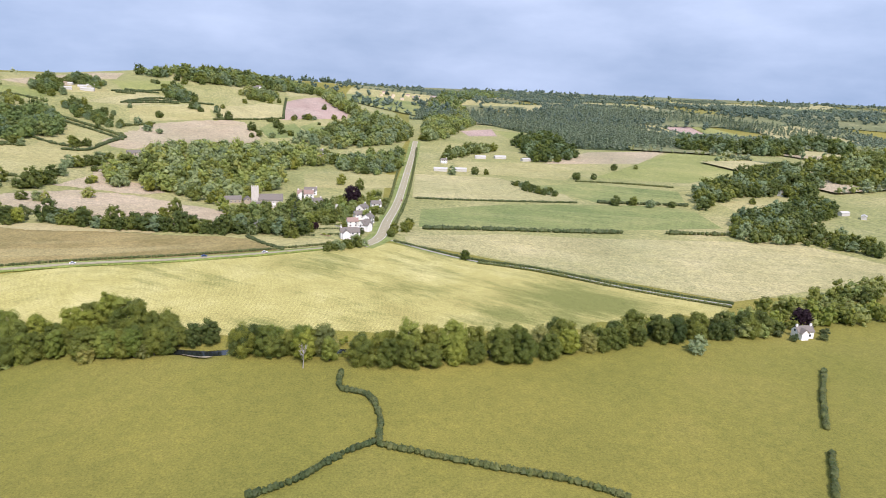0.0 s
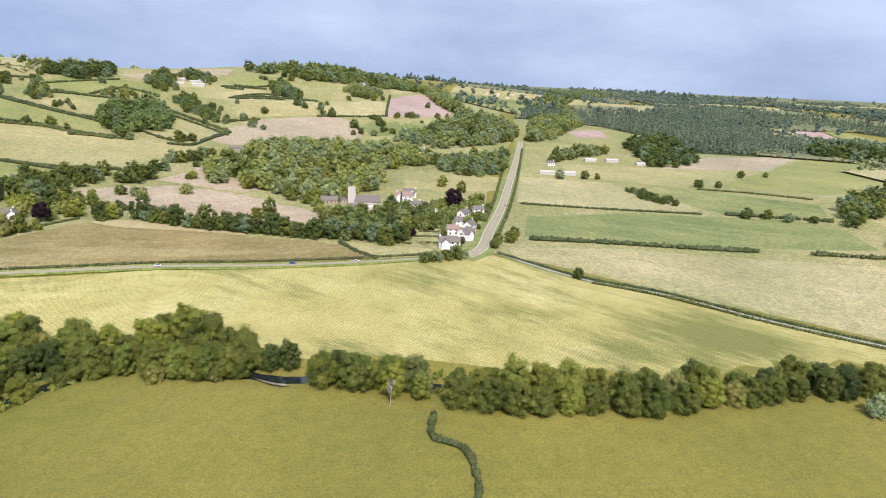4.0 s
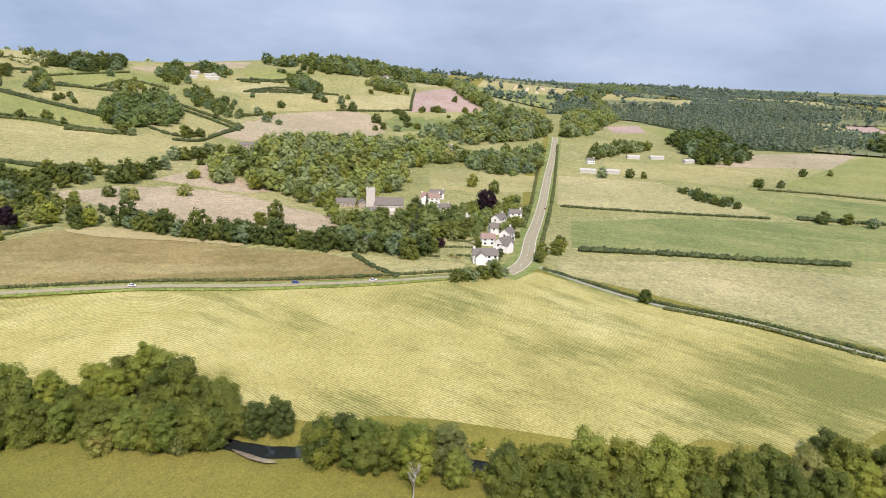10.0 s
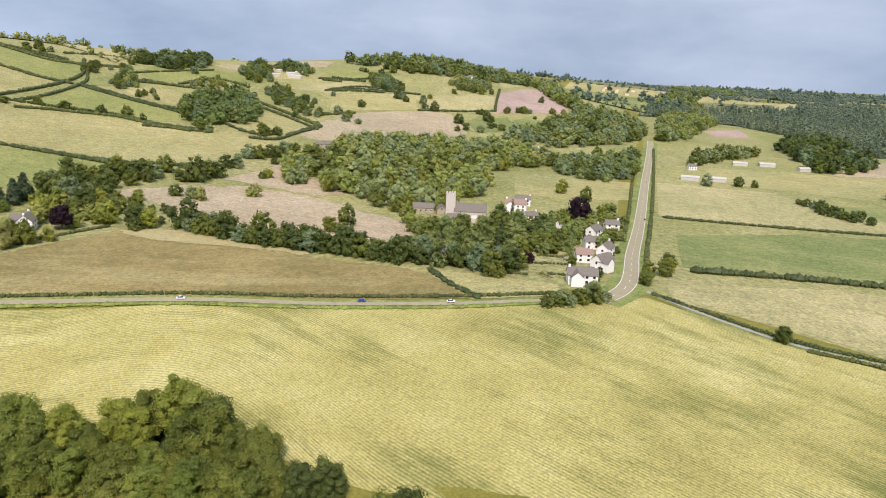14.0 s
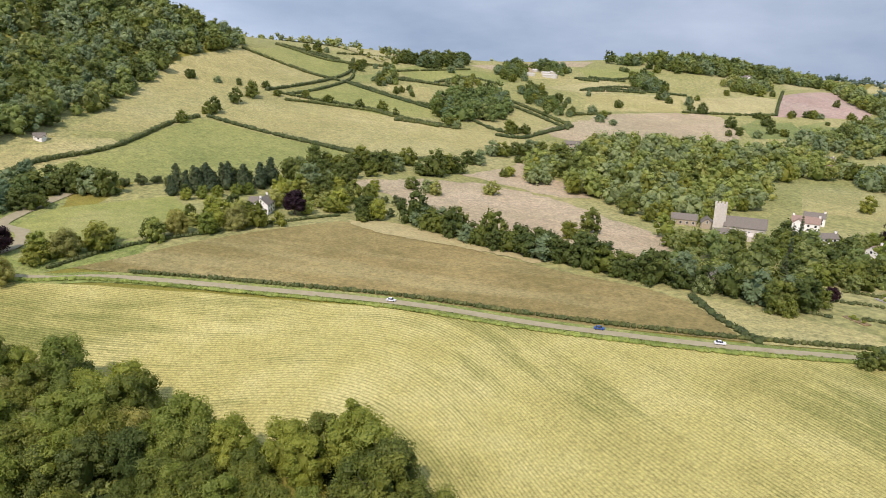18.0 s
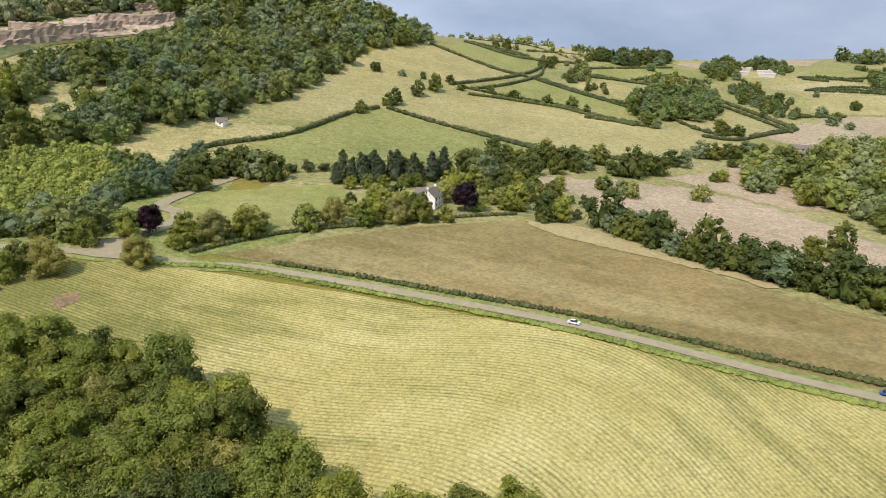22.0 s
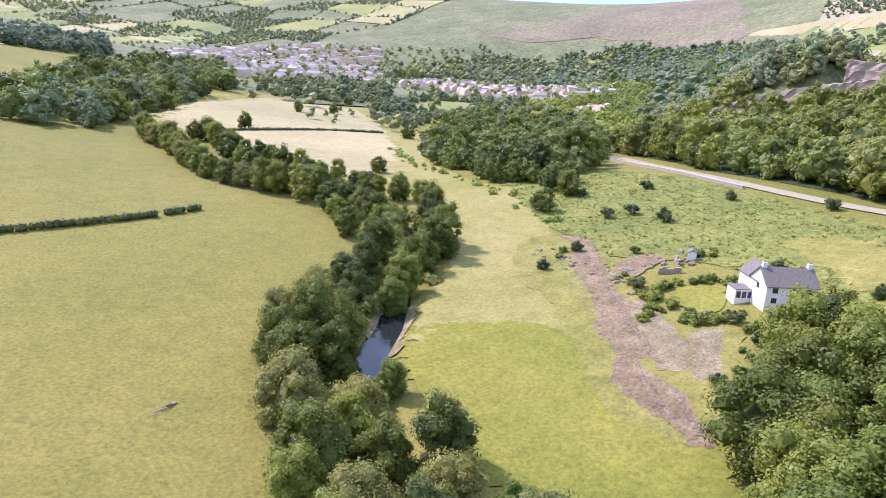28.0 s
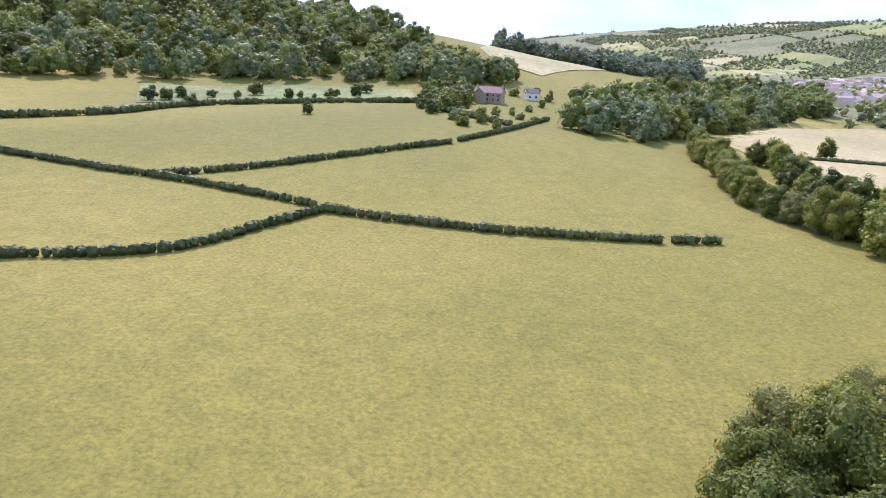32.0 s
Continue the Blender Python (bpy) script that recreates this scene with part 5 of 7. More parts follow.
wood(off_homes(np.array([(-109, 712), (-87, 689), (-100, 434), (-172, 612), (-87, 460), (-125, 436), (-26, 490), (-79, 504), (-80, 590), (-94, 503), (-199, 629), (-201, 481), (-316, 502), (-305, 504), (-276, 428), (-305, 455), (-313, 595), (-333, 646), (-201, 502), (-92, 570)], float)), "dark broadleaf trees in the village", 0.8, seed=34, sets=BROAD, mat="leaf_belt", name="village_trees")
COTTAGE = (-309, 390)
wood(np.array([p for p in [(-309, 338), (-318, 311), (-320, 322), (-317, 303), (-314, 295), (-276, 421), (-298, 502), (-311, 464), (-265, 446), (-321, 437), (-295, 424), (-335, 438), (-318, 360), (-327, 358), (-308, 367), (-303, 372), (-301, 380), (-285, 540), (-312, 601), (-195, 483)] if math.dist(p, COTTAGE) > 16]), "garden trees round the cottage", 0.8, seed=35, sets=BROAD, mat="leaf", name="garden_trees")
wood(np.array([(-28, 479), (222, 912), (256, 933), (168, 670), (186, 673), (201, 665), (224, 670), (48, 825), (34, 821), (7, 813), (318, 705), (120, 297), (178, 827), (156, 821)]), "single broadleaf trees in the fields", 0.8, seed=36, sets=BROAD, mat="leaf_belt", name="field_trees")
for n, p in enumerate([(-326, 271), (-328, 283), (-315, 306), (-313, 317), (-320, 299), (-310, 257), (-316, 251), (-312, 245), (-305, 280), (-312, 339), (-303, 358), (-311, 349), (-282, 429), (-274, 429), (-300, 370), (-297, 378)]):
    tree(("mid", "mid_light", "willow")[n % 3], *p, 0.92, group="lane trees")
for p in [(-439, -224), (-467, -219), (-315, -92), (-350, -131), (-340, 13), (-442, -95), (-339, 104), (-361, 97), (-367, -298), (-511, -266)]:
    tree("mid", *p, 0.75, group="valley trees")
for p in [(-113, 510), (-122, 560), (-108, 477), (-125, 595), (-113, 566)]:
    tree("cypress", *p, 1.0, group="cypresses")
for p in ((-373, 387), (-365, 392), (-361, 399), (-360, 408), (-356, 415), (-353, 423), (-358, 434), (-367, 400), (-350, 410)):
    tree("pine", *p, rnd.uniform(0.75, 1.05), group="conifer row")
for n, p in enumerate(((-329, 366), (-317, 367), (-312, 369), (-305, 371), (-329, 377), (-321, 383), (-316, 388), (-341, 440), (-321, 438), (-302, 431), (-297, 421), (-281, 427), (-313, 452), (-319, 474))):
    tree(("mid", "mid_light", "mid_dark")[n % 3], *p, rnd.uniform(0.5, 0.75) if n < 7 else rnd.uniform(0.75, 1.0), group="garden trees")
for n, p in enumerate(((-373, 459), (-362, 462), (-356, 469), (-353, 478), (-351, 488), (-350, 503), (-351, 520))):
    tree(("mid_dark", "mid")[n % 2], *p, rnd.uniform(0.85, 1.1), group="field trees")
for p in ((-275, 439), (-289, 459), (-282, 455), (-297, 459)):
    tree("bush", *p, rnd.uniform(0.9, 1.4), name="bush", group="field bushes")
tree("copper", -302, 403, 0.95)
tree("copper", -82, 600, 1.3)
tree("copper", -89, 462, 0.5)
tree("copper", -330, 290, 0.8)
tree("gold", -170, 612, 1.0)
tree("gold", -100, 520, 0.6)
tree("oak", 14, 414, 0.5)
tree("mid_dark", -302, 199, 0.5)
tree("copper", 188, 338, 1.0)
for p in ((176, 319), (170, 324), (192, 322), (197, 330)):
    tree("bush", *p, 1.0, name="bush", group="garden bushes")

wood(off_homes(clear(spread([(-326, 784), (-289, 848), (-214, 874), (-172, 885), (-134, 842), (-183, 754), (-157, 669), (-172, 643), (-174, 580), (-181, 544), (-213, 574), (-236, 588), (-280, 586), (-315, 623), (-337, 710)], 9.5, 4))), "mixed green wood round the village", seed=4)
wood(off_homes(clear(spread([(-175, 529), (-145, 561), (-116, 582), (-90, 614), (-75, 578), (-72, 515), (-93, 483), (-107, 456), (-123, 442), (-143, 451)], 13.0, 5))), "leafy gardens and trees of the village", 0.9, seed=5, mat="leaf")
wood(clear(spread([(-145, 835), (-61, 947), (-55, 836), (-77, 774), (-120, 788)], 10, 6)), "green trees beside the main road", seed=6)
wood(clear(spread([(-65, 412), (-58, 430), (-45, 447), (-36, 450), (-37, 441), (-59, 412)], 5.5, 7), 6), "low trees and bushes at the road junction", 0.5, seed=7)
wood(off_homes(clear(spread([(-79, 615), (-65, 683), (-55, 597), (-55, 513), (-56, 456), (-64, 507)], 8, 8), 9), 7.0), "garden trees beside the main road", 0.65, seed=8, mat="leaf")
beside = clear(spread([(-290, 374), (-317, 397), (-356, 444), (-356, 464), (-338, 475), (-313, 456), (-286, 420), (-296, 406)], 11, 9))
wood(beside[np.hypot(beside[:, 0] + 309, beside[:, 1] - 392) > 13], "garden trees and shrubs round a cottage", 0.7, seed=9, mat="leaf")
wood(clear(spread([(159, 350), (200, 373), (281, 416), (241, 351), (206, 342), (176, 329), (145, 316)], 9, 77)), "green trees round the riverside cottage", 0.9, seed=77, mat="leaf")
wood(clear(spread([(-211, 943), (-177, 1105), (-149, 1268), (-105, 1278), (-67, 1213), (-54, 1052), (-142, 930)], 10, 10), 12), "dense green wood on the slope beside the road", seed=10)
wood(spread([(-574, 1235), (-505, 1291), (-410, 1346), (-317, 1390), (-259, 1417), (-192, 1255), (-142, 1209), (-160, 1284), (-258, 1536)], 10, 11), "dark wood along the hill crest", seed=11)
wood(spread([(-450, 1093), (-453, 1143), (-418, 1148), (-400, 1111), (-421, 1088)], 9, 12), "small dark copse on the hill", 0.8, seed=12)
wood(spread([(-614, 773), (-676, 880), (-622, 830), (-594, 801), (-593, 765)], 9, 13), "small thicket on the hill", 0.7, seed=13)
wood(spread([(-507, 751), (-536, 826), (-515, 885), (-465, 838), (-438, 771), (-459, 708)], 7.5, 14), "round green copse among the fields", 0.95, seed=14)
OPEN = [[(-541, 283), (-557, 333), (-541, 329), (-529, 313), (-504, 289), (-507, 279)], [(x + 9, y - 5) for x, y in [(-541, 283), (-557, 333), (-541, 329), (-529, 313), (-504, 289), (-507, 279)]], [(x + 18, y - 9) for x, y in [(-541, 283), (-557, 333), (-541, 329), (-529, 313), (-504, 289), (-507, 279)]], [(-522, 240), (-525, 250), (-497, 255), (-502, 246)], [(x + 10, y - 5) for x, y in [(-522, 240), (-525, 250), (-497, 255), (-502, 246)]], [(-469, 306), (-483, 360), (-488, 399), (-476, 411), (-438, 323)], [(-348, 294), (-365, 311), (-378, 331), (-365, 380), (-314, 365), (-319, 332), (-329, 299)], [(-432, 328), (-466, 403), (-519, 495), (-455, 521), (-397, 543), (-390, 495), (-388, 402), (-425, 326)], [(-505, 395), (-652, 560), (-697, 660), (-628, 732), (-589, 611), (-522, 506), (-492, 435)], [(-513, 8), (-658, -50), (-599, 30), (-611, 101), (-622, 131), (-565, 221), (-563, 282), (-504, 280), (-496, 245), (-528, 237), (-513, 215), (-419, 213), (-392, 196), (-410, 168), (-427, 111)], [(-419, 213), (-471, 244), (-462, 293), (-447, 313), (-379, 294), (-344, 266), (-361, 241)]]


def outside(points):
    for poly in OPEN:
        points = points[~inside(points[:, 0], points[:, 1], poly)]
    return points


wood(clear(outside(spread([(-555, 234), (-565, 291), (-627, 394), (-693, 489)] + [(-766, 709), (-727, 692), (-679, 636), (-651, 570), (-593, 531), (-557, 459), (-514, 399), (-498, 363), (-484, 334)] + [(-492, 330), (-446, 300), (-406, 299), (-319, 273), (-336, 232)], 8.5, 15))), "dense broadleaf wood on the steep hill", 1.0, seed=15, sets=NEARW)
wood(spread([(-690, 480), (-712, 410), (-790, 400), (-900, 520), (-900, 690), (-810, 690), (-740, 600), (-660, 560)], 11, 151), "dense wood on the crest above the quarry", 1.15, seed=151)
shut = clear(spread([(-513, 8), (-658, -50), (-599, 30), (-611, 101), (-622, 131), (-565, 221), (-563, 282), (-504, 280), (-496, 245), (-528, 237), (-513, 215), (-419, 213), (-392, 196), (-410, 168), (-427, 111)], 8.5, 16))
for poly in OPEN[:5]:
    shut = shut[~inside(shut[:, 0], shut[:, 1], poly)]
wood(shut, "dense green woodland below the quarry", 1.0, seed=16, sets=NEARW, mat="leaf")
wood(clear(spread([(-419, 213), (-471, 244), (-462, 293), (-447, 313), (-379, 294), (-344, 266), (-361, 241)], 5.0, 17)), "young olive-green plantation", 0.55, seed=17, sets=NEARW, mat="leaf_young")
tall = clear(spread([(-579, 285), (-654, 414), (-492, 371), (-496, 349), (-491, 320), (-474, 303), (-514, 299), (-549, 330), (-562, 326)], 9, 18))
for poly in OPEN[:5]:
    tall = tall[~inside(tall[:, 0], tall[:, 1], poly)]
wood(tall, "tall green trees round a clearing", 1.1, seed=18, sets=NEARW)
wood(clear(spread([(-428, 296), (-423, 320), (-432, 354), (-403, 346), (-389, 317), (-374, 293)], 9, 19)), "green trees along the lane", 0.9, seed=19, sets=NEARW)
wood(clear(spread([(-383, -5), (-502, -127), (-583, -169), (-627, -171), (-643, -124), (-539, -13), (-403, 75), (-372, 70), (-378, 29)], 8.5, 20)), "green woodland below the upper road", 0.95, seed=20, sets=NEARW, mat="leaf")
hill = outside(spread([(-620, 250), (-700, 430), (-760, 500), (-900, 540), (-930, 150), (-900, -60), (-720, -110), (-640, -40), (-660, 120)], 12, 210))
hill = hill[~inside(hill[:, 0], hill[:, 1], [(-904, -2), (-883, 75), (-846, 141), (-743, 205), (-732, 241), (-703, 290), (-736, 372), (-759, 441), (-710, 428), (-670, 361), (-648, 305), (-618, 252), (-600, 232), (-640, 175), (-765, 104), (-640, 91)]) & (off_line(hill[:, 0], hill[:, 1], [(-840, 88), (-803, 146), (-782, 196), (-778, 223), (-759, 255)]) > 14)]
wood(hill, "broadleaf woods on the slopes round the quarry", 1.15, seed=210, sets=MIDW, mat="leaf_pale")
wood(spread([(-556, 230), (-600, 228), (-622, 256), (-652, 308), (-674, 364), (-712, 430), (-700, 492), (-622, 392), (-566, 291)], 7, 215), "low scrub wood below the quarry rim", 0.5, seed=215)
edge = np.concatenate([row([(x - 6, y + 5) for x, y in VALLEY[8:16]], 4.5, 240), row([(x - 11, y + 9) for x, y in VALLEY[8:16]], 6.0, 241)])
edge = edge[np.hypot(edge[:, 0] + 324, edge[:, 1] - 284) > 17]
wood(edge, "bushy trees lining the valley road", 0.55, seed=242, sets=NEARW, mat="leaf", name="roadside_trees")
wood(spread([(-833, -279), (-717, -137), (-628, -27), (-841, -170), (-1095, -420)], 8.5, 211), "olive-green scrub trees above the road", 0.75, seed=211, mat="leaf_young")
wood(spread([(-1206, -369), (-1259, -293), (-1128, -121), (-916, 1), (-631, 33)], 9, 212), "dark trees over the old cliff", 1.0, seed=212)
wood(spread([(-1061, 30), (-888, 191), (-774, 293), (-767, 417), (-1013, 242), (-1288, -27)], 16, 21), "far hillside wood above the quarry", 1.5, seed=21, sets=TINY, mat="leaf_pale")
wood(spread([(-383, -4), (-486, -95), (-613, -166), (-651, -118), (-484, 19), (-362, 95), (-366, 72), (-360, 58)], 8, 22), "bushy green trees above the bank", 0.85, seed=22, sets=NEARW, mat="leaf")
wood(spread([(-618, 15), (-632, 105), (-690, 110), (-710, 20), (-670, -30), (-625, -20)], 8.5, 23), "trees crowning the cliff", 1.0, seed=23, mat="leaf_pale")
wood(spread([(-224, -112), (-250, -222), (-303, -313), (-408, -481), (-510, -512), (-448, -348), (-346, -227), (-278, -122), (-252, -89)], 11.5, 24), "green wood along the valley side", 1.0, seed=24, sets=NEARW, mat="leaf_far")
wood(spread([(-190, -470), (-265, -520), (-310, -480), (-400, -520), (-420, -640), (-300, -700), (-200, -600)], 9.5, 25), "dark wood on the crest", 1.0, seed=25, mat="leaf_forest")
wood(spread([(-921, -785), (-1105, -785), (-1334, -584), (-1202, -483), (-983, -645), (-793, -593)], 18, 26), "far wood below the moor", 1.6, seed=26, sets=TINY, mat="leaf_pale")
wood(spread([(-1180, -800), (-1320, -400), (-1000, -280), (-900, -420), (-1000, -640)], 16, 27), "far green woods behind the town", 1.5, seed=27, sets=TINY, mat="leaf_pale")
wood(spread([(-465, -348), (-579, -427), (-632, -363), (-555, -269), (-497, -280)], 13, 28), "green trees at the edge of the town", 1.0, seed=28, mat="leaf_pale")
wood(spread([(60, -90), (110, -70), (180, -160), (200, -420), (40, -470), (-90, -420), (-176, -295), (-214, -275), (-189, -240), (-150, -222), (-110, -228), (-73, -228), (0, -188), (40, -130)], 10.5, 29), "dense broadleaf wood on the hillside", 1.0, seed=29, sets=NEARW, mat="leaf_far")
wood(spread([(-160, -120), (-154, -231), (-175, -240), (-182, -163), (-171, -115)], 8, 30), "trees and shrubs beside the farm", 0.7, seed=30, sets=NEARW, mat="leaf")
FOREST = [(-80, 1396), (-57, 1697), (56, 1885), (212, 1951), (388, 2079), (558, 2110), (715, 2091), (845, 2016), (953, 1921), (1014, 1848), (927, 1685), (833, 1814), (728, 1907), (645, 1970), (496, 1860), (451, 1396), (425, 1267), (317, 1174), (221, 1156), (169, 1175), (220, 1387), (150, 1461), (99, 1586), (10, 1597)]
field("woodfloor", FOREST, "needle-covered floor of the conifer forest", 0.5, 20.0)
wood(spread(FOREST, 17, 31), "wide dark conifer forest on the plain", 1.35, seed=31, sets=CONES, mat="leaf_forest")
for n, (poly, size) in enumerate((([(416, 1320), (559, 1356), (692, 1401), (628, 1227), (515, 1172), (409, 1232)], 1.4), ([(807, 1639), (855, 1467), (712, 1234), (719, 1457)], 1.4), ([(571, 1076), (833, 1318), (512, 796), (478, 840), (522, 996)], 1.2), ([(268, 749), (365, 869), (424, 959), (490, 980), (477, 877), (402, 745), (366, 760), (337, 738), (273, 696), (246, 652)], 1.0), ([(266, 633), (307, 653), (380, 725), (414, 732), (370, 640), (316, 596), (252, 584)], 0.9), ([(241, 568), (311, 606), (334, 539), (346, 523), (326, 490), (296, 527), (232, 535)], 0.9), ([(113, 1176), (182, 1335), (194, 1143), (193, 1031), (165, 964), (116, 943), (107, 1060)], 1.1), ([(7, 999), (60, 1071), (74, 1026), (31, 968), (0, 910), (-15, 891)], 1.0), ([(71, 772), (86, 758), (120, 716), (115, 700), (85, 725)], 0.6))):
    wood(spread(poly, 11 * size, 40 + n), "dark green wood at the field edge", size, seed=40 + n, mat="leaf_belt")


# far field choices, mostly the meadow colour with haze painted in
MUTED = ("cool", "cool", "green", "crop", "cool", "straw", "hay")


def patchwork(x0, y0, nx, ny, cell, turn, seed, trees=True, lift=2.5, kinds=("green", "hay", "straw", "cool", "crop", "green", "stubble", "cool"), thick=0.13):
    """Far farmland: uneven quadrilateral fields with bushy boundaries."""
    r = np.random.default_rng(seed)
    c, s = math.cos(radians(turn)), math.sin(radians(turn))
    node = {}
    for i in range(nx + 1):
        for j in range(ny + 1):
            u, v = (i + r.uniform(-0.3, 0.3)) * cell, (j + r.uniform(-0.3, 0.3)) * cell
            node[i, j] = (x0 + u * c - v * s, y0 + u * s + v * c)
    spots = []
    for i in range(nx):
        for j in range(ny):
            quad = [node[i, j], node[i + 1, j], node[i + 1, j + 1], node[i, j + 1]]
            if r.random() < 0.72:
                field(kinds[r.integers(len(kinds))], quad, "far field on the hillside farmland", lift, cell / 5)
            for a, b in ((quad[0], quad[1]), (quad[1], quad[2])):
                if r.random() < 0.75:
                    k = int(cell / 14)
                    spots += [(a[0] + (b[0] - a[0]) * (q + r.random()) / k, a[1] + (b[1] - a[1]) * (q + r.random()) / k) for q in range(k)]
            if r.random() < thick:
                spots += spread(quad, 14, int(r.integers(999))).tolist()
    if trees:
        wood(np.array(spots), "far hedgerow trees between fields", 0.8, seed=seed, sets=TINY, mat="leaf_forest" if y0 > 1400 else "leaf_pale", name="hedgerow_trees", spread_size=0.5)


VALLEY_FLOOR = [(-420, -120), (-600, -130), (-760, -180), (-1000, -260), (-1250, -500), (-1250, -850), (-900, -1150), (-600, -700), (-450, -420)]
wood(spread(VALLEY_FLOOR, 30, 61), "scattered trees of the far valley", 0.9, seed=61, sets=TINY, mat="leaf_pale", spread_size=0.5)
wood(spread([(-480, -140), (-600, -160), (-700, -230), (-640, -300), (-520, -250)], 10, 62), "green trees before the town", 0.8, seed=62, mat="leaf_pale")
wood(spread([(-390, -20), (-450, -90), (-480, -60), (-420, 10)], 9, 63), "scrubby trees at the meadow edge", 0.6, seed=63)
for line in ([(-311, -98), (-340, -120), (-400, -130), (-440, -120)], [(-470, -100), (-520, -150), (-560, -190)]):
    hedge(line, 1.6, 3.0, "low broken hedge across the dry meadow", 3.0)
wood(spread([(-720, -100), (-780, 60), (-900, 40), (-1000, 180), (-1250, 150), (-1300, -250), (-950, -250)], 18, 64), "far woods on the hill behind the quarry", 1.6, seed=64, sets=TINY, mat="leaf_pale")
wood(spread([(-702, -244), (-791, -220), (-663, -79), (-592, -37), (-560, -60), (-640, -128)], 11.5, 213), "scrub trees between road and town", 0.8, seed=213, mat="leaf_young", spread_size=0.45)
wood(spread([(-1286, -671), (-1387, -584), (-1309, -274), (-1141, -162), (-1000, -250), (-1200, -480)], 15, 214), "far woods on the lower moor slope", 1.4, seed=214, sets=TINY, mat="leaf_pale")
patchwork(-1000, 60, 4, 3, 110, 175, 77, lift=1.2)
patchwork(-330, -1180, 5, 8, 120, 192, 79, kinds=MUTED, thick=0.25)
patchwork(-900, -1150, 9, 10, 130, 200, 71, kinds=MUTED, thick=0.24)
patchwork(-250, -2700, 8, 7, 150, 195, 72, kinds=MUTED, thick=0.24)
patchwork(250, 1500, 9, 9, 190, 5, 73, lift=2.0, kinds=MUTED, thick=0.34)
patchwork(420, 780, 6, 5, 130, 10, 74)
patchwork(-1020, 820, 3, 4, 105, 12, 75, lift=1.2)

r_far = np.random.default_rng(7)
clumps = []
for k in range(34):
    cx, cy, w = r_far.uniform(-500, 3200), r_far.uniform(1650, 3600), r_far.uniform(80, 260)
    clumps.append(np.stack([cx + r_far.normal(0, w, 46), cy + r_far.normal(0, w * 0.3, 46)], 1))
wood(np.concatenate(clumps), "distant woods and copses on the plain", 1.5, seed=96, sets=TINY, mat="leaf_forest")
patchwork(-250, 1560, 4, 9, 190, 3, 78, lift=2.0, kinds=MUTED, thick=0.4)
wood(clear(spread([(-48, 1305), (38, 1931), (61, 1552), (-3, 1137), (-42, 1063)], 11, 97), 9), "trees at the bend of the main road", 1.0, seed=97)
gardens = clear(spread([(-126, 444), (-95, 430), (-66, 432), (-54, 450), (-50, 620), (-85, 640), (-120, 600)], 9.0, 230), 6.5)
gardens = off_homes(gardens, 7.5)
wood(gardens, "garden trees and shrubs between the village houses", 0.48, seed=230, sets=BROAD, mat="leaf", name="garden_trees", spread_size=0.45)
wood(np.array([(-70, 405), (-66, 408), (-62, 409), (-58, 413), (-54, 418), (-51, 422), (-36, 455), (-36, 463), (-66, 412), (-35, 470), (-26, 502), (-60, 416), (-56, 421)]), "low trees and bushes beside the junction", 0.5, seed=231, sets=BROAD, mat="leaf_belt", name="roadside_trees")
for hx, hy in ((-89, 463), (-82, 483), (-71, 449), (-92, 440), (-76, 468), (-98, 452)):
    hedge([(hx - 6, hy - 2), (hx, hy), (hx + 6, hy + 1)], 1.2, 1.6, "low clipped garden hedge", 1.4)
hedge([(-366, 203), (-354, 216), (-347, 221), (-340, 228), (-335, 235), (-331, 240), (-324, 245)], 2.4, 3.2, "bushy hedge between road and bracken", 1.8)
wood(spread([(-55, 1912), (97, 3502), (275, 2927), (43, 2050), (-46, 1422)], 16, 98), "trees beyond the main road", 1.2, seed=98, sets=TINY)

# ---- buildings ----


def box(v, f, x0, x1, y0, y1, z0, z1):
    n = len(v)
    v += [(x, y, z) for z in (z0, z1) for y in (y0, y1) for x in (x0, x1)]
    f += [tuple(n + i for i in q) for q in ((0, 2, 3, 1), (4, 5, 7, 6), (0, 1, 5, 4), (2, 6, 7, 3), (0, 4, 6, 2), (1, 3, 7, 5))]


def box_mesh(name, mat, *size):
    v, f = [], []
    box(v, f, *size)
    return mesh_of(name, v, f, M[mat])


def gable_wall(long, wide, eaves, ridge, mat):
    a, b = long / 2, wide / 2
    v = [(-a, -b, -1.5), (a, -b, -1.5), (a, b, -1.5), (-a, b, -1.5), (-a, -b, eaves), (a, -b, eaves), (a, b, eaves), (-a, b, eaves), (-a, 0, ridge), (a, 0, ridge)]
    f = [(0, 1, 5, 4), (2, 3, 7, 6), (1, 2, 6, 9, 5), (3, 0, 4, 8, 7), (0, 3, 2, 1), (4, 5, 9, 8), (6, 7, 8, 9)]
    return mesh_of("wall", v, f, M[mat])


def gable_roof(long, wide, eaves, ridge, mat, over=0.35, thick=0.18):
    a, b = long / 2 + over, wide / 2 + over
    drop = eaves - over * (ridge - eaves) / (wide / 2)
    v = []
    for z in (0.03, 0.03 + thick):
        v += [(-a, -b, drop + z), (a, -b, drop + z), (a, 0, ridge + z), (-a, 0, ridge + z), (-a, b, drop + z), (a, b, drop + z)]
    f = [(6, 7, 8, 9), (9, 8, 11, 10), (3, 2, 1, 0), (4, 5, 2, 3), (0, 1, 7, 6), (5, 4, 10, 11), (1, 2, 8, 7), (2, 5, 11, 8), (3, 0, 6, 9), (4, 3, 9, 10)]
    return mesh_of("roof", v, f, M[mat])


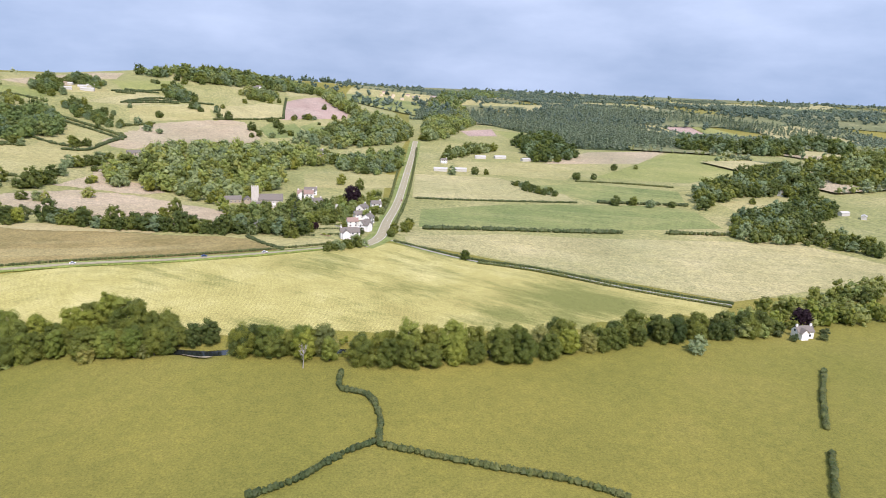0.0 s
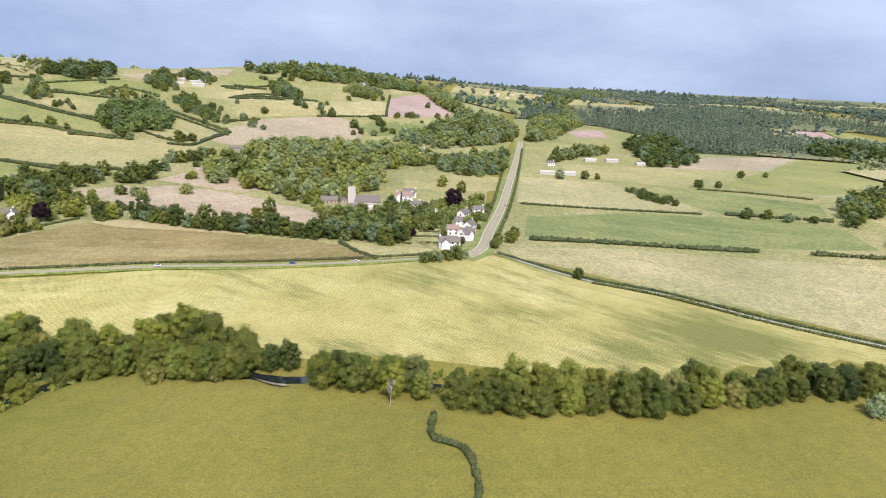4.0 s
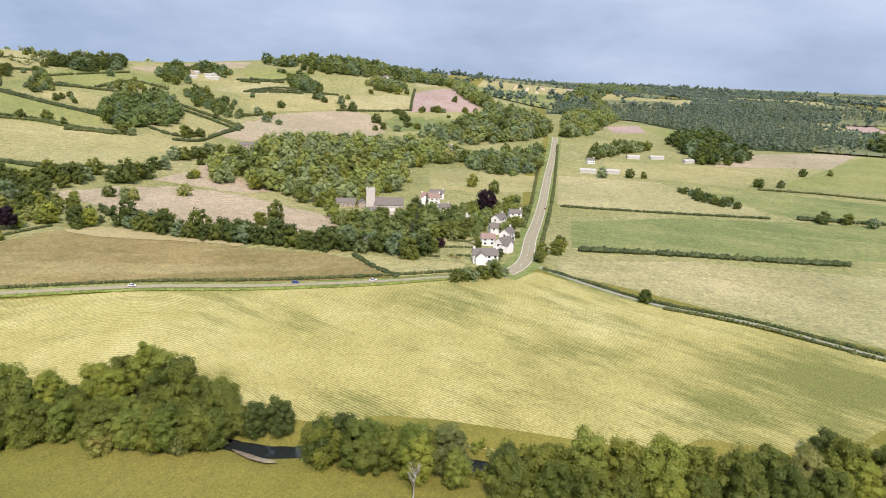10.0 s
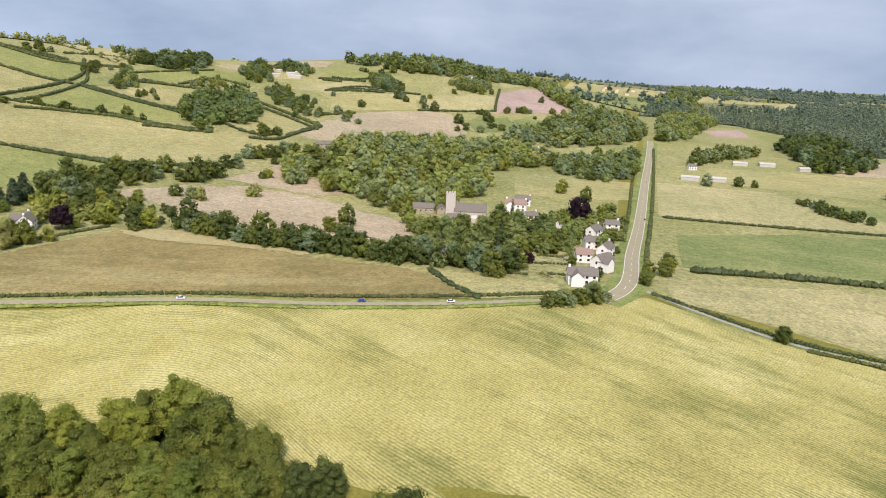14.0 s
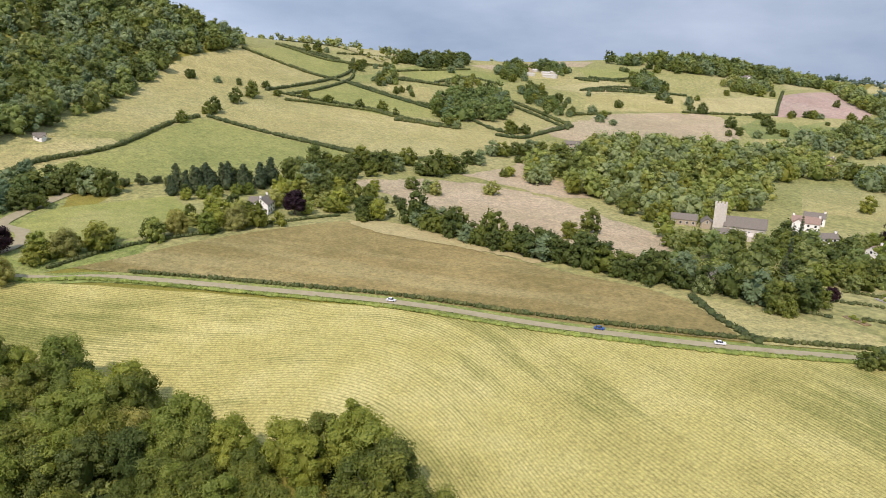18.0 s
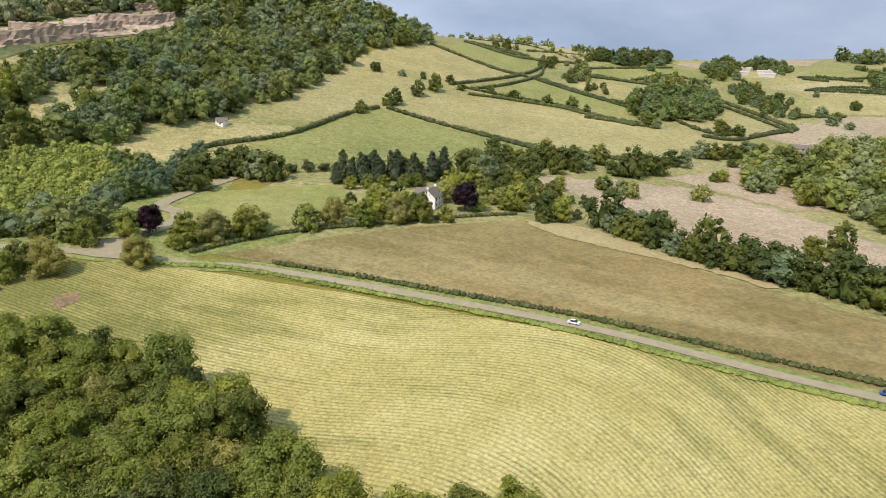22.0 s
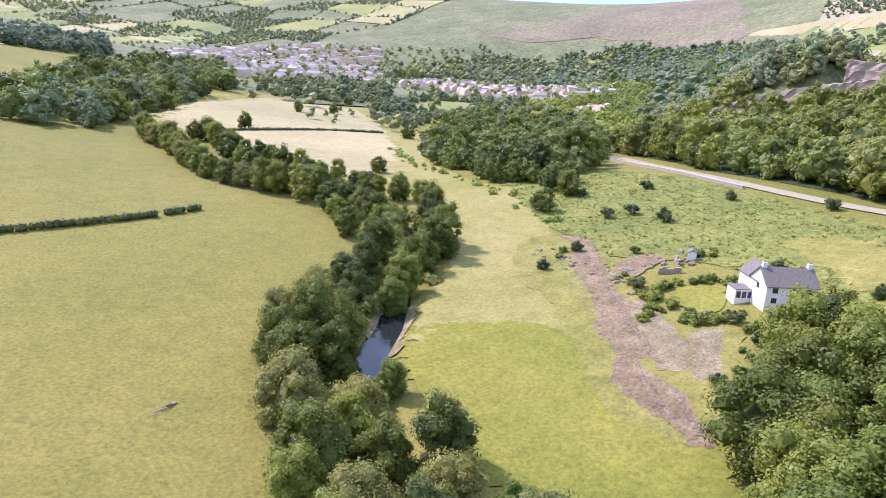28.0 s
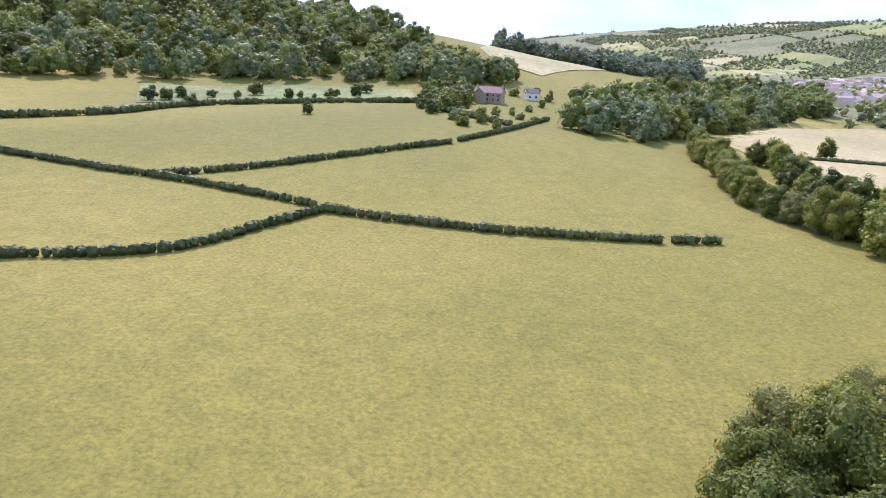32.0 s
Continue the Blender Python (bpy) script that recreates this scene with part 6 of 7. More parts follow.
def window(parent, x, y, z, wide, tall, side):
    """A framed window proud of a wall. side: along x ('x') or along y ('y')."""
    w, d = wide / 2, 0.06
    if side == "x":
        fr = box_mesh("window", "white", x - w - 0.1, x + w + 0.1, y - d, y + d, z - 0.1, z + tall + 0.1)
        pane = box_mesh("pane", "glass", x - w, x + w, y - d - 0.03, y + d + 0.03, z, z + tall)
    else:
        fr = box_mesh("window", "white", x - d, x + d, y - w - 0.1, y + w + 0.1, z - 0.1, z + tall + 0.1)
        pane = box_mesh("pane", "glass", x - d - 0.03, x + d + 0.03, y - w, y + w, z, z + tall)
    part("pane", pane, part("window", fr, parent))


def house(x, y, turn, long, wide, eaves, ridge, wall="render", roof="slate", label="white rendered cottage with a slate roof", chimneys=1, wing=0.0, name="house", category="house", door=True, sink=0.0, back=-1, scale=0.82):
    root = new(name)
    part("wall", gable_wall(long, wide, eaves, ridge, wall), root)
    part("roof", gable_roof(long, wide, eaves, ridge, roof), root, "slate roof" if roof == "slate" else "clay tile roof")
    for i in range(chimneys):
        cx = (long / 2 - 0.6) * (1 if i == 0 else -1)
        ch = part("chimney", box_mesh("chimney", wall, cx - 0.5, cx + 0.5, -0.4, 0.4, ridge - 1.2, ridge + 1.1), root)
        part("chimney_pot", box_mesh("chimney_pot", "tile", cx - 0.15, cx + 0.15, -0.15, 0.15, ridge + 1.1, ridge + 1.5), ch)
    n = 0 if wall == "cladding" else max(1, int(long / 3.2))
    for side in (-1, 1):
        for i in range(n):
            wx = (i + 0.5) / n * long - long / 2
            for z in ((0.9, 3.2) if eaves > 4 else (0.9,)):
                window(root, wx, side * wide / 2, z, 1.2, 1.2, "x")
        if ridge > 5 and n:
            window(root, side * long / 2, 0, 3.2, 1.1, 1.2, "y")
    if door:
        part("door", box_mesh("door", "white", 0.9, 1.9, wide / 2 - 0.05, wide / 2 + 0.08, 0, 2.1), root)
    if wing:
        w = new("wing")
        w.parent = root
        w.matrix_basis = pose(-long * 0.22, back * (wing / 2 + wide * 0.2), 0, 0, 0, 90)
        part("wall", gable_wall(wing + wide * 0.3, wide * 0.75, eaves * 0.95, ridge * 0.9, wall), w)
        part("roof", gable_roof(wing + wide * 0.3, wide * 0.75, eaves * 0.95, ridge * 0.9, roof), w)
    root.matrix_basis = pose(x, y, height(x, y) + 0.2 - sink, 0, 0, turn) @ Matrix.Scale(scale, 4)
    return tagged(root, label, category, "village houses")


# white house by the flooded ground, with its outbuilding
house(-312, 192, 140, 11.5, 8, 4.8, 8.0, scale=0.92, sink=0.4, chimneys=2, wing=7, back=1, label="white rendered two-storey house with slate roof")
house(-301, 208, 122, 8, 6, 2.4, 4.4, label="low garage with a slate roof", chimneys=0, name="garage", category="garage", wall="stone")
house(-328, 163, 30, 3.2, 2.4, 2.2, 3.0, label="small white garden hut", chimneys=0, name="hut", category="hut", door=False)
# village
house(-62, 441, 15, 13, 7, 4.6, 7.4, chimneys=2, wing=4, label="long white cottage with a slate roof", scale=0.96)
house(-56, 472, 60, 10, 7, 4.8, 7.8, wing=4, label="white gabled house beside the road", scale=0.96)
house(-57, 503, 75, 10, 6.5, 4.8, 7.6, label="white house with slate roof", scale=0.96)
house(-68, 558, 70, 11, 7, 4.8, 7.6, label="white cottage behind garden trees", scale=0.96)
house(-60, 588, 20, 9, 6.5, 4.6, 7.2, label="white cottage beside the main road", scale=0.96)
house(-128, 622, 5, 15, 8, 5.2, 8.4, roof="tile", chimneys=2, wing=5, label="large white house with reddish roof", scale=0.96)
house(-111, 586, 40, 9, 6, 4.6, 7.0, label="white cottage among garden trees", scale=0.96)
house(-158, 842, 10, 17, 9, 5.6, 9.0, roof="tile", chimneys=2, wing=6, label="large white country house with reddish roof", scale=0.96)
house(-213, 786, 0, 14, 7, 4.5, 7.0, label="white house at the wood edge", scale=0.96)
house(-181, 577, 20, 14, 7, 3.2, 6.0, wall="stone", label="grey stone barn with a slate roof", chimneys=0, name="barn", category="barn", scale=0.96)
house(-169, 579, 110, 10, 6.5, 3.2, 5.8, wall="stone", label="small grey stone outbuilding", chimneys=0, name="barn", category="barn", scale=0.96)
house(-314, 395, -55, 11, 7, 4.6, 7.6, chimneys=2, wing=5, label="white gabled cottage beside a copper beech", scale=0.96)
house(-338, 741, 30, 14, 7, 4.4, 7.0, wall="stone", label="stone farmhouse above the wood", scale=0.96)
house(-282, 811, 30, 11, 7, 4.4, 7.0, label="pale house in the trees", scale=0.96)
house(183, 326, 12, 9.5, 5.5, 3.6, 6.0, chimneys=2, wing=3, label="white cottage at the end of the river trees", scale=0.96)
house(-192, -183, 165, 16, 8, 5.2, 8.4, roof="tile", chimneys=2, wing=6, wall="stone", label="large brownish farmhouse below the wood", scale=0.96)
house(-178, -180, 70, 9, 7, 4.6, 7.2, label="white farm cottage below the wood", scale=0.96)
house(-216, -214, 20, 8, 6, 4, 6.2, label="small white cottage at the wood edge", scale=0.96)
house(-165, 884, 25, 13, 7, 4.6, 7.2, label="white house deep in the wood", scale=0.96)
house(-88, 572, 65, 8, 6, 4.4, 6.8, roof="tile", label="small white cottage with reddish roof", scale=0.96)
house(-66, 482, 20, 8, 6, 4.4, 6.8, roof="tile", label="white cottage with a clay tile roof", scale=0.96)
house(-128, 646, 10, 12, 7, 4.8, 7.4, label="white rendered villa beside the paddock", scale=0.96)
house(-66, 520, 25, 8, 6, 4.4, 6.8, label="white cottage beside the main road", scale=0.96)
house(-152, 548, 30, 7, 5.5, 4.2, 6.4, wall="stone", label="grey stone cottage beside the church", scale=0.96)
for k in range(34):
    px, py = rnd.uniform(-112, -60), rnd.uniform(436, 600)
    bed = new("garden_bed")
    wide, deep = rnd.uniform(1.5, 4.5), rnd.uniform(0.6, 1.6)
    part("soil", box_mesh("soil", ("dirt", "rubble", "lane")[k % 3], -wide, wide, -deep, deep, -0.5, 0.35), bed)
    for q in range(3):
        part("plant", KINDS["shrub"]["made"][q % 2][1], bed).matrix_basis = Matrix.Translation((wide * (q - 1) * 0.6, 0, 0.2)) @ Matrix.Scale(rnd.uniform(0.3, 0.6), 4)
    bed.matrix_basis = pose(px, py, height(px, py) + 0.1, 0, 0, rnd.uniform(0, 180))
    tagged(bed, "small garden bed with low green plants", "garden bed", "village gardens")
for n, (x, y) in enumerate([(-70, 471), (-65, 495), (-78, 530), (-88, 543), (-93, 528), (-100, 512), (-72, 544), (-79, 575), (-57, 557), (-52, 514), (-52, 485), (-100, 578), (-120, 563), (-110, 488), (-106, 449), (-63, 541), (-129, 569), (-56, 456)]):
    tree(("mid", "mid_dark", "cypress", "mid_light")[n % 4], x, y, (0.5, 0.42, 0.6, 0.38)[n % 4], group="village garden trees")
# farms
for x, y, turn, a, b in ((-7, 834, 0, 22, 12), (16, 840, 0, 24, 12), (-542, 1052, 20, 26, 12), (-563, 1036, 40, 14, 9), (46, 952, 10, 20, 9), (74, 964, 15, 22, 10), (109, 955, 30, 18, 9), (390, 664, 20, 14, 8), (402, 650, 60, 12, 7)):
    house(x, y, turn, a * 0.9, b * 0.85, 3.4, 5.0, wall="cladding", roof="cladding", label="long pale metal farm shed", chimneys=0, name="barn", category="barn")
house(-4, 893, 20, 10, 7, 4.6, 7.2, label="white farmhouse among trees")
house(378, 767, 30, 12, 8, 4.8, 7.4, label="white house in a clearing")
house(-345, 1246, 20, 13, 8, 4, 6.4, wall="stone", label="grey house on the hilltop")
house(-489, 372, 30, 5, 4, 2.4, 3.6, label="small pale shed in the meadow", chimneys=0, name="shed", category="shed", door=False)

wood(np.array([(-177, -173), (-182, -144), (-190, -133), (-196, -126), (-204, -135), (-213, -160), (-221, -186), (-196, -217), (-173, -205), (-227, -216), (-208, -122), (-186, -110)], float), "garden trees and bushes round the farm", 0.42, seed=38, sets=NEARW, mat="leaf", name="farm_trees", spread_size=0.5)
# church: nave, porch and a square tower with battlements
church = new("church")
part("nave", gable_wall(18, 8, 6, 10, "church_stone"), church)
part("roof", gable_roof(18, 8, 6, 10, "slate"), church, "slate roof")
tower = part("tower", box_mesh("tower", "church_stone", -14, -8.6, -2.7, 2.7, -1.5, 15), church)
for i in range(4):
    for j in range(4):
        if i in (0, 3) or j in (0, 3):
            part("merlon", box_mesh("merlon", "church_stone", -14.1 + i * 1.5, -13.2 + i * 1.5, -2.8 + j * 1.55, -1.9 + j * 1.55, 15, 16), tower)
for side in (-1, 1):
    for i in range(4):
        window(church, -6 + i * 4, side * 4, 1.8, 1.0, 2.6, "x")
part("porch", gable_wall(4, 3.5, 2.6, 4.2, "church_stone"), church).location = (2, -5.2, 0)
church.matrix_basis = pose(-146, 566, height(-146, 566), 0, 0, 15) @ Matrix.Scale(1.1, 4)
tagged(church, "pale stone church with a square battlemented tower", "church")


def terraces(poly, gap, turn, label, seed):
    """Rows of small houses too far off to count: walls and roofs."""
    r = np.random.default_rng(seed)
    V, F, slot = [], [], []
    for x, y in spread(poly, gap, seed):
        z = height(x, y)
        a = radians(turn + (0 if r.random() < 0.7 else 90) + r.uniform(-8, 8))
        c, s = math.cos(a), math.sin(a)
        lo, w, e, ri = r.uniform(9, 26), r.uniform(7, 9), r.uniform(4.5, 6), r.uniform(7.2, 9)
        base = [(-lo / 2, -w / 2, -3), (lo / 2, -w / 2, -3), (lo / 2, w / 2, -3), (-lo / 2, w / 2, -3), (-lo / 2, -w / 2, e), (lo / 2, -w / 2, e), (lo / 2, w / 2, e), (-lo / 2, w / 2, e), (-lo / 2, 0, ri), (lo / 2, 0, ri)]
        n = len(V)
        V += [(x + p * c - q * s, y + p * s + q * c, z + h) for p, q, h in base]
        F += [tuple(n + i for i in q) for q in ((0, 1, 5, 4), (2, 3, 7, 6), (1, 2, 6, 9, 5), (3, 0, 4, 8, 7), (4, 5, 9, 8), (6, 7, 8, 9))]
        k = 2 if r.random() < 0.2 else 1
        slot += [0, 0, 0, 0, k, k]
    me = mesh_of("terraced_houses", V, F, M["town_wall"])
    me.materials.append(M["pale_roof"])
    me.materials.append(M["tile"])
    me.polygons.foreach_set("material_index", slot)
    return tagged(new("terraced_houses", me), label, "town", kind="stuff")


TOWN = [(-499, -418), (-480, -470), (-640, -900), (-662, -1162), (-760, -1230), (-1000, -1152), (-1084, -1015), (-1000, -880), (-906, -747), (-661, -443), (-610, -440)]
terraces(TOWN, 24, 40, "far town of pale terraced houses", 91)
terraces([(-700, -441), (-688, -269), (-714, -214), (-839, -218), (-1042, -608), (-910, -617)], 21, 60, "pale terraced houses on the valley side", 92)
terraces([(-272, 2016), (-46, 2116), (-49, 1919), (-198, 1899)], 62, 10, "distant pale town on the plain", 93)
wood(spread(TOWN, 30, 94), "trees between the houses of the town", 0.55, seed=94, sets=TINY, mat="leaf_pale", spread_size=0.5)

# ---- more of the hill and the far plain ----
field("straw", [(1142, 3150), (1432, 3210), (1234, 2715), (1002, 2673)], "pale far field beyond the forest", 2.2)
field("straw", [(1543, 3348), (1898, 3501), (1630, 3004), (1322, 2816)], "pale far field beyond the forest", 2.2)
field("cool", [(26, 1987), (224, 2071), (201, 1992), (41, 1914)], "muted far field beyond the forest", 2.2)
field("green", [(369, 2160), (680, 2579), (604, 2222), (373, 2085)], "green far field beyond the forest", 2.2)
field("green", [(661, 2020), (758, 1733), (659, 1718), (653, 1900)], "green strip beside the forest", 1.2)
field("hay", [(-424, 926), (-462, 1011), (-378, 1103), (-348, 1027)], "dry yellow field on the hill", 0.2)
field("straw", [(-346, 1037), (-355, 1083), (-315, 1187), (-285, 1205), (-267, 1119)], "pale yellow field on the hill", 0.2)
field("crop", [(-273, 1010), (-271, 1076), (-223, 1026), (-239, 975)], "dark green plot below the hill wood", 0.2)
field("crop", [(-228, 1068), (-211, 1134), (-188, 1013)], "dark green plot below the hill wood", 0.2)
field("hay", [(-431, 719), (-462, 842), (-408, 818), (-388, 750), (-417, 721)], "small dry field between hedges", 0.2)
field("green", [(-656, 869), (-626, 977), (-558, 1009), (-555, 952), (-604, 836)], "green field beside the copse", 0.2)
field("hay", [(-679, 1055), (-655, 1163), (-601, 1171), (-516, 1068), (-550, 1024), (-619, 1006)], "pale field near the skyline", 0.2)
field("stubble", [(-628, 1219), (-573, 1244), (-551, 1166), (-583, 1148)], "pinkish field on the skyline", 0.2)
field("green", [(-552, 1150), (-473, 1221), (-440, 1163), (-502, 1088)], "green pasture near the hilltop", 0.2)
field("straw", [(-312, 1338), (-264, 1418), (-264, 1418), (-293, 1287)], "pale field on the crest", 0.2)
field("hay", [(-660, 570), (-693, 649), (-715, 687), (-624, 726), (-593, 615), (-624, 564)], "dry tan field high on the slope", 0.2)
field("green", [(-721, 695), (-786, 811), (-686, 806), (-645, 766), (-633, 737)], "green field beyond the hedge", 0.2)
field("green", [(-582, 626), (-620, 742), (-532, 745), (-473, 685)], "long green field on the slope", 0.2)
hedge([(-711, 677), (-680, 698), (-644, 715), (-625, 734)], 3.0, 3.6, "overgrown hedge between hill fields", 3.6)
hedge([(-588, 612), (-604, 665), (-628, 733), (-655, 785), (-704, 838)], 3.0, 3.6, "overgrown hedge between hill fields", 3.6)
hedge([(-580, 618), (-552, 648), (-519, 675), (-473, 685), (-446, 701)], 3.0, 3.6, "overgrown hedge between hill fields", 3.6)
hedge([(-613, 744), (-567, 749), (-530, 752), (-503, 763)], 3.0, 3.6, "overgrown hedge between hill fields", 3.6)
hedge([(-613, 817), (-577, 855), (-544, 872)], 3.0, 3.6, "overgrown hedge between hill fields", 3.6)
hedge([(-489, 877), (-442, 859), (-387, 831)], 3.0, 3.6, "overgrown hedge between hill fields", 3.6)
hedge([(-480, 858), (-434, 841), (-383, 816)], 3.0, 3.6, "overgrown hedge between hill fields", 3.6)
hedge([(-387, 831), (-386, 777), (-383, 733), (-401, 716)], 3.0, 3.6, "overgrown hedge between hill fields", 3.6)
hedge([(-477, 1018), (-450, 1066), (-409, 1090), (-373, 1109)], 3.0, 3.6, "overgrown hedge between hill fields", 3.6)
hedge([(-784, 781), (-708, 789), (-685, 824), (-663, 861)], 3.0, 3.6, "overgrown hedge between hill fields", 3.6)
hedge([(-507, 1098), (-481, 1113), (-462, 1141)], 3.0, 3.6, "overgrown hedge between hill fields", 3.6)
hedge([(-477, 667), (-454, 687), (-433, 700)], 3.0, 3.6, "overgrown hedge between hill fields", 3.6)
hedge([(-344, 1023), (-293, 1068), (-264, 1103)], 3.0, 3.6, "overgrown hedge between hill fields", 3.6)
hedge([(-261, 1105), (-276, 1176), (-292, 1260)], 3.0, 3.6, "overgrown hedge between hill fields", 3.6)
wood(np.array([(-443, 916), (-412, 922), (-391, 909), (-385, 888), (-369, 887), (-412, 986), (-456, 1000), (-459, 930), (-431, 853), (-448, 894), (-415, 877), (-426, 904), (-390, 1063), (-383, 1065), (-353, 1065), (-355, 1100), (-340, 1037), (-327, 1037), (-341, 1167), (-338, 1191), (-454, 1207), (-487, 1177), (-400, 746), (-401, 738), (-395, 756), (-272, 988), (-280, 994), (-270, 1070), (-255, 1037), (-240, 998), (-237, 1009), (-224, 998), (-246, 1118), (-224, 1134), (-219, 1141), (-232, 1131), (-276, 1070), (-607, 573), (-616, 552), (-602, 592), (-593, 615), (-568, 580), (-552, 552), (-529, 516), (-525, 507), (-509, 475), (-572, 611), (-564, 638), (-548, 651), (-524, 668), (-509, 683), (-489, 680), (-549, 773), (-654, 802), (-662, 834), (-626, 816), (-554, 885), (-618, 930), (-638, 931), (-657, 932), (-569, 791)], float), "single dark broadleaf trees on the hill fields", 0.85, seed=301, sets=BROAD, mat="leaf_belt", name="hill_trees", spread_size=0.45)
wood(spread([(-597, 1001), (-624, 1091), (-604, 1096), (-558, 1009), (-566, 974)], 11, 311), "dark trees round the hill farm", 1.0, seed=311, sets=BROAD, mat="leaf_far")
wood(spread([(-612, 1117), (-574, 1140), (-535, 1102), (-545, 1074), (-579, 1072)], 11, 312), "dark trees round the hill farm", 1.0, seed=312, sets=BROAD, mat="leaf_far")
wood(spread([(-701, 919), (-695, 1070), (-639, 988), (-640, 922), (-676, 896)], 11, 313), "trees along the skyline of the hill", 1.0, seed=313, sets=BROAD, mat="leaf_belt")
wood(spread([(-463, 1134), (-456, 1183), (-419, 1141), (-416, 1108), (-442, 1104)], 9, 314), "small copse of the hill field", 0.95, seed=314, sets=FAR, mat="leaf_far")
wood(spread([(-557, 1232), (-506, 1279), (-447, 1331), (-393, 1401), (-313, 1406), (-264, 1418), (-264, 1418), (-310, 1326), (-373, 1279), (-424, 1223), (-482, 1224)], 9.5, 315), "dark wood on the long crest", 1.1, seed=315, sets=FAR, mat="leaf_far")
wood(spread([(-575, 863), (-584, 925), (-558, 914), (-548, 878)], 10, 316), "scrubby trees above the copse", 0.8, seed=316, sets=FAR, mat="leaf_far")
wood(spread([(-367, 1216), (-341, 1274), (-302, 1265), (-304, 1195), (-330, 1188)], 11, 317), "trees by the upper hill farm", 0.9, seed=317, sets=BROAD, mat="leaf_far")
wood(spread([(-520, 937), (-510, 972), (-456, 919), (-421, 876), (-438, 869), (-481, 894)], 11, 318), "broken scrub beside the hedge", 0.8, seed=318, sets=BROAD, mat="leaf_far")
house(-556, 1065, 20, 20, 9, 4.2, 6.6, wall="cladding", roof="cladding", label="long pale shed of the hill farm", chimneys=0, name="barn", category="barn", scale=0.6)
house(-550, 1082, 20, 24, 10, 4.2, 6.6, wall="cladding", roof="cladding", label="long pale shed of the hill farm", chimneys=0, name="barn", category="barn", scale=0.6)
house(-588, 1035, 50, 14, 8, 4.2, 6.6, wall="cladding", roof="cladding", label="long pale shed of the hill farm", chimneys=0, name="barn", category="barn", scale=0.6)
house(-576, 1069, 0, 12, 8, 4.2, 6.6, wall="cladding", roof="cladding", label="long pale shed of the hill farm", chimneys=0, name="barn", category="barn", scale=0.6)
house(-351, 1280, 20, 12, 8, 4.8, 7.4, label="white house near the crest of the hill")
house(-351, 1297, 20, 12, 8, 4.8, 7.4, label="white house near the crest of the hill")
house(-384, 1322, 20, 12, 8, 4.8, 7.4, label="white house near the crest of the hill")
house(-492, 373, 60, 8, 5, 2.6, 4.2, label="pale ruined shed in the rough meadow", chimneys=0, name="shed", category="shed", door=False)

# ---- quarry ----


def rock_face(line, tall, label, seed, lean=0.45):
    """A broken rock wall along a line, rising behind it in small ledges."""
    r = np.random.default_rng(seed)
    pts = smooth_line(line, 2.6)
    steps = max(2, round(tall / 5))
    profile = [(0.0, 0.0)]
    for q in range(steps):
        profile += [((q + 0.25) / steps, (q + 0.55) / steps), ((q + 0.35) / steps, (q + 0.97) / steps), ((q + 1) / steps, (q + 1) / steps)]
    rows = len(profile)
    v, f = [], []
    jut = 0.0
    for i, (x, y) in enumerate(pts):
        a, b = pts[max(i - 1, 0)], pts[min(i + 1, len(pts) - 1)]
        d = math.hypot(b[0] - a[0], b[1] - a[1])
        nx, ny = -(b[1] - a[1]) / d, (b[0] - a[0]) / d
        z = height(x, y) - 1.5
        jut = 0.75 * jut + r.uniform(-0.9, 0.9)
        for k, (out, up) in enumerate(profile):
            o = out * tall * lean + jut + r.uniform(-0.7, 0.7)
            v.append((x + nx * o, y + ny * o, z + up * (tall + 1.5) + (r.uniform(-0.5, 0.5) if k else 0)))
        v.append((x + nx * (tall * lean + 7), y + ny * (tall * lean + 7), z + tall * 0.95))
        if i:
            q = (rows + 1) * (i - 1)
            f += [(q + k, q + rows + 1 + k, q + rows + 2 + k, q + k + 1) for k in range(rows)]
    return tagged(new("quarry_face", mesh_of("quarry_face", v, f, M["rockface"])), label, "quarry face", "quarry benches")


rock_face([(-629, 85), (-635, 110), (-633, 131), (-621, 155), (-606, 175), (-588, 200)], 19, "tall brown rock face of the lower quarry", 1)
rock_face([(-635, 219), (-614, 244), (-613, 267)], 9, "pinkish rock bench of the quarry", 2)
rock_face([(-646, 251), (-641, 289), (-661, 339)], 10, "long grey-pink quarry bench", 3)
rock_face([(-682, 290), (-669, 326), (-682, 367)], 8, "upper grey-pink quarry bench", 4)
rock_face([(-703, 352), (-698, 384), (-711, 416)], 8, "stepped rock bench of the quarry", 6)
rock_face([(-735, 390), (-743, 425), (-756, 464)], 8, "topmost quarry bench below trees", 7)
scrub = spread([(-904, -2), (-883, 75), (-846, 141), (-743, 205), (-732, 241), (-703, 290), (-736, 372), (-759, 441), (-710, 428), (-670, 361), (-648, 305), (-618, 252), (-600, 232), (-640, 175), (-765, 104), (-640, 91)], 9, 45)
wood(scrub[np.random.default_rng(3).random(len(scrub)) < 0.2], "low scrub growing on the quarry benches", 0.7, seed=46, sets=BUSHY, mat="leaf_young", name="quarry_scrub", spread_size=0.5)
wood(spread([(-560, 190), (-600, 90), (-628, 90), (-622, 150), (-603, 180), (-585, 205), (-600, 235), (-590, 250), (-570, 230)], 6.5, 47), "low bushes below the quarry face", 1.1, seed=47, sets=BUSHY, mat="leaf", name="quarry_scrub", spread_size=0.5)
rock_face([(-587, 25), (-598, 60), (-612, 100)], 15, "steep brown rock cliff below trees", 5, 0.3)



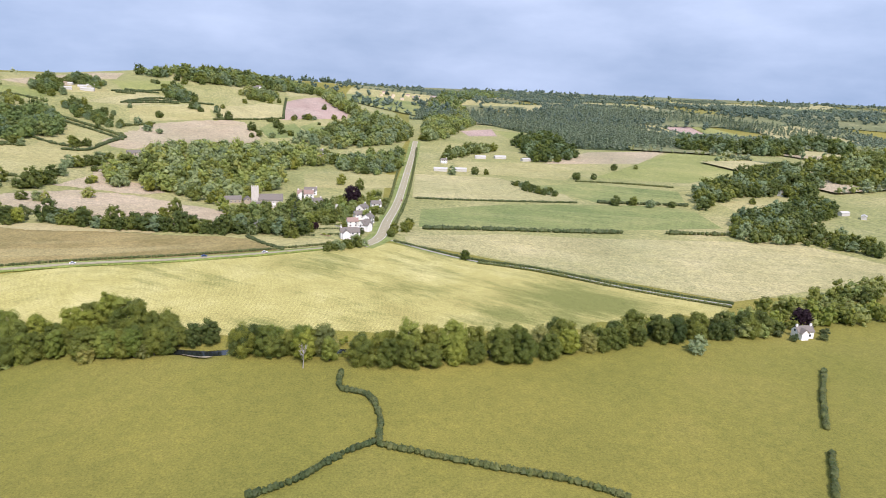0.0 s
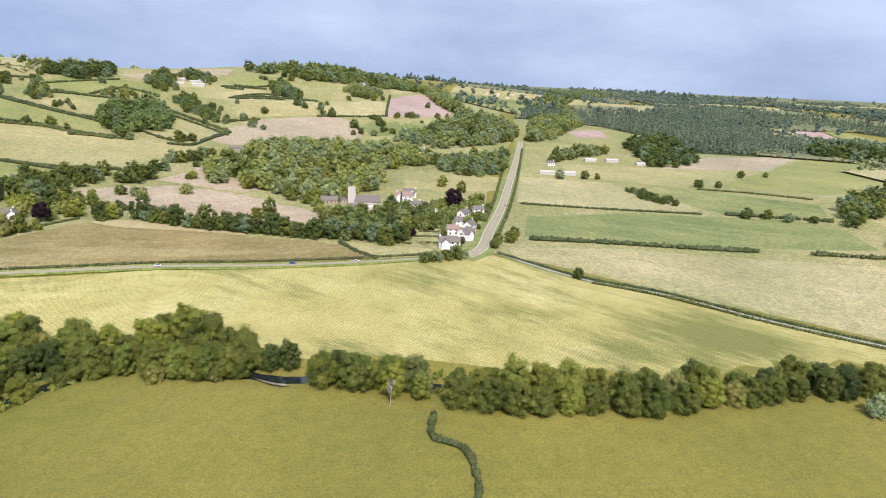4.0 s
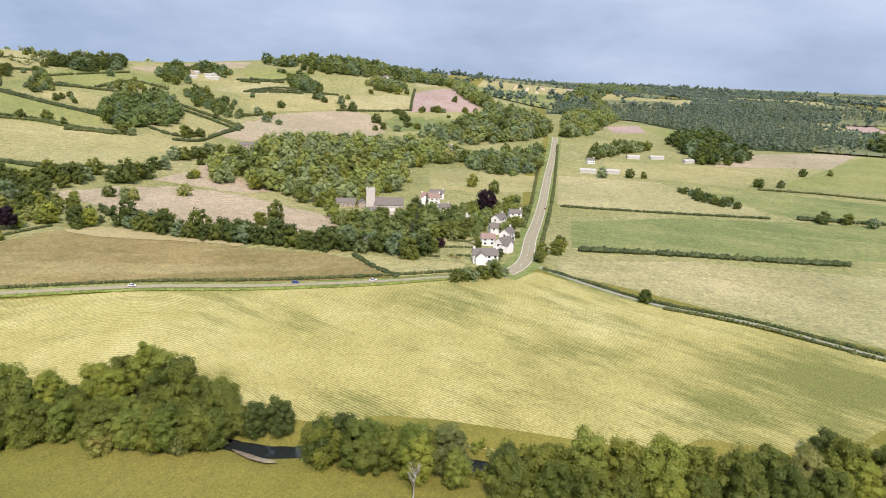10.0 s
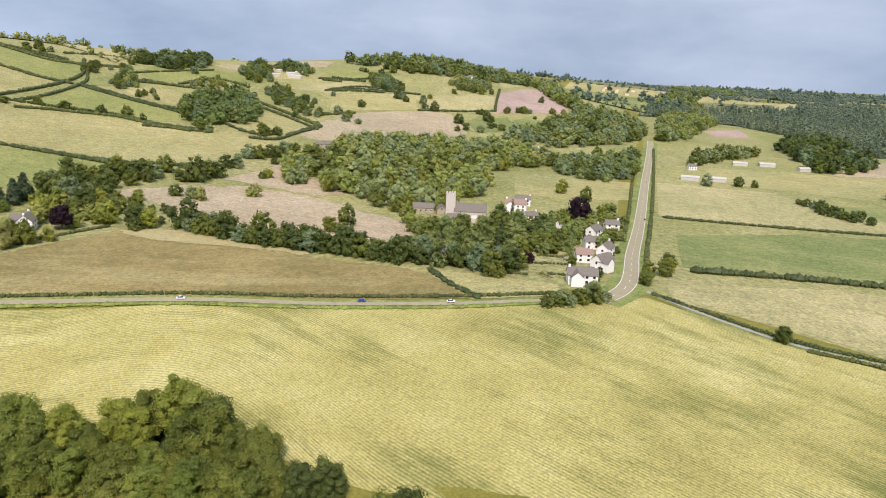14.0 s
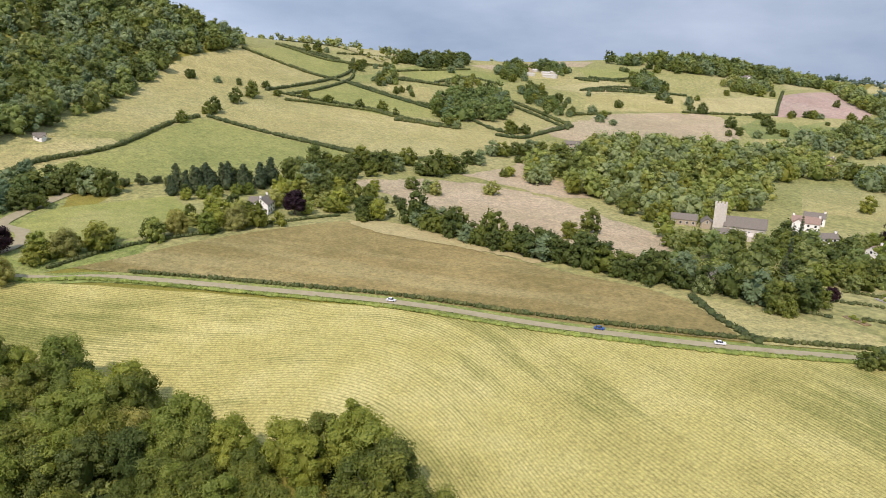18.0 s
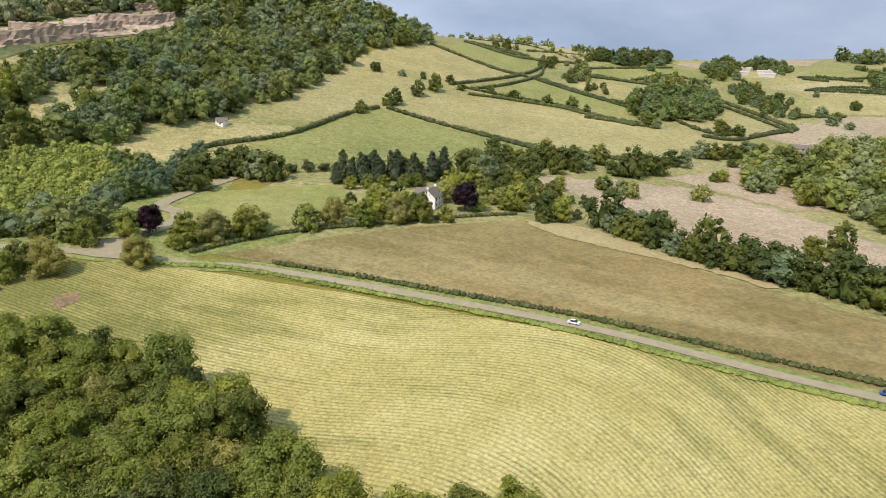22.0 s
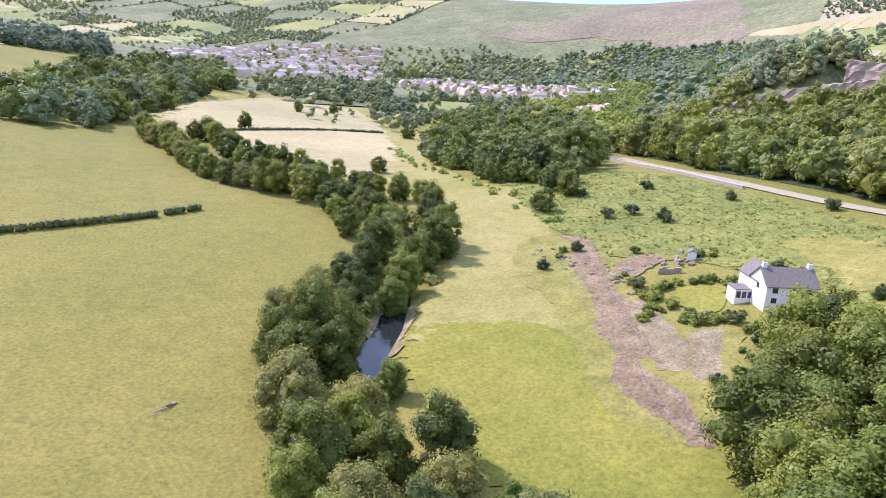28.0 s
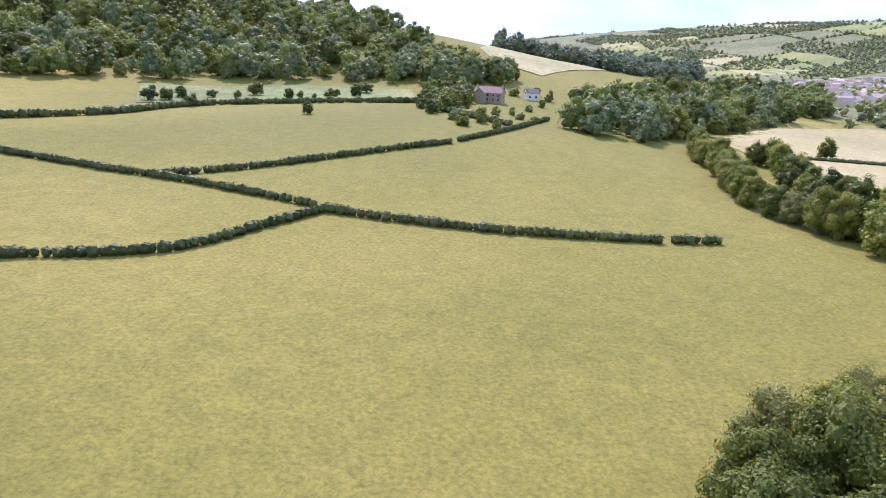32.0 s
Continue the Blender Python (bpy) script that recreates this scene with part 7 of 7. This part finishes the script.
def retaining_wall(line, tall, label):
    """A masonry wall that holds up the road along its lower side, with a coping."""
    root = new("retaining_wall")
    for name, mat, z0, z1, thick in (("masonry", "stone", -tall, 0.7, 0.5), ("coping", "church_stone", 0.7, 0.9, 0.7)):
        v, f = [], []
        pts = smooth_line(line, 4.0)
        for i, (x, y) in enumerate(pts):
            p, q = pts[max(i - 1, 0)], pts[min(i + 1, len(pts) - 1)]
            d = math.hypot(q[0] - p[0], q[1] - p[1])
            nx, ny = -(q[1] - p[1]) / d * thick / 2, (q[0] - p[0]) / d * thick / 2
            z = float(swell(np.array([x]), np.array([y]))[0]) + 0.3
            v += [(x - nx, y - ny, z + z0), (x + nx, y + ny, z + z0), (x + nx, y + ny, z + z1), (x - nx, y - ny, z + z1)]
            if i:
                k = 4 * i
                f += [(k - 4 + s, k - 4 + (s + 1) % 4, k + (s + 1) % 4, k + s) for s in range(4)]
        part(name, mesh_of(name, v, f, M[mat]), root)
    return tagged(root, label, "retaining wall", kind="structure")


retaining_wall([(-401, 140), (-410, 118), (-430, 80), (-452, 52), (-474, 28)], 4.5, "grey stone retaining wall below the upper road")

# ---- smaller things ----
hedge([(x - 2, y - 5) for x, y in VALLEY[:9]], 1.0, 2.6, "strip of long rough grass beside the road", 1.5, "leaf_young", "grass_verge")
sunroom = new("sunroom")
part("wall", box_mesh("wall", "render", -2.5, 2.5, -2, 2, -1, 2.6), sunroom)
part("flat_roof", box_mesh("flat_roof", "slate", -2.7, 2.7, -2.2, 2.2, 2.6, 2.75), sunroom)
for k in range(4):
    window(sunroom, -1.8 + k * 1.2, -2, 0.8, 0.9, 1.4, "x")
sunroom.matrix_basis = pose(-310, 184.8, height(-310, 184.8) + 0.2, 0, 0, 140)
tagged(sunroom, "flat-roofed white sunroom beside the house", "sunroom")


def ruin(x, y, turn, long, tall, label):
    r = random.Random(int(x * y))
    root = new("ruined_wall")
    for k in range(int(long / 0.9)):
        for j in range(int(tall / 0.5)):
            if r.random() < 1.0 - 0.6 * j * 0.5 / tall:
                part("stone", box_mesh("stone", "stone", k * 0.9 - long / 2 + r.uniform(-0.1, 0.05), k * 0.9 - long / 2 + 0.85, -0.3 + r.uniform(-0.1, 0.1), 0.3, j * 0.5 - 0.3, j * 0.5 + 0.18), root)
    root.matrix_basis = pose(x, y, height(x, y), 0, 0, turn)
    return tagged(root, label, "ruined wall", "flood debris")


ruin(-307.5, 154.5, 75, 6, 1.8, "broken low stone wall in flood debris")
ruin(-317, 164, 130, 6, 2.4, "collapsed stone wall of an outbuilding")
ruin(-323, 162, 40, 5, 2.8, "collapsed stone wall of an outbuilding")


def dead_tree(x, y, tall, label):
    r = random.Random(int(abs(x * 3 + y)))
    root = new("dead_tree")
    v, f = [], []
    tube(v, f, (0, 0, -0.5), (0.3, 0.2, tall * 0.55), tall * 0.022, tall * 0.014, 7)
    tube(v, f, (0.3, 0.2, tall * 0.55), (0.1, -0.2, tall), tall * 0.014, 0.05, 6)
    part("trunk", mesh_of("trunk", v, f, M["deadwood"], True), root)
    for i in range(16):
        v, f = [], []
        a, z = i * 2.4 + r.uniform(-0.4, 0.4), tall * r.uniform(0.3, 0.85)
        o = (0.2, 0.1, z)
        q = (math.cos(a) * tall * 0.13, math.sin(a) * tall * 0.13, z + tall * r.uniform(0.12, 0.25))
        tube(v, f, o, q, tall * 0.008, tall * 0.005, 5)
        for _ in range(3):
            tube(v, f, q, (q[0] + r.uniform(-1, 1) * tall * 0.1, q[1] + r.uniform(-1, 1) * tall * 0.1, q[2] + tall * r.uniform(0.05, 0.14)), tall * 0.005, 0.03, 4)
        part("branch", mesh_of("branch", v, f, M["deadwood"], True), root)
    root.matrix_basis = pose(x, y, height(x, y))
    return tagged(root, label, "dead tree")


def fallen_branches(x, y, label):
    r = random.Random(12)
    root = new("fallen_branch")
    for k in range(16):
        v, f = [], []
        cx, cy, u = r.uniform(-3.5, 3.5), r.uniform(-0.9, 0.9), r.uniform(-0.5, 0.5)
        n = r.uniform(0.8, 2.0)
        tube(v, f, (cx - n * math.cos(u), cy - n * math.sin(u), 0.1 + r.uniform(0, 0.25)), (cx + n * math.cos(u), cy + n * math.sin(u), 0.15 + r.uniform(0, 0.5)), 0.11, 0.04, 6)
        part("branch", mesh_of("branch", v, f, M["bark"] if k % 3 else M["deadwood"], True), root)
    root.matrix_basis = pose(x, y, height(x, y), 0, 0, 28) @ Matrix.Scale(0.6, 4)
    return tagged(root, label, "fallen branch")


fallen_branches(-202, 144, "heap of pale fallen branches lying on the pasture")
dead_tree(-219, 274, 13, "bare pale dead tree among green crowns")
dead_tree(-55, 257, 10, "bare pale dead tree on the river bank")
dead_tree(-123, 437, 9, "pale leaning dead tree at the wood edge")


def rock_mesh(seed, size):
    r = np.random.default_rng(seed)
    v, f = BALLS[1]
    return mesh_of("rock", v * (1 + r.uniform(-0.3, 0.3, (len(v), 1))) * np.array(size), f, M["shingle"])


ROCKS = [rock_mesh(s, (1.4 + 0.3 * s, 1.0, 0.7)) for s in range(4)]
for n, (x, y) in enumerate([(-310, 130), (-306, 139), (-309, 152), (-314, 153), (-305, 160), (-326, 160), (-321, 160), (-328, 162), (-311, 140)]):
    for k in range(6):
        px, py = x + rnd.uniform(-4, 4), y + rnd.uniform(-4, 4)
        ob = new("boulder", ROCKS[rnd.randrange(4)])
        ob.matrix_basis = Matrix.LocRotScale((px, py, height(px, py) + 0.3), Euler((rnd.uniform(-0.3, 0.3), 0, rnd.uniform(0, 6.28))), [rnd.uniform(0.2, 0.75)] * 3)
        tagged(ob, "pale broken boulder in flood debris", "boulder", "flood debris")
for x, y in [(-307, 160), (-302, 166), (-299, 170), (-298, 175), (-297, 181), (-293, 174), (-295, 184), (-309, 158), (-314, 199), (-316, 201), (-312, 206), (-308, 209), (-309, 199), (-307, 202), (-309, 211), (-328, 166), (-333, 167)]:
    for k in range(2):
        tree("shrub", x + rnd.uniform(-2.5, 2.5), y + rnd.uniform(-2.5, 2.5), rnd.uniform(0.6, 1.2), name="shrub", group="garden shrubs")
for k in range(46):
    u = k / 46 * 6.283
    px, py = -306 + math.cos(u) * rnd.uniform(9, 13), 178 + math.sin(u) * rnd.uniform(9, 13)
    if math.dist((px, py), (-312, 191)) > 9 and px < -294:
        tree(("shrub", "bush")[k % 4 == 0], px, py, rnd.uniform(0.5, 1.1) * (1, 0.5)[k % 4 == 0], name="shrub", group="garden shrubs")
for n in range(17):
    u = n / 16
    tree(("mid", "mid_light", "mid_dark")[n % 3], -279 - 29 * u + rnd.uniform(-4, 4), 82 - 170 * u + rnd.uniform(-4, 4), rnd.uniform(0.75, 1.0), group="valley trees")
for n, p in enumerate(((-276, 198), (-281, 199), (-286, 199), (-292, 197), (-298, 194), (-272, 203), (-299, 189), (-296, 181), (-302, 170), (-305, 163), (-296, 193), (-288, 196), (-268, 206), (-313, 134), (-309, 136), (-316, 136))):
    tree(("shrub", "bush")[n % 3 == 0], *p, rnd.uniform(0.5, 0.9), name="shrub", group="flood bank shrubs")
for p in ((-314, 204), (-318, 208), (-309, 207)):
    tree("mid_dark", *p, 0.32, group="garden trees")
for x, y in [(-300, 138), (-362, 102), (-353, 128), (-384, 113), (-326, 185), (-352, 140), (-346, 124), (-342, 98), (-324, 149), (-384, 144), (-387, 173)]:
    tree("bush", x, y, rnd.uniform(0.6, 1.1), name="bush", group="bracken bushes")
fern = spread([(-410, 73), (-409, 117), (-368, 202), (-332, 240), (-319, 239), (-308, 214), (-325, 192), (-326, 163), (-318, 143), (-327, 124), (-340, 98), (-358, 74), (-364, 62), (-385, 50)], 2.0, 220)
fern = fern[~inside(fern[:, 0], fern[:, 1], [(-348, 176), (-359, 188), (-333, 227), (-320, 226), (-319, 208)])]
wood(fern, "low bracken fronds covering the bank", 0.85, seed=220, sets=FERN, mat="fern", name="bracken", spread_size=0.4)
weeds = spread([(-323, 122), (-313, 120), (-300, 128), (-291, 138), (-288, 150), (-278, 164), (-262, 184), (-257, 198), (-261, 207), (-276, 204), (-291, 195), (-300, 184), (-300, 172), (-310, 160), (-318, 148)], 3.4, 221)
weeds = weeds[off_line(weeds[:, 0], weeds[:, 1], [(-322, 130), (-310, 147), (-299, 159), (-285, 176), (-270, 190), (-261, 203)]) > 6]
wood(weeds, "clumps of weeds on the flooded ground", 0.5, seed=221, sets=FERN, mat="fern", name="weeds", spread_size=0.5)
wood(spread([(-274, 181), (-276, 186), (-274, 192), (-271, 196), (-270, 192), (-272, 185)], 2.0, 222), "green weeds on an island in the mud", 0.6, seed=222, sets=FERN, mat="fern", name="weeds", spread_size=0.5)
rim = row([(-397, -53), (-372, -5), (-362, 25), (-357, 50), (-350, 72), (-340, 93), (-331, 113)], 3.2, 260, 0, 2, 1.0)
wood(rim, "low bushes and rough growth along the meadow edge", 0.55, seed=260, sets=BUSHY, mat="leaf_young", name="meadow_scrub", spread_size=0.5)
for x, y, turn, long in ((-697, -166, 35, 16), (-726, -173, 30, 20), (-748, -164, 50, 14)):
    house(x, y, turn, long, 8, 3.6, 5.2, wall="cladding", roof="cladding", label="low pale shed in a yard among trees", chimneys=0, name="shed", category="shed", door=False)
field("rubble", [(-243, 144), (-249, 133), (-257, 128), (-264, 131), (-259, 137), (-254, 140), (-247, 147)], "pale shingle beach on the river bend", 0.28, 1.2, "shingle_beach", "beach", rough=1.0, ragged=0.7)
field("quarry", [(-112, 271), (-107, 266.5), (-103, 264.5), (-97, 263), (-94, 264), (-98, 266), (-104, 268.5), (-109, 272.5)], "small pale shingle bank in the river", 0.5, 2.0, "shingle_beach", "beach")


def car(x, y, turn, paint, label):
    root = new("car")
    body, f = [], []
    box(body, f, -2.1, 2.1, -0.88, 0.88, 0.3, 0.82)
    part("body", mesh_of("body", body, f, paint), root)
    v = [(-1.5, -0.8, 0.82), (1.1, -0.8, 0.82), (1.1, 0.8, 0.82), (-1.5, 0.8, 0.82), (-1.0, -0.65, 1.42), (0.4, -0.65, 1.42), (0.4, 0.65, 1.42), (-1.0, 0.65, 1.42)]
    part("cabin", mesh_of("cabin", v, [(0, 1, 5, 4), (1, 2, 6, 5), (2, 3, 7, 6), (3, 0, 4, 7)], M["glass"]), root)
    part("roof", box_mesh("roof", "white", -1.0, 0.4, -0.65, 0.65, 1.42, 1.46), root).data.materials[0] = paint
    for px in (-1.3, 1.3):
        for py in (-0.85, 0.85):
            v, f = [], []
            tube(v, f, (px, py - 0.1, 0.33), (px, py + 0.1, 0.33), 0.33, 0.33, 12)
            part("wheel", mesh_of("wheel", v, f, M["glass"]), root)
    root.matrix_basis = pose(x, y, float(swell(np.array([x]), np.array([y]))[0]) + 0.37, 0, 0, turn) @ Matrix.Scale(0.76, 4)
    return tagged(root, label, "car", "cars on the road")


WHITE_CAR = plain_material("white_car_paint", (0.75, 0.75, 0.75), (0.8, 0.8, 0.8), 1, 0.3, 0)
BLUE_CAR = plain_material("blue_car_paint", (0.03, 0.08, 0.25), (0.04, 0.1, 0.3), 1, 0.3, 0)
RED_CAR = plain_material("red_car_paint", (0.3, 0.03, 0.03), (0.35, 0.04, 0.04), 1, 0.3, 0)
car(-203, 360.5, 25, WHITE_CAR, "white car on the valley road")
car(-138, 382, 24, BLUE_CAR, "blue car on the valley road")
car(-106, 393.5, 26, WHITE_CAR, "white car on the valley road")
car(-41, 640, 91, RED_CAR, "red car on the main road")
car(-45, 800, 91, WHITE_CAR, "white car on the main road")

# ---- from plan units to metres ----
for ob in list(scene.objects):
    if ob.parent is None and ob.type in ("MESH", "EMPTY"):
        ob.matrix_basis = Matrix.Scale(UNIT, 4) @ ob.matrix_basis
